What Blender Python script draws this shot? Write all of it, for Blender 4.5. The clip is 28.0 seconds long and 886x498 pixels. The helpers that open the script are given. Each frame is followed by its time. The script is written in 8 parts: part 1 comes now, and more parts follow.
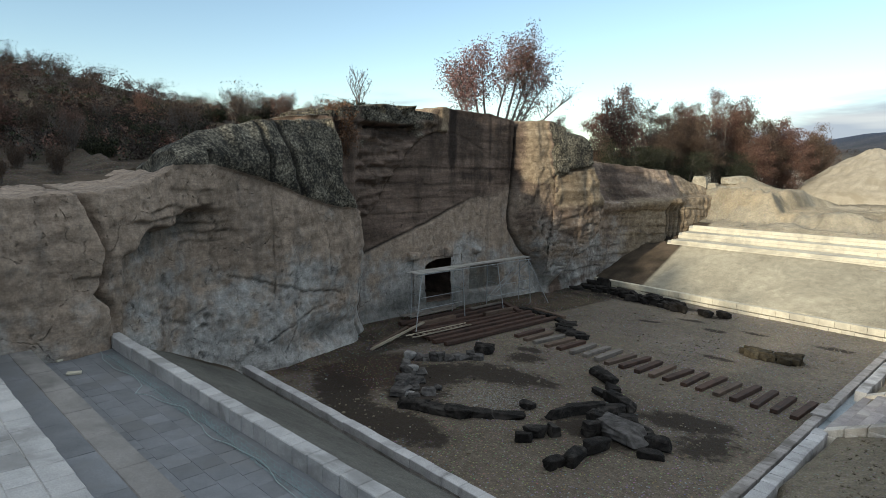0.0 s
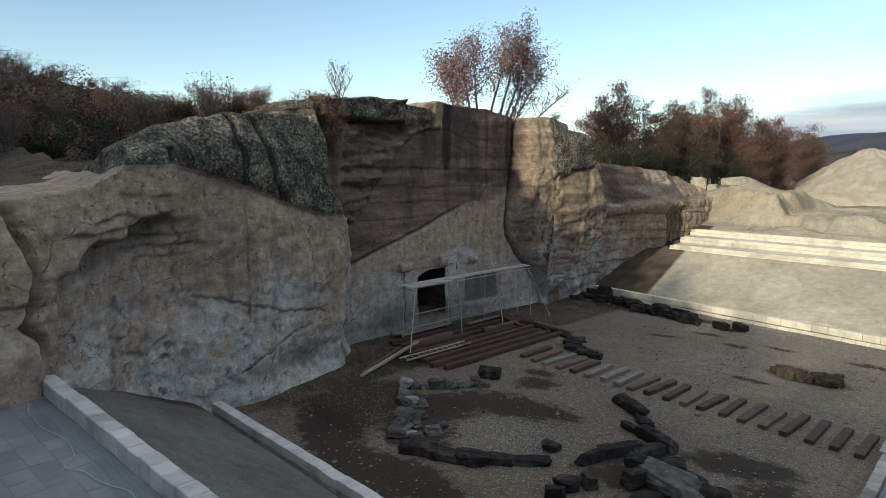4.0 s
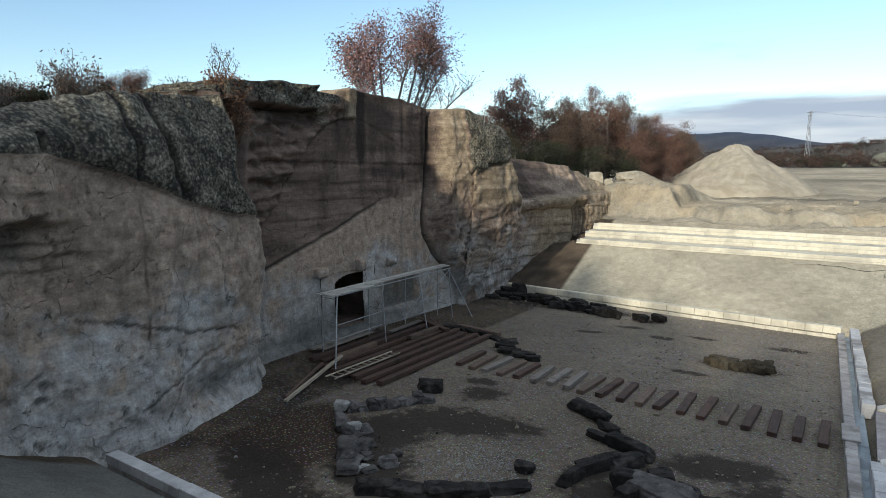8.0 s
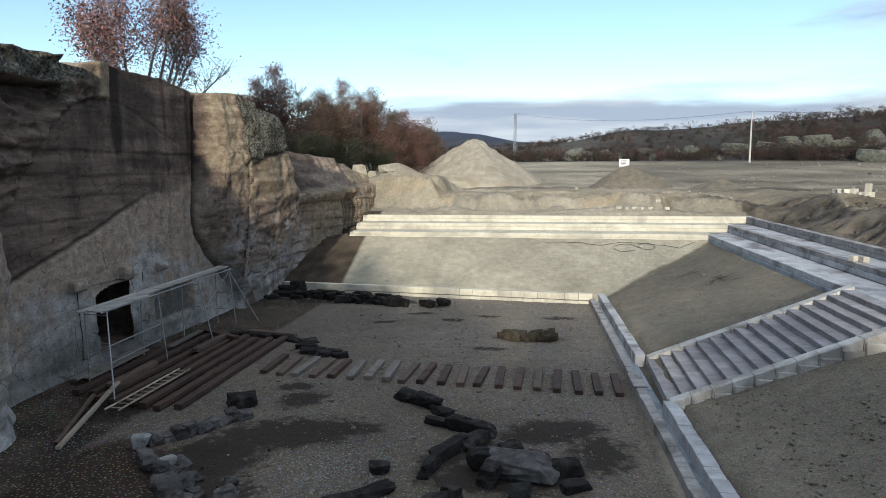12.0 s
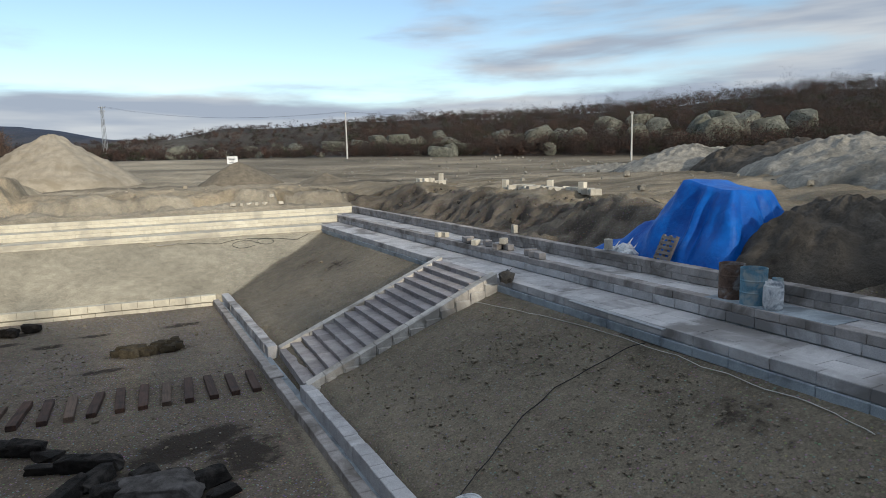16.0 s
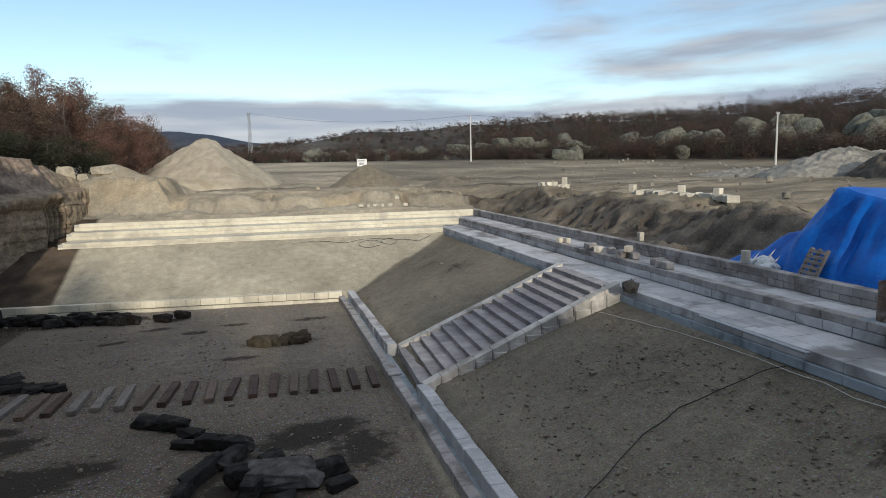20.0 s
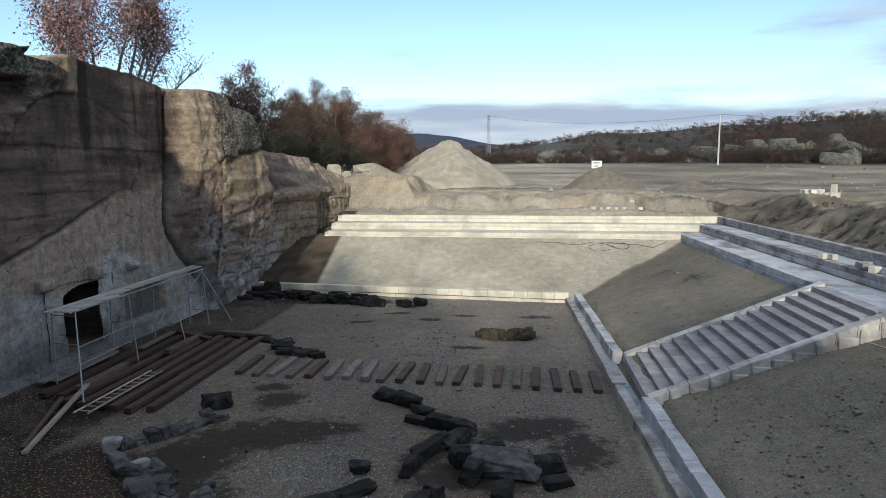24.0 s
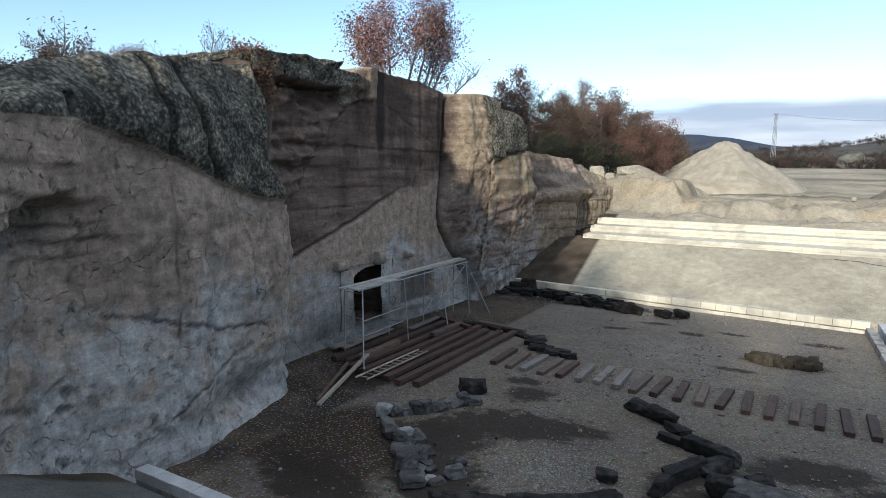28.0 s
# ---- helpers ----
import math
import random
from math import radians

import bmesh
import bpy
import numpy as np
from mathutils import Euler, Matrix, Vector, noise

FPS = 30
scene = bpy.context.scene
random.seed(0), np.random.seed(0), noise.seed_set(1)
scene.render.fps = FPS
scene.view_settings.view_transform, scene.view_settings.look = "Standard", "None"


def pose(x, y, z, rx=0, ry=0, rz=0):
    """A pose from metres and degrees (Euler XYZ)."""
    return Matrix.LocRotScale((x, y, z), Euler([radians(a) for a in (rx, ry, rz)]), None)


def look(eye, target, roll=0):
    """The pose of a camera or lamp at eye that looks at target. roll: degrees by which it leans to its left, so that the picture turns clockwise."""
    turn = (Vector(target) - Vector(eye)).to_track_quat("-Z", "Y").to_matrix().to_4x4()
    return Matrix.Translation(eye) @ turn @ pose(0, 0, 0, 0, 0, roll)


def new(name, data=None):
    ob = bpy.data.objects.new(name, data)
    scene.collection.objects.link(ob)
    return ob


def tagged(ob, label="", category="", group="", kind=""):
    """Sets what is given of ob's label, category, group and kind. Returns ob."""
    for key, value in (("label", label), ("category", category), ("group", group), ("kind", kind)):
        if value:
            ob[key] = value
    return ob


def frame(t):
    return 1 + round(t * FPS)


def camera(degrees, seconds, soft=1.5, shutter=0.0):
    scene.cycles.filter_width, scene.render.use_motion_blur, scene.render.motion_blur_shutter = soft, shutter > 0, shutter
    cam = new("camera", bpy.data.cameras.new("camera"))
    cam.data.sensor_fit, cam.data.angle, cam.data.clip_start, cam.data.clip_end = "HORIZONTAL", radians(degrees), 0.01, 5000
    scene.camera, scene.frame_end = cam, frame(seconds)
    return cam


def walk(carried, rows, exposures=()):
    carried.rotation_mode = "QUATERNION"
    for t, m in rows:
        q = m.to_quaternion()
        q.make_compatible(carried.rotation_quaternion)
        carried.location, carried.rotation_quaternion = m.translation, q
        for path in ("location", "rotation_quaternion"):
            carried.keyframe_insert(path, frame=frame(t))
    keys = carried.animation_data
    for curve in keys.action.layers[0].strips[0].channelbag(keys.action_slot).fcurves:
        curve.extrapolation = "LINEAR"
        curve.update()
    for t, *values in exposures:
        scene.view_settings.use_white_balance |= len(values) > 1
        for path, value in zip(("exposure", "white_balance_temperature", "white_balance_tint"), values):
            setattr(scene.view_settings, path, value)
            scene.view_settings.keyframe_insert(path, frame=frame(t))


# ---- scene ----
cam = camera(70.9, 28.0, soft=0.6)

PATH = [
    (0, (6.56, -36.644, 8.189), (5.098, -35.304, 7.933), 1.0),
    (0.5, (6.196, -36.44, 8.186), (4.734, -35.099, 7.932), 1.0),
    (1, (5.76, -36.232, 8.19), (4.3, -34.889, 7.937), 1.0),
    (1.5, (5.387, -36.028, 8.192), (3.927, -34.685, 7.94), 1.0),
    (2, (4.965, -35.832, 8.202), (3.506, -34.488, 7.949), 0.9),
    (2.5, (4.616, -35.612, 8.201), (3.161, -34.262, 7.949), 0.9),
    (4.5, (2.995, -34.956, 8.078), (1.637, -33.509, 7.829), 0.8),
    (5, (2.588, -34.858, 8.004), (1.295, -33.352, 7.756), 0.7),
    (5.5, (2.175, -34.77, 7.95), (0.917, -33.234, 7.703), 0.6),
    (6, (1.729, -34.667, 7.924), (0.492, -33.115, 7.678), 0.5),
    (6.5, (1.322, -34.62, 7.898), (0.097, -33.058, 7.652), 0.5),
    (7, (0.949, -34.603, 7.883), (-0.267, -33.034, 7.638), 0.4),
    (7.5, (0.578, -34.623, 7.897), (-0.595, -33.022, 7.65), 0.4),
    (8, (0.143, -34.607, 7.833), (-0.957, -32.955, 7.588), 0.3),
    (8.5, (-0.259, -34.621, 7.78), (-1.289, -32.924, 7.534), 0.2),
    (9, (-0.684, -34.608, 7.719), (-1.647, -32.873, 7.473), 0.1),
    (9.5, (-1.036, -34.592, 7.701), (-1.974, -32.842, 7.454), 0.1),
    (10, (-1.398, -34.563, 7.641), (-2.286, -32.788, 7.395), 0.1),
    (10.5, (-1.713, -34.531, 7.578), (-2.554, -32.733, 7.333), -0.0),
    (11, (-2.026, -34.503, 7.517), (-2.784, -32.669, 7.272), -0.1),
    (11.5, (-2.363, -34.494, 7.492), (-2.938, -32.595, 7.244), -0.3),
    (12, (-2.666, -34.655, 7.463), (-2.993, -32.699, 7.21), -0.4),
    (12.5, (-2.794, -34.538, 7.353), (-2.864, -32.555, 7.097), -0.8),
    (13, (-2.967, -34.562, 7.298), (-2.775, -32.589, 7.036), -1.0),
    (13.5, (-2.887, -34.438, 7.232), (-2.515, -32.491, 6.967), -1.3),
    (15.5, (-2.877, -34.545, 7.273), (-2.125, -32.712, 6.998), -1.6),
    (16, (-2.87, -34.504, 7.268), (-2.03, -32.71, 6.99), -1.5),
    (16.5, (-2.802, -34.465, 7.255), (-1.884, -32.71, 6.976), -1.6),
    (17, (-2.783, -34.446, 7.267), (-1.806, -32.724, 6.986), -1.6),
    (17.5, (-2.802, -34.439, 7.296), (-1.832, -32.712, 7.015), -1.6),
    (18, (-2.855, -34.449, 7.293), (-2.013, -32.655, 7.018), -1.5),
    (18.5, (-2.801, -34.389, 7.3), (-2.087, -32.541, 7.029), -1.5),
    (19, (-2.829, -34.414, 7.301), (-2.206, -32.533, 7.035), -1.3),
    (19.5, (-2.779, -34.388, 7.299), (-2.245, -32.478, 7.035), -1.3),
    (20, (-2.789, -34.415, 7.309), (-2.312, -32.491, 7.049), -1.2),
    (20.5, (-2.777, -34.431, 7.307), (-2.391, -32.485, 7.049), -1.1),
    (22.5, (-2.848, -34.519, 7.307), (-2.773, -32.536, 7.056), -0.5),
    (23, (-2.86, -34.527, 7.314), (-2.892, -32.543, 7.064), -0.4),
    (23.5, (-2.86, -34.529, 7.307), (-2.997, -32.55, 7.059), -0.3),
    (24, (-2.878, -34.574, 7.307), (-3.12, -32.604, 7.06), -0.2),
    (24.5, (-2.899, -34.598, 7.299), (-3.238, -32.642, 7.053), -0.1),
    (25, (-2.933, -34.6, 7.317), (-3.36, -32.662, 7.071), 0.1),
    (25.5, (-2.931, -34.57, 7.3), (-3.453, -32.655, 7.055), 0.2),
    (26, (-2.936, -34.6, 7.297), (-3.551, -32.712, 7.052), 0.3),
    (26.5, (-2.919, -34.614, 7.287), (-3.614, -32.754, 7.043), 0.5),
    (27, (-2.939, -34.592, 7.274), (-3.724, -32.768, 7.029), 0.6),
    (27.5, (-2.947, -34.581, 7.253), (-3.834, -32.805, 7.009), 0.7),
    (28, (-3.01, -34.632, 7.277), (-4.013, -32.919, 7.03), 0.9),
]
EXPOSURES = [(0, .78, 6500, 4), (6, .72, 6250, 5), (11, .72, 5900, 6), (16, .42, 6200, 8), (20, .42, 6200, 8), (23, .54, 5850, 7), (28, .92, 5800, 7)]
walk(cam, [(t, look(eye, target, roll)) for t, eye, target, roll in PATH], EXPOSURES)

# ---- world, sun ----
SUN_EL, SUN_AZ = radians(14), radians(178)      # low, from the south
world = bpy.data.worlds.new("sky")
scene.world = world
world.use_nodes = True
wn, wl = world.node_tree.nodes, world.node_tree.links
wn.clear()
w_out = wn.new("ShaderNodeOutputWorld")
w_bg = wn.new("ShaderNodeBackground")
w_sky = wn.new("ShaderNodeTexSky")
w_sky.sky_type = "NISHITA"
w_sky.sun_disc = False
w_sky.sun_elevation, w_sky.sun_rotation = SUN_EL, SUN_AZ
w_sky.altitude, w_sky.air_density, w_sky.dust_density, w_sky.ozone_density = 1000, 1.0, 0.4, 0.8
w_tc = wn.new("ShaderNodeTexCoord")
w_sep = wn.new("ShaderNodeSeparateXYZ")
wl.new(w_tc.outputs["Generated"], w_sep.inputs[0])
# cloud banks: long flat drifts low over the horizon, a broken deck overhead and behind
w_map = wn.new("ShaderNodeMapping"); w_map.inputs["Location"].default_value = (3.1, 0.4, 0.37); w_map.inputs["Scale"].default_value = (1.0, 1.0, 5.5)
wl.new(w_tc.outputs["Generated"], w_map.inputs[0])
w_n = wn.new("ShaderNodeTexNoise"); w_n.inputs["Scale"].default_value = 2.4; w_n.inputs["Detail"].default_value = 6; w_n.inputs["Roughness"].default_value = 0.5; w_n.inputs["Distortion"].default_value = 0.25
wl.new(w_map.outputs[0], w_n.inputs["Vector"])


def w_math(op, a, b):
    m = wn.new("ShaderNodeMath"); m.operation = op
    for sock, v in zip(m.inputs, (a, b)):
        if isinstance(v, (int, float)):
            sock.default_value = v
        else:
            wl.new(v, sock)
    return m.outputs[0]


def w_ramp(v, stops):
    r = wn.new("ShaderNodeValToRGB")
    e = r.color_ramp.elements
    while len(e) < len(stops):
        e.new(0.5)
    for q, (p, c) in enumerate(stops):
        e[q].position, e[q].color = p, (*c, 1) if isinstance(c, tuple) else (c, c, c, 1)
    wl.new(v, r.inputs[0])
    return r.outputs[0]


# how much cloud at each height, and less of it to the west
w_low = w_ramp(w_sep.outputs["Z"], [(0.0, 0.60), (0.05, 0.62), (0.10, 0.50), (0.15, 0.36), (0.22, 0.30), (0.40, 0.35), (0.62, 0.95)])
w_west = w_ramp(w_math("ADD", w_math("MULTIPLY", w_sep.outputs["X"], 0.5), 0.5), [(0.0, 0.22), (0.22, 0.30), (0.36, 0.46), (0.60, 0.50), (0.70, 0.55), (0.85, 0.62)])
w_a = w_math("ADD", w_n.outputs["Fac"], w_math("ADD", w_low, w_west))
w_mask = wn.new("ShaderNodeMapRange"); w_mask.interpolation_type = "SMOOTHSTEP"; w_mask.inputs[1].default_value = 1.40; w_mask.inputs[2].default_value = 1.60
wl.new(w_a, w_mask.inputs[0])
w_n2 = wn.new("ShaderNodeTexNoise"); w_n2.inputs["Scale"].default_value = 3.0; w_n2.inputs["Detail"].default_value = 4
w_map2 = wn.new("ShaderNodeMapping"); w_map2.inputs["Location"].default_value = (0.7, 1.9, 0.0); w_map2.inputs["Scale"].default_value = (1.0, 1.0, 9.0)
wl.new(w_tc.outputs["Generated"], w_map2.inputs[0]); wl.new(w_map2.outputs[0], w_n2.inputs["Vector"])
w_cloud = w_ramp(w_n2.outputs["Fac"], [(0.38, (4.1, 4.2, 4.3)), (0.56, (2.6, 2.9, 3.4))])
w_lift = wn.new("ShaderNodeVectorMath"); w_lift.operation = "SCALE"
wl.new(w_cloud, w_lift.inputs[0]); wl.new(w_math("MULTIPLY", w_ramp(w_sep.outputs["Z"], [(0.0, 0.46), (0.22, 0.46), (0.50, 0.61)]), 2.0), w_lift.inputs["Scale"])
w_mix = wn.new("ShaderNodeMixRGB")
wl.new(w_mask.outputs[0], w_mix.inputs[0]); wl.new(w_sky.outputs[0], w_mix.inputs[1]); wl.new(w_lift.outputs[0], w_mix.inputs[2])
w_bg.inputs["Strength"].default_value = 0.125
wl.new(w_mix.outputs[0], w_bg.inputs[0]); wl.new(w_bg.outputs[0], w_out.inputs[0])

sun = new("sun", bpy.data.lights.new("sun", "SUN"))
sun.data.energy, sun.data.angle, sun.data.color = 2.8, radians(1.3), (1.0, 0.88, 0.70)
SUN_WAY = Vector((math.sin(SUN_AZ) * math.cos(SUN_EL), math.cos(SUN_AZ) * math.cos(SUN_EL), math.sin(SUN_EL)))
sun.matrix_world = look(SUN_WAY * 200, (0, 0, 0))

# ---- materials ----
def nodes_of(name):
    m = bpy.data.materials.new(name)
    m.use_nodes = True
    n, l = m.node_tree.nodes, m.node_tree.links
    return m, n, l, n["Principled BSDF"]


def noise_node(n, l, scale, detail=6, rough=0.6, vec=None, dist=0.0):
    t = n.new("ShaderNodeTexNoise")
    t.inputs["Scale"].default_value, t.inputs["Detail"].default_value, t.inputs["Roughness"].default_value, t.inputs["Distortion"].default_value = scale, detail, rough, dist
    if vec is not None:
        l.new(vec, t.inputs["Vector"])
    return t.outputs["Fac"]


def ramp_node(n, l, fac, stops):
    r = n.new("ShaderNodeValToRGB")
    e = r.color_ramp.elements
    while len(e) < len(stops):
        e.new(0.5)
    for k, (p, c) in enumerate(stops):
        e[k].position, e[k].color = p, (*c, 1) if len(c) == 3 else c
    l.new(fac, r.inputs[0])
    return r.outputs[0]


def mix_node(n, l, fac, a, b, blend="MIX"):
    m = n.new("ShaderNodeMixRGB")
    m.blend_type = blend
    for sock, v in ((m.inputs[0], fac), (m.inputs[1], a), (m.inputs[2], b)):
        if isinstance(v, (int, float)):
            sock.default_value = v
        elif isinstance(v, tuple):
            sock.default_value = (*v, 1)
        else:
            l.new(v, sock)
    return m.outputs[0]


def math_node(n, l, op, a, b=0.0):
    m = n.new("ShaderNodeMath")
    m.operation = op
    for sock, v in ((m.inputs[0], a), (m.inputs[1], b)):
        if isinstance(v, (int, float)):
            sock.default_value = v
        else:
            l.new(v, sock)
    return m.outputs[0]


def step_node(n, l, v, lo, hi):
    m = n.new("ShaderNodeMapRange")
    m.interpolation_type = "SMOOTHSTEP"
    m.inputs[1].default_value, m.inputs[2].default_value = lo, hi
    l.new(v, m.inputs[0])
    return m.outputs[0]


def bump_node(n, l, p, height, strength=0.5, distance=0.02):
    b = n.new("ShaderNodeBump")
    b.inputs["Strength"].default_value, b.inputs["Distance"].default_value = strength, distance
    l.new(height, b.inputs["Height"])
    l.new(b.outputs[0], p.inputs["Normal"])
    return b


def world_pos(n):
    return n.new("ShaderNodeNewGeometry").outputs["Position"]


def surface(name, dark, light, scale=6.0, rough=0.85, bump=0.3, fine=40.0, dist=0.02, stain=None, stain_scale=0.7, random_tone=0.0, metal=0.0):
    """A rough surface of two tones with a fine grain, stains on a larger scale and, for pieces, a tone of their own."""
    m, n, l, p = nodes_of(name)
    pos = world_pos(n)
    a = noise_node(n, l, scale, 7, 0.65, pos)
    col = ramp_node(n, l, a, [(0.3, dark), (0.7, light)])
    f = noise_node(n, l, fine, 4, 0.7, pos)
    col = mix_node(n, l, 0.45, col, ramp_node(n, l, f, [(0.32, (0.34, 0.34, 0.34)), (0.68, (0.80, 0.80, 0.80))]), "OVERLAY")
    if stain:
        s = step_node(n, l, noise_node(n, l, stain_scale, 5, 0.6, pos, 0.6), 0.48, 0.66)
        col = mix_node(n, l, s, col, stain)
    if random_tone:
        info = n.new("ShaderNodeObjectInfo")
        tone = ramp_node(n, l, info.outputs["Random"], [(0.0, (0.5 - random_tone,) * 3), (1.0, (0.5 + random_tone,) * 3)])
        col = mix_node(n, l, 1.0, col, tone, "OVERLAY")
    l.new(col, p.inputs["Base Color"])
    p.inputs["Roughness"].default_value, p.inputs["Metallic"].default_value = rough, metal
    p.inputs["Specular IOR Level"].default_value = 0.18
    h = math_node(n, l, "ADD", math_node(n, l, "MULTIPLY", a, 0.6), math_node(n, l, "MULTIPLY", f, 0.4))
    bump_node(n, l, p, h, bump, dist)
    return m


M_PALE = surface("pale_limestone", (0.45, 0.415, 0.335), (0.58, 0.54, 0.445), 3.0, 0.8, 0.25, 55, stain=(0.40, 0.37, 0.31), stain_scale=0.5, random_tone=0.045)
M_BLOCK = surface("andesite_block", (0.22, 0.20, 0.19), (0.35, 0.327, 0.313), 3.0, 0.85, 0.35, 50, stain=(0.16, 0.143, 0.13), stain_scale=0.8, random_tone=0.07)
M_PAVER = surface("paving_stone", (0.33, 0.323, 0.328), (0.47, 0.46, 0.462), 2.0, 0.8, 0.25, 45, stain=(0.19, 0.18, 0.175), stain_scale=0.4, random_tone=0.07)
M_DARKPAVER = surface("damp_paving", (0.125, 0.131, 0.142), (0.185, 0.192, 0.205), 1.6, 0.7, 0.25, 45, stain=(0.15, 0.152, 0.157), stain_scale=0.5, random_tone=0.07)
M_MORTAR = surface("mortar", (0.30, 0.29, 0.27), (0.42, 0.41, 0.38), 5.0, 0.9, 0.3, 60)
M_STAIRST = surface("stair_stone", (0.20, 0.182, 0.185), (0.30, 0.275, 0.275), 3.0, 0.8, 0.3, 50, stain=(0.33, 0.31, 0.30), stain_scale=1.1, random_tone=0.10)
M_SCREED = surface("channel_concrete", (0.23, 0.265, 0.29), (0.33, 0.37, 0.405), 2.0, 0.6, 0.2, 40, stain=(0.17, 0.19, 0.21), stain_scale=0.9)


def wood(name, dark, light, rough=0.8):
    """Sawn timber with grain along its own length."""
    m, n, l, p = nodes_of(name)
    tc = n.new("ShaderNodeTexCoord")
    mp = n.new("ShaderNodeMapping")
    mp.inputs["Scale"].default_value = (14, 1.2, 14)
    l.new(tc.outputs["Object"], mp.inputs[0])
    info = n.new("ShaderNodeObjectInfo")
    off = n.new("ShaderNodeVectorMath"); off.operation = "ADD"
    sc = math_node(n, l, "MULTIPLY", info.outputs["Random"], 37.0)
    l.new(mp.outputs[0], off.inputs[0]); l.new(sc, off.inputs[1])
    g = noise_node(n, l, 1.0, 8, 0.6, off.outputs[0], 1.0)
    col = ramp_node(n, l, g, [(0.3, dark), (0.7, light)])
    st = step_node(n, l, noise_node(n, l, 2.2, 4, 0.6, world_pos(n)), 0.5, 0.7)
    col = mix_node(n, l, math_node(n, l, "MULTIPLY", st, 0.6), col, tuple(c * 0.4 for c in dark))
    tone = ramp_node(n, l, info.outputs["Random"], [(0.0, (0.40,) * 3), (1.0, (0.60,) * 3)])
    col = mix_node(n, l, 1.0, col, tone, "OVERLAY")
    l.new(col, p.inputs["Base Color"])
    p.inputs["Roughness"].default_value = rough
    bump_node(n, l, p, g, 0.5, 0.012)
    return m


M_SLEEPER = wood("tarred_sleeper_wood", (0.024, 0.012, 0.008), (0.078, 0.039, 0.026))
M_GREYWOOD = wood("weathered_grey_wood", (0.115, 0.098, 0.085), (0.24, 0.208, 0.182))
M_TANWOOD = wood("tan_wood", (0.060, 0.039, 0.028), (0.135, 0.090, 0.064))
M_DECK = wood("scaffold_board", (0.26, 0.25, 0.23), (0.42, 0.40, 0.37))
M_PLANK = wood("raw_plank_wood", (0.22, 0.18, 0.13), (0.38, 0.33, 0.26))
M_BURNT = surface("burnt_stone", (0.006, 0.0055, 0.0055), (0.022, 0.019, 0.017), 5.0, 0.9, 0.8, 40, 0.04, stain=(0.045, 0.040, 0.036), stain_scale=2.0, random_tone=0.12)
M_ASHSTONE = surface("ash_grey_stone", (0.030, 0.027, 0.026), (0.090, 0.083, 0.079), 4.0, 0.9, 0.6, 40, 0.04, stain=(0.12, 0.112, 0.108), stain_scale=2.0, random_tone=0.16)
M_STEEL = surface("galvanised_steel", (0.22, 0.23, 0.24), (0.36, 0.37, 0.38), 9.0, 0.5, 0.1, 60, metal=0.5)
M_BARK = surface("bark", (0.10, 0.085, 0.075), (0.22, 0.195, 0.175), 9.0, 0.9, 0.5, 50)


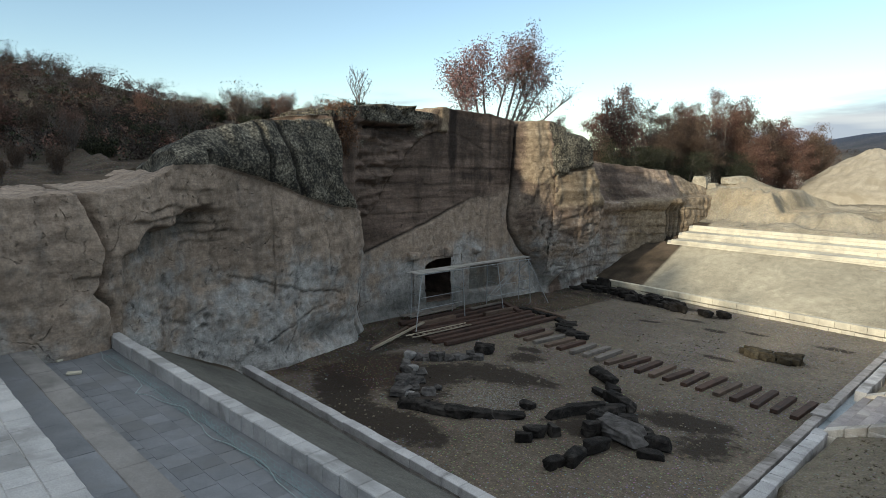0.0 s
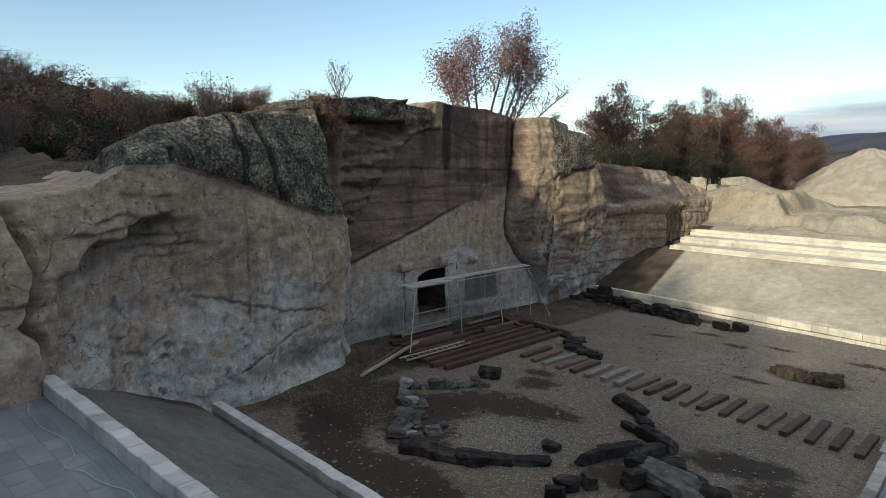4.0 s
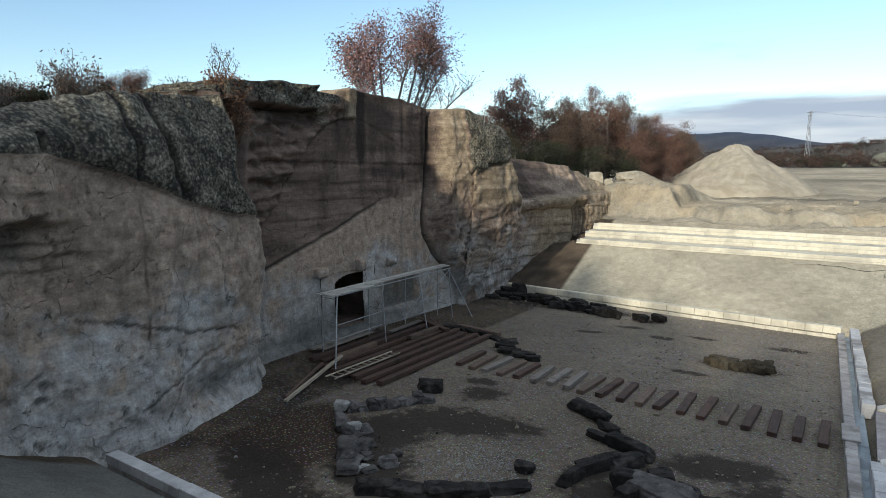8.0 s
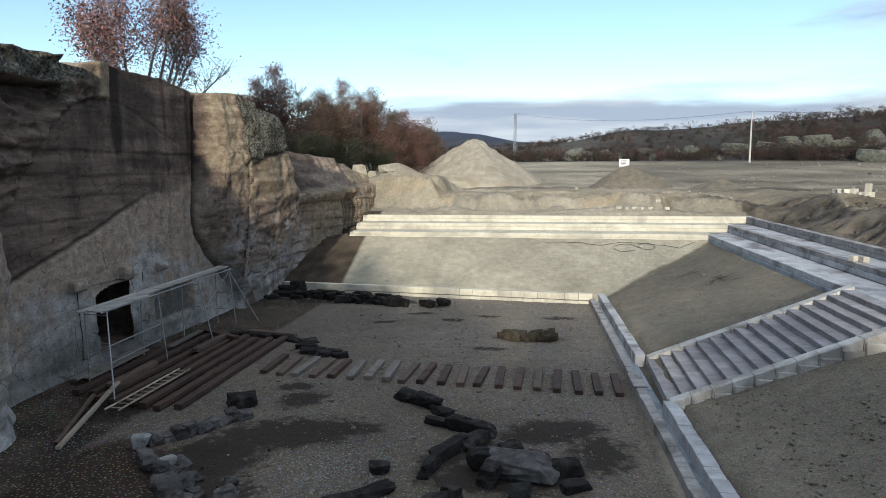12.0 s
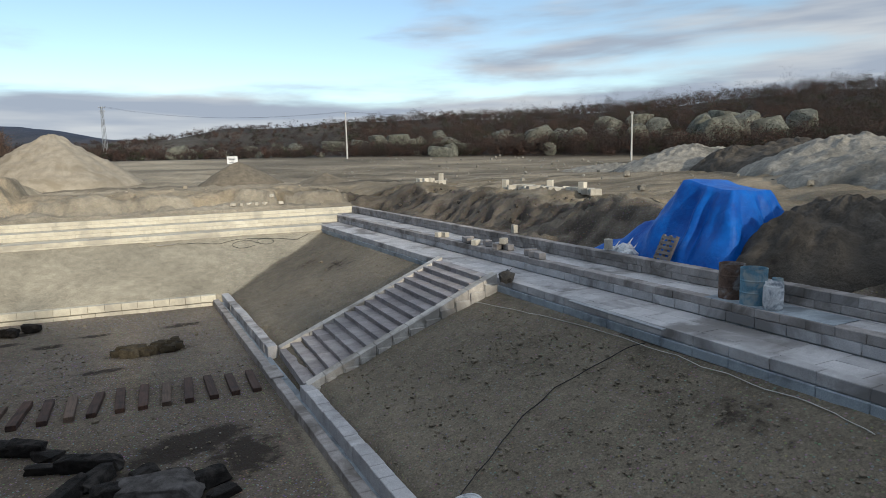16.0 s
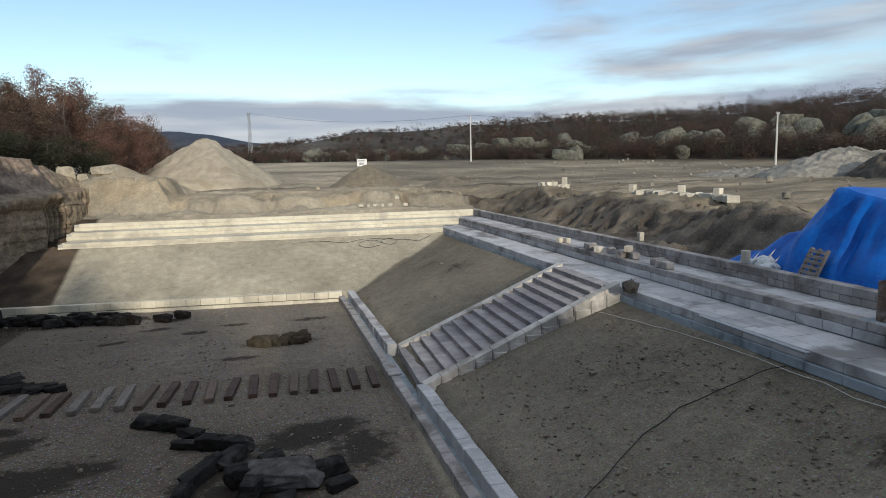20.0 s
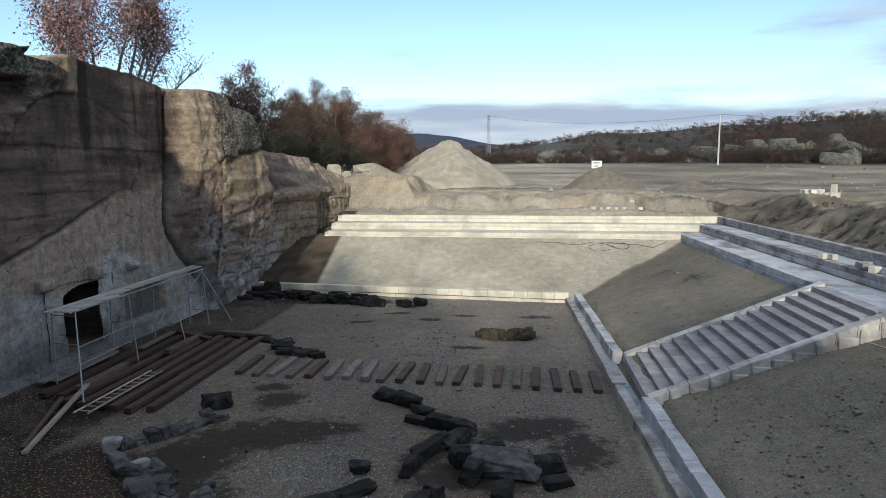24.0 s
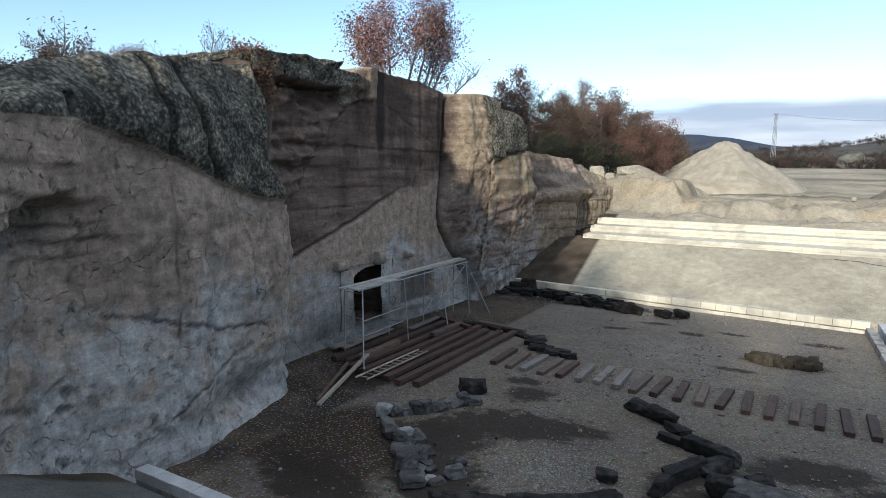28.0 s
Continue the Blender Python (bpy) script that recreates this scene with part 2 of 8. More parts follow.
def ground_material():
    """Soil whose colour comes from the ground's own soil map, with gravel, stains and damp dark patches."""
    m, n, l, p = nodes_of("soil")
    pos = world_pos(n)
    soil = n.new("ShaderNodeAttribute"); soil.attribute_name = "soil"
    dark = n.new("ShaderNodeAttribute"); dark.attribute_name = "dark"
    big = noise_node(n, l, 0.35, 6, 0.6, pos)
    mid = noise_node(n, l, 2.2, 7, 0.65, pos)
    fine = noise_node(n, l, 18.0, 5, 0.75, pos)
    col = mix_node(n, l, 0.55, soil.outputs["Color"], ramp_node(n, l, big, [(0.3, (0.40,) * 3), (0.7, (0.62,) * 3)]), "OVERLAY")
    col = mix_node(n, l, 0.5, col, ramp_node(n, l, mid, [(0.3, (0.30,) * 3), (0.7, (0.68,) * 3)]), "OVERLAY")
    col = mix_node(n, l, 0.5, col, ramp_node(n, l, fine, [(0.34, (0.16,) * 3), (0.66, (0.82,) * 3)]), "OVERLAY")
    clod = noise_node(n, l, 6.5, 6, 0.75, pos)
    grav = n.new("ShaderNodeAttribute"); grav.attribute_name = "gravel"
    col = mix_node(n, l, math_node(n, l, "MULTIPLY", grav.outputs["Fac"], 0.5), col, ramp_node(n, l, clod, [(0.36, (0.22,) * 3), (0.64, (0.78,) * 3)]), "OVERLAY")
    wide = noise_node(n, l, 0.11, 7, 0.62, pos, 0.5)
    col = mix_node(n, l, 0.6, col, ramp_node(n, l, wide, [(0.35, (0.32,) * 3), (0.65, (0.66,) * 3)]), "OVERLAY")
    v = n.new("ShaderNodeTexVoronoi"); v.inputs["Scale"].default_value = 11.0
    l.new(pos, v.inputs["Vector"])
    stone = step_node(n, l, math_node(n, l, "SUBTRACT", 0.34, v.outputs["Distance"]), 0.0, 0.12)
    sf = math_node(n, l, "MULTIPLY", math_node(n, l, "MULTIPLY", stone, grav.outputs["Fac"]), 0.6)
    col = mix_node(n, l, sf, col, mix_node(n, l, 0.7, v.outputs["Color"], (0.185, 0.162, 0.138)))
    edge = math_node(n, l, "ADD", dark.outputs["Fac"], math_node(n, l, "ADD", math_node(n, l, "MULTIPLY", math_node(n, l, "SUBTRACT", mid, 0.5), 1.5), math_node(n, l, "MULTIPLY", math_node(n, l, "SUBTRACT", fine, 0.5), 0.7)))
    d = step_node(n, l, edge, 0.36, 0.70)
    col = mix_node(n, l, math_node(n, l, "MULTIPLY", d, 0.88), col, mix_node(n, l, fine, (0.014, 0.0105, 0.0085), (0.036, 0.028, 0.022)))
    l.new(col, p.inputs["Base Color"])
    p.inputs["Roughness"].default_value = 0.95
    p.inputs["Specular IOR Level"].default_value = 0.15
    h = math_node(n, l, "ADD", math_node(n, l, "MULTIPLY", mid, 0.8), math_node(n, l, "ADD", math_node(n, l, "MULTIPLY", fine, 0.25), math_node(n, l, "MULTIPLY", sf, 0.4)))
    bump_node(n, l, p, h, 0.9, 0.09)
    return m


M_SOIL = ground_material()


def rock_material():
    """Tuff: pale scraped rock below, brown weathered beds above, dark lichen on the boulders, black water streaks."""
    m, n, l, p = nodes_of("tuff")
    pos = world_pos(n)
    at = {}
    for k in ("lichen", "pale", "streak", "crack", "darkened", "buff"):
        a = n.new("ShaderNodeAttribute"); a.attribute_name = k
        at[k] = a.outputs["Fac"]
    sep = n.new("ShaderNodeSeparateXYZ"); l.new(pos, sep.inputs[0])
    nzn = n.new("ShaderNodeTexNoise"); nzn.inputs["Scale"].default_value = 5.0
    l.new(pos, nzn.inputs["Vector"])
    nzc = nzn.outputs["Color"]
    big = noise_node(n, l, 0.45, 6, 0.6, pos)
    mid = noise_node(n, l, 2.6, 8, 0.68, pos)
    mid2 = noise_node(n, l, 5.5, 7, 0.75, pos, 0.4)
    fine = noise_node(n, l, 14.0, 6, 0.75, pos)
    bed = n.new("ShaderNodeMapping"); bed.inputs["Scale"].default_value = (0.35, 0.35, 2.6)
    l.new(pos, bed.inputs[0])
    beds = noise_node(n, l, 1.0, 6, 0.6, bed.outputs[0])
    stv = n.new("ShaderNodeMapping"); stv.inputs["Scale"].default_value = (1.6, 1.6, 0.10)
    l.new(pos, stv.inputs[0])
    stv2 = n.new("ShaderNodeMapping"); stv2.inputs["Scale"].default_value = (1.0, 1.0, 0.45)
    l.new(pos, stv2.inputs[0])
    runs = noise_node(n, l, 1.0, 5, 0.6, stv.outputs[0])
    brown = ramp_node(n, l, beds, [(0.30, (0.066, 0.048, 0.038)), (0.5, (0.13, 0.095, 0.076)), (0.72, (0.225, 0.165, 0.132))])
    tan = ramp_node(n, l, mid, [(0.3, (0.195, 0.148, 0.113)), (0.7, (0.375, 0.295, 0.232))])
    grey = ramp_node(n, l, mid, [(0.3, (0.250, 0.241, 0.230)), (0.7, (0.43, 0.415, 0.397))])
    tone = step_node(n, l, math_node(n, l, "ADD", math_node(n, l, "ADD", math_node(n, l, "MULTIPLY", big, 1.0), math_node(n, l, "MULTIPLY", math_node(n, l, "SUBTRACT", noise_node(n, l, 1.5, 6, 0.65, pos), 0.30), 0.6)), math_node(n, l, "MULTIPLY", sep.outputs["Z"], -0.07)), 0.26, 0.56)
    pale = mix_node(n, l, tone, tan, grey)
    pale = mix_node(n, l, math_node(n, l, "MULTIPLY", step_node(n, l, runs, 0.5, 0.68), 0.35), pale, (0.10, 0.09, 0.085))
    pe = step_node(n, l, math_node(n, l, "ADD", at["pale"], math_node(n, l, "ADD", math_node(n, l, "MULTIPLY", math_node(n, l, "SUBTRACT", mid, 0.5), 0.5), math_node(n, l, "MULTIPLY", math_node(n, l, "SUBTRACT", big, 0.5), 0.7))), 0.30, 0.78)
    col = mix_node(n, l, pe, brown, pale)
    wide = n.new("ShaderNodeMapping"); wide.inputs["Scale"].default_value = (0.55, 0.55, 0.16)
    l.new(pos, wide.inputs[0])
    ws = step_node(n, l, noise_node(n, l, 1.0, 6, 0.62, wide.outputs[0]), 0.46, 0.64)
    ws = math_node(n, l, "MULTIPLY", ws, math_node(n, l, "SUBTRACT", 1.0, math_node(n, l, "MULTIPLY", pe, 0.72)))
    col = mix_node(n, l, math_node(n, l, "MULTIPLY", ws, 0.65), col, (0.036, 0.027, 0.022))
    blot = step_node(n, l, noise_node(n, l, 0.9, 8, 0.7, pos, 0.8), 0.54, 0.70)
    col = mix_node(n, l, math_node(n, l, "MULTIPLY", blot, 0.36), col, (0.075, 0.066, 0.058))
    buff = ramp_node(n, l, math_node(n, l, "ADD", math_node(n, l, "MULTIPLY", mid, 0.6), math_node(n, l, "MULTIPLY", beds, 0.4)), [(0.32, (0.085, 0.062, 0.044)), (0.48, (0.205, 0.158, 0.110)), (0.66, (0.35, 0.285, 0.205))])
    be = step_node(n, l, math_node(n, l, "ADD", at["buff"], math_node(n, l, "MULTIPLY", math_node(n, l, "SUBTRACT", mid, 0.5), 0.9)), 0.25, 0.75)
    col = mix_node(n, l, be, col, buff)
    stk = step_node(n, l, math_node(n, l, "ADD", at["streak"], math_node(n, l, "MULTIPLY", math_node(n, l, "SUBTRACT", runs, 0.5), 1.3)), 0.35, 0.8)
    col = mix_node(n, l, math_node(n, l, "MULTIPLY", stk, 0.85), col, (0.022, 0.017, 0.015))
    sp = n.new("ShaderNodeTexVoronoi"); sp.inputs["Scale"].default_value = 11.0
    l.new(mix_node(n, l, 0.12, pos, nzc), sp.inputs["Vector"])
    lv = math_node(n, l, "ADD", math_node(n, l, "MULTIPLY", noise_node(n, l, 9.0, 8, 0.75, pos), 0.50), math_node(n, l, "MULTIPLY", noise_node(n, l, 1.3, 5, 0.6, pos), 0.34))
    lv = math_node(n, l, "ADD", lv, math_node(n, l, "MULTIPLY", math_node(n, l, "SUBTRACT", 0.55, sp.outputs["Distance"]), 0.16))
    lich = ramp_node(n, l, lv, [(0.36, (0.026, 0.025, 0.022)), (0.41, (0.066, 0.060, 0.048)), (0.48, (0.145, 0.132, 0.103)), (0.58, (0.33, 0.30, 0.235))])
    le = step_node(n, l, math_node(n, l, "ADD", at["lichen"], math_node(n, l, "MULTIPLY", math_node(n, l, "SUBTRACT", mid, 0.5), 0.5)), 0.4, 0.6)
    col = mix_node(n, l, le, col, lich)
    # deep grey tone in the recesses and along the foot of the rock
    gr = step_node(n, l, math_node(n, l, "ADD", at["darkened"], math_node(n, l, "MULTIPLY", math_node(n, l, "SUBTRACT", big, 0.5), 0.9)), 0.35, 0.75)
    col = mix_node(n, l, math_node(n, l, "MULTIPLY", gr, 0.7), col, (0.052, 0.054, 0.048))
    pit = step_node(n, l, noise_node(n, l, 5.0, 8, 0.72, pos), 0.56, 0.68)
    patchy = step_node(n, l, noise_node(n, l, 0.8, 4, 0.6, pos), 0.42, 0.62)
    pit = math_node(n, l, "MULTIPLY", pit, math_node(n, l, "ADD", math_node(n, l, "MULTIPLY", patchy, 0.55), 0.12))
    col = mix_node(n, l, pit, col, (0.05, 0.045, 0.04))
    col = mix_node(n, l, 0.46, col, ramp_node(n, l, mid2, [(0.34, (0.28,) * 3), (0.66, (0.74,) * 3)]), "OVERLAY")
    tl = n.new("ShaderNodeMapping"); tl.inputs["Scale"].default_value = (1.6, 1.6, 13.0)
    l.new(pos, tl.inputs[0])
    tool = noise_node(n, l, 1.4, 5, 0.65, tl.outputs[0], 0.3)
    soft = math_node(n, l, "SUBTRACT", 1.0, math_node(n, l, "MULTIPLY", le, 0.75))
    col = mix_node(n, l, math_node(n, l, "MULTIPLY", soft, 0.20), col, ramp_node(n, l, tool, [(0.32, (0.22,) * 3), (0.66, (0.76,) * 3)]), "OVERLAY")
    col = mix_node(n, l, 0.30, col, ramp_node(n, l, fine, [(0.34, (0.22,) * 3), (0.66, (0.78,) * 3)]), "OVERLAY")
    v = n.new("ShaderNodeTexVoronoi"); v.feature = "DISTANCE_TO_EDGE"; v.inputs["Scale"].default_value = 0.42
    wob = n.new("ShaderNodeVectorMath"); wob.operation = "ADD"
    nz = n.new("ShaderNodeTexNoise"); nz.inputs["Scale"].default_value = 1.1; nz.inputs["Detail"].default_value = 5
    l.new(pos, nz.inputs["Vector"]); l.new(pos, wob.inputs[0]); l.new(nz.outputs["Color"], wob.inputs[1])
    l.new(wob.outputs[0], v.inputs["Vector"])
    hair = math_node(n, l, "SUBTRACT", 1.0, step_node(n, l, v.outputs["Distance"], 0.0, 0.011))
    hair = math_node(n, l, "MULTIPLY", hair, step_node(n, l, mid2, 0.47, 0.62))
    cr = math_node(n, l, "MAXIMUM", at["crack"], math_node(n, l, "MULTIPLY", hair, 0.75))
    col = mix_node(n, l, cr, col, (0.02, 0.018, 0.016))
    l.new(col, p.inputs["Base Color"])
    p.inputs["Roughness"].default_value = 0.92
    p.inputs["Specular IOR Level"].default_value = 0.2
    h = math_node(n, l, "ADD", math_node(n, l, "MULTIPLY", mid, 0.7), math_node(n, l, "ADD", math_node(n, l, "MULTIPLY", fine, 0.14), math_node(n, l, "ADD", math_node(n, l, "MULTIPLY", beds, 0.25), math_node(n, l, "ADD", math_node(n, l, "MULTIPLY", tool, 0.06), math_node(n, l, "MULTIPLY", pit, -0.6)))))
    h = math_node(n, l, "SUBTRACT", h, math_node(n, l, "MULTIPLY", cr, 1.0))
    bump_node(n, l, p, h, 0.75, 0.10)
    return m


M_ROCK = rock_material()

# ---- building helpers ----
def as_mesh(name, verts, faces, mat, smooth=False):
    me = bpy.data.meshes.new(name)
    me.from_pydata([tuple(v) for v in verts], [], [tuple(f) for f in faces])
    if mat is not None:
        me.materials.append(mat)
    if smooth:
        me.polygons.foreach_set("use_smooth", [True] * len(me.polygons))
    me.update()
    return me


def part(name, bm, mat, parent=None, label="", smooth=False):
    me = bpy.data.meshes.new(name)
    bm.to_mesh(me)
    bm.free()
    me.materials.append(mat)
    if smooth:
        me.polygons.foreach_set("use_smooth", [True] * len(me.polygons))
    ob = new(name, me)
    if parent is not None:
        ob.parent = parent
    if label:
        ob["label"] = label
    return ob


def empty(name, at=(0, 0, 0), rz=0.0):
    ob = new(name)
    ob.matrix_basis = pose(*at, 0, 0, rz)
    return ob


def block_mesh(name, sx, sy, sz, bev=0.02, mat=None, seed=0, rough=0.0):
    """A block with chamfered edges, its base at z = 0, slightly out of true."""
    bm = bmesh.new()
    bmesh.ops.create_cube(bm, size=1.0)
    for v in bm.verts:
        v.co = Vector((v.co.x * sx, v.co.y * sy, (v.co.z + 0.5) * sz))
    bmesh.ops.bevel(bm, geom=bm.edges[:], offset=bev, segments=1, affect="EDGES")
    r = random.Random(seed)
    for v in bm.verts:
        v.co += Vector((r.uniform(-1, 1), r.uniform(-1, 1), r.uniform(-1, 1))) * rough
    me = bpy.data.meshes.new(name)
    bm.to_mesh(me)
    bm.free()
    if mat:
        me.materials.append(mat)
    return me


def tube(bm, pts, radii, sides=6, cap=True):
    """A tapered tube along points, added to bm."""
    rings = []
    pts = [Vector(p) for p in pts]
    for k, p in enumerate(pts):
        d = (pts[min(k + 1, len(pts) - 1)] - pts[max(k - 1, 0)]).normalized()
        a = d.orthogonal().normalized()
        b = d.cross(a)
        rad = radii[k] if isinstance(radii, (list, tuple)) else radii
        rings.append([bm.verts.new(p + (a * math.cos(2 * math.pi * i / sides) + b * math.sin(2 * math.pi * i / sides)) * rad) for i in range(sides)])
        if k and rings[-1][0].co is not None:
            # keep the rings from twisting against one another
            prev, cur = rings[-2], rings[-1]
            off = min(range(sides), key=lambda o: sum((prev[i].co - cur[(i + o) % sides].co).length for i in range(sides)))
            rings[-1] = [cur[(i + off) % sides] for i in range(sides)]
    for r0, r1 in zip(rings, rings[1:]):
        for i in range(sides):
            bm.faces.new((r0[i], r0[(i + 1) % sides], r1[(i + 1) % sides], r1[i]))
    if cap:
        bm.faces.new(rings[0][::-1])
        bm.faces.new(rings[-1])


def fbm(x, y, z, octaves=4):
    return noise.fractal(Vector((x, y, z)), 1.0, 2.0, octaves)


def lerp_table(x, table):
    xs, ys = zip(*table)
    return float(np.interp(x, xs, ys))


# ---- plan ----
L1, L2, L3 = 3.22, 3.70, 4.14           # the three terrace levels
X1, X2, X3 = 7.55, 9.15, 10.75          # east terrace edges at their north ends
Y1, Y2, Y3 = 7.1, 8.75, 10.4            # north terrace edges
SA, SB, SC = -31.9, -33.73, -34.95       # south terrace edges
YEND = -46.0


def splay(x, y):
    """The two lower east terraces swing outwards to the south."""
    return x + 0.015 * (8.0 - y)
XW = -16.3                              # west end of the north benches


def smooth(a, b, x):
    t = np.clip((x - a) / (b - a), 0, 1)
    return t * t * (3 - 2 * t)


# plan of the cliff's foot, from the south to the bank in the north: y, x
CLIFF_X = [(-60, -11.5), (-36, -12.3), (-33, -12.8), (-31, -13.6), (-29, -15.0), (-27, -15.9), (-24, -16.3), (-22, -16.7), (-20.5, -17.1),
           (-19.9, -17.5), (-19.4, -18.3), (-18.9, -19.1), (-18.0, -19.2), (-4.6, -19.1), (-3.8, -18.6), (-2.5, -18.7), (0, -19.0), (3.0, -18.9), (6.0, -18.2), (9.5, -17.0), (12.0, -16.4), (14.5, -15.8), (17, -15.4)]
CLIFF_TOP = [(-60, 7.0), (-36, 7.3), (-31.5, 7.35), (-30.4, 7.6), (-29.5, 8.0), (-29.2, 8.2), (-28.7, 8.65), (-28.0, 9.15), (-27.0, 9.6), (-25.6, 9.88), (-24.3, 10.0), (-22.8, 10.15), (-21.7, 10.1), (-21.2, 10.5), (-20.2, 10.8), (-19.2, 11.1), (-17.6, 11.32),
             (-15.4, 11.38), (-15.2, 11.15), (-13.6, 11.2), (-13.4, 11.5), (-12.8, 11.5), (-9.6, 11.4), (-7.3, 11.15), (-7.1, 10.8), (-6.9, 11.15), (-5.6, 11.15), (-4.4, 10.75), (-3.3, 10.3), (-2.6, 9.8), (-2.2, 9.0), (-1.0, 8.9), (3, 8.95), (6, 8.65), (10, 8.3), (13, 7.4), (15, 6.6), (17, 6.0)]


def ground_z(x, y):
    """Heights of the ground sheet (arrays)."""
    x, y = np.asarray(x, float), np.asarray(y, float)
    # natural plateau round the dig
    lip = 12.7 + 0.55 * np.sin(x * 0.43 + 1.0) + 0.35 * np.sin(x * 1.07) + 0.18 * np.sin(x * 2.9 + 0.5) - 0.9 * np.exp(-((x - 5.2) / 0.5) ** 2) + 1.6 * np.exp(-((x - 6.0) / 0.35) ** 2)
    north = 4.3 + 0.25 * smooth(11.2, 12.5, y) + 0.85 * smooth(lip, lip + 0.8, y) + 0.08 * smooth(14.0, 22.0, y) + 0.045 * np.clip(y - 32, 0, 78) + 0.02 * np.clip(y - 110, 0, 2000)
    east = 3.6 + 1.6 * smooth(12.2, 15.5, x) + 0.030 * np.clip(x - 15, 0, 70) + 0.02 * np.clip(x - 85, 0, 2000)
    z = np.where(y > 11.0, np.maximum(north, np.where(x > 11, east, 0)), east)
    w = smooth(9.5, 14.5, x) * smooth(24, 11, y)
    z = np.where(y > 11.0, north * (1 - w) + np.minimum(east, north) * w, z)
    # woodland hill to the north-east
    r = np.hypot(x, y)
    az = np.degrees(np.arctan2(x, y))
    hill = np.interp(az, [-180, -100, -82, -74, -66, -55, -40, -20, -8, 0, 8, 16, 30, 45, 62, 80, 100, 180],
                     [10, 22, 24, 19, 15, 10, 6, 3, 5, 8, 12, 14, 15, 18, 18.5, 17.5, 12, 10])
    start = np.interp(az, [-180, -100, -60, -20, 0, 20, 45, 70, 180], [120, 55, 60, 200, 170, 118, 108, 100, 120])
    z = z + hill * smooth(0, 1, (r - start) / 170.0) + 0.010 * np.clip(r - 400, 0, 1500)
    # range in the far north, and the shoulder of the bank beside the sand heap
    z = z + 38 * np.exp(-((az + 11) / 9) ** 2) * smooth(650, 1250, r)
    z = z + 1.45 * smooth(-10.9, -11.8, x + 0.3 * np.sin(y * 0.9)) * smooth(13.3 + 0.3 * np.sin(x * 1.7), 14.3 + 0.3 * np.sin(x * 1.7), y) * smooth(32, 19, y) + 0.8 * np.exp(-((x + 15.5) / 1.7) ** 2 - ((y - 17.5) / 2.0) ** 2)
    # the floor and the three banks
    y0 = 0.1 - 0.08 * np.clip(x, -19, 2) + 0.3
    x0 = 0.68 - 0.04 * np.clip(y, -27, 1)
    fl_n = (y - y0) * (2.88 - 0.42) / (Y1 - y0) + 0.42
    fl_e = (x - x0) * (2.75 - 0.40) / (splay(X1, y) - x0) + 0.40
    fl_s = (-26.75 - y) * (2.65 - 0.35) / (-26.75 - (-31.4)) + 0.35
    inner = np.maximum(0.0, np.maximum(np.where(y > y0, fl_n, 0), np.maximum(np.where(x > x0, fl_e, 0), np.where(y < -26.75, fl_s, 0))))
    pit = (x < splay(X1, y) + 0.3) & (y < Y1 + 0.3) & (y > SA + 0.2)
    z = np.where(pit, inner, z)
    # under the terraces
    ter_n = (y >= Y1 + 0.3) & (y < Y3 + 0.55) & (x < X3 + 0.4)
    z = np.where(ter_n, np.where(y < Y2 + 0.2, L1 - 0.35, np.where(y < Y3 + 0.2, L2 - 0.35, L3 - 0.12)), z)
    ter_e = (x >= splay(X1, y) + 0.3) & (x < X3 + 0.45) & (y < Y3) & ~ter_n
    z = np.where(ter_e, np.where(x < splay(X2, y) + 0.2, L1 - 0.35, L2 - 0.35), z)
    ter_s = (y <= SA + 0.2) & (x < splay(X1, y) + 0.3) & (y > -47.2)
    z = np.where(ter_s, np.where(y > SB - 0.1, 2.5, np.where(y > SC - 0.1, 2.9, np.where(y > -47, 3.35, 3.4))), z)
    # the high ground behind the cliff
    cx = np.interp(y, [a for a, b in CLIFF_X], [b for a, b in CLIFF_X])
    ct = np.interp(y, [a for a, b in CLIFF_TOP], [b for a, b in CLIFF_TOP])
    ct = np.minimum(ct, np.interp(y, [-31, -29, -25, -22, -20, -19], [7.4, 8.1, 9.0, 9.8, 10.6, 12.0]))
    back = cx - 3.8 - x
    # on the west bank the ground slopes, it is no cliff
    rise = np.where(y < -29, 0.10, 0.035)
    far_top = np.where(y < -29, ct + np.clip(back, 0, 30) * rise, ct - 0.75 + np.clip(back, 0, 40) * 0.05)
    high = np.where(back > 0, far_top + hill * smooth(0, 1, (r - start) / 170.0) * np.where(y < 17, 1, 0), -1)
    blend = smooth(26, 15, y)
    z = np.where((back > 0), np.where(y < 15, high, np.maximum(z, high * blend)), z)
    z = np.where((back > 0) & (y >= 15), np.maximum(z, (ct + 1.0) * 1.0 + np.clip(back - 3, 0, 20) * 0.08 * blend), z)
    # unseen ridge added to the south, behind the terraces, to shade the dig
    # height along x sets the shadow's reach, sine bumps roughen its edge
    shade_crest = np.interp(x, [-160, -60, -30, -17, -11, -5, 0, 5, 12, 30, 60], [30, 30, 27, 25.0, 23.0, 20.5, 19.0, 19.5, 21, 20, 9]) + 0.9 * np.sin(x * 1.1 + 0.6) + 0.7 * np.sin(x * 2.3 + 2.0) + 0.5 * np.sin(x * 4.1)
    k = smooth(-54, -85, y)
    return z * (1 - k) + np.maximum(z, shade_crest) * k


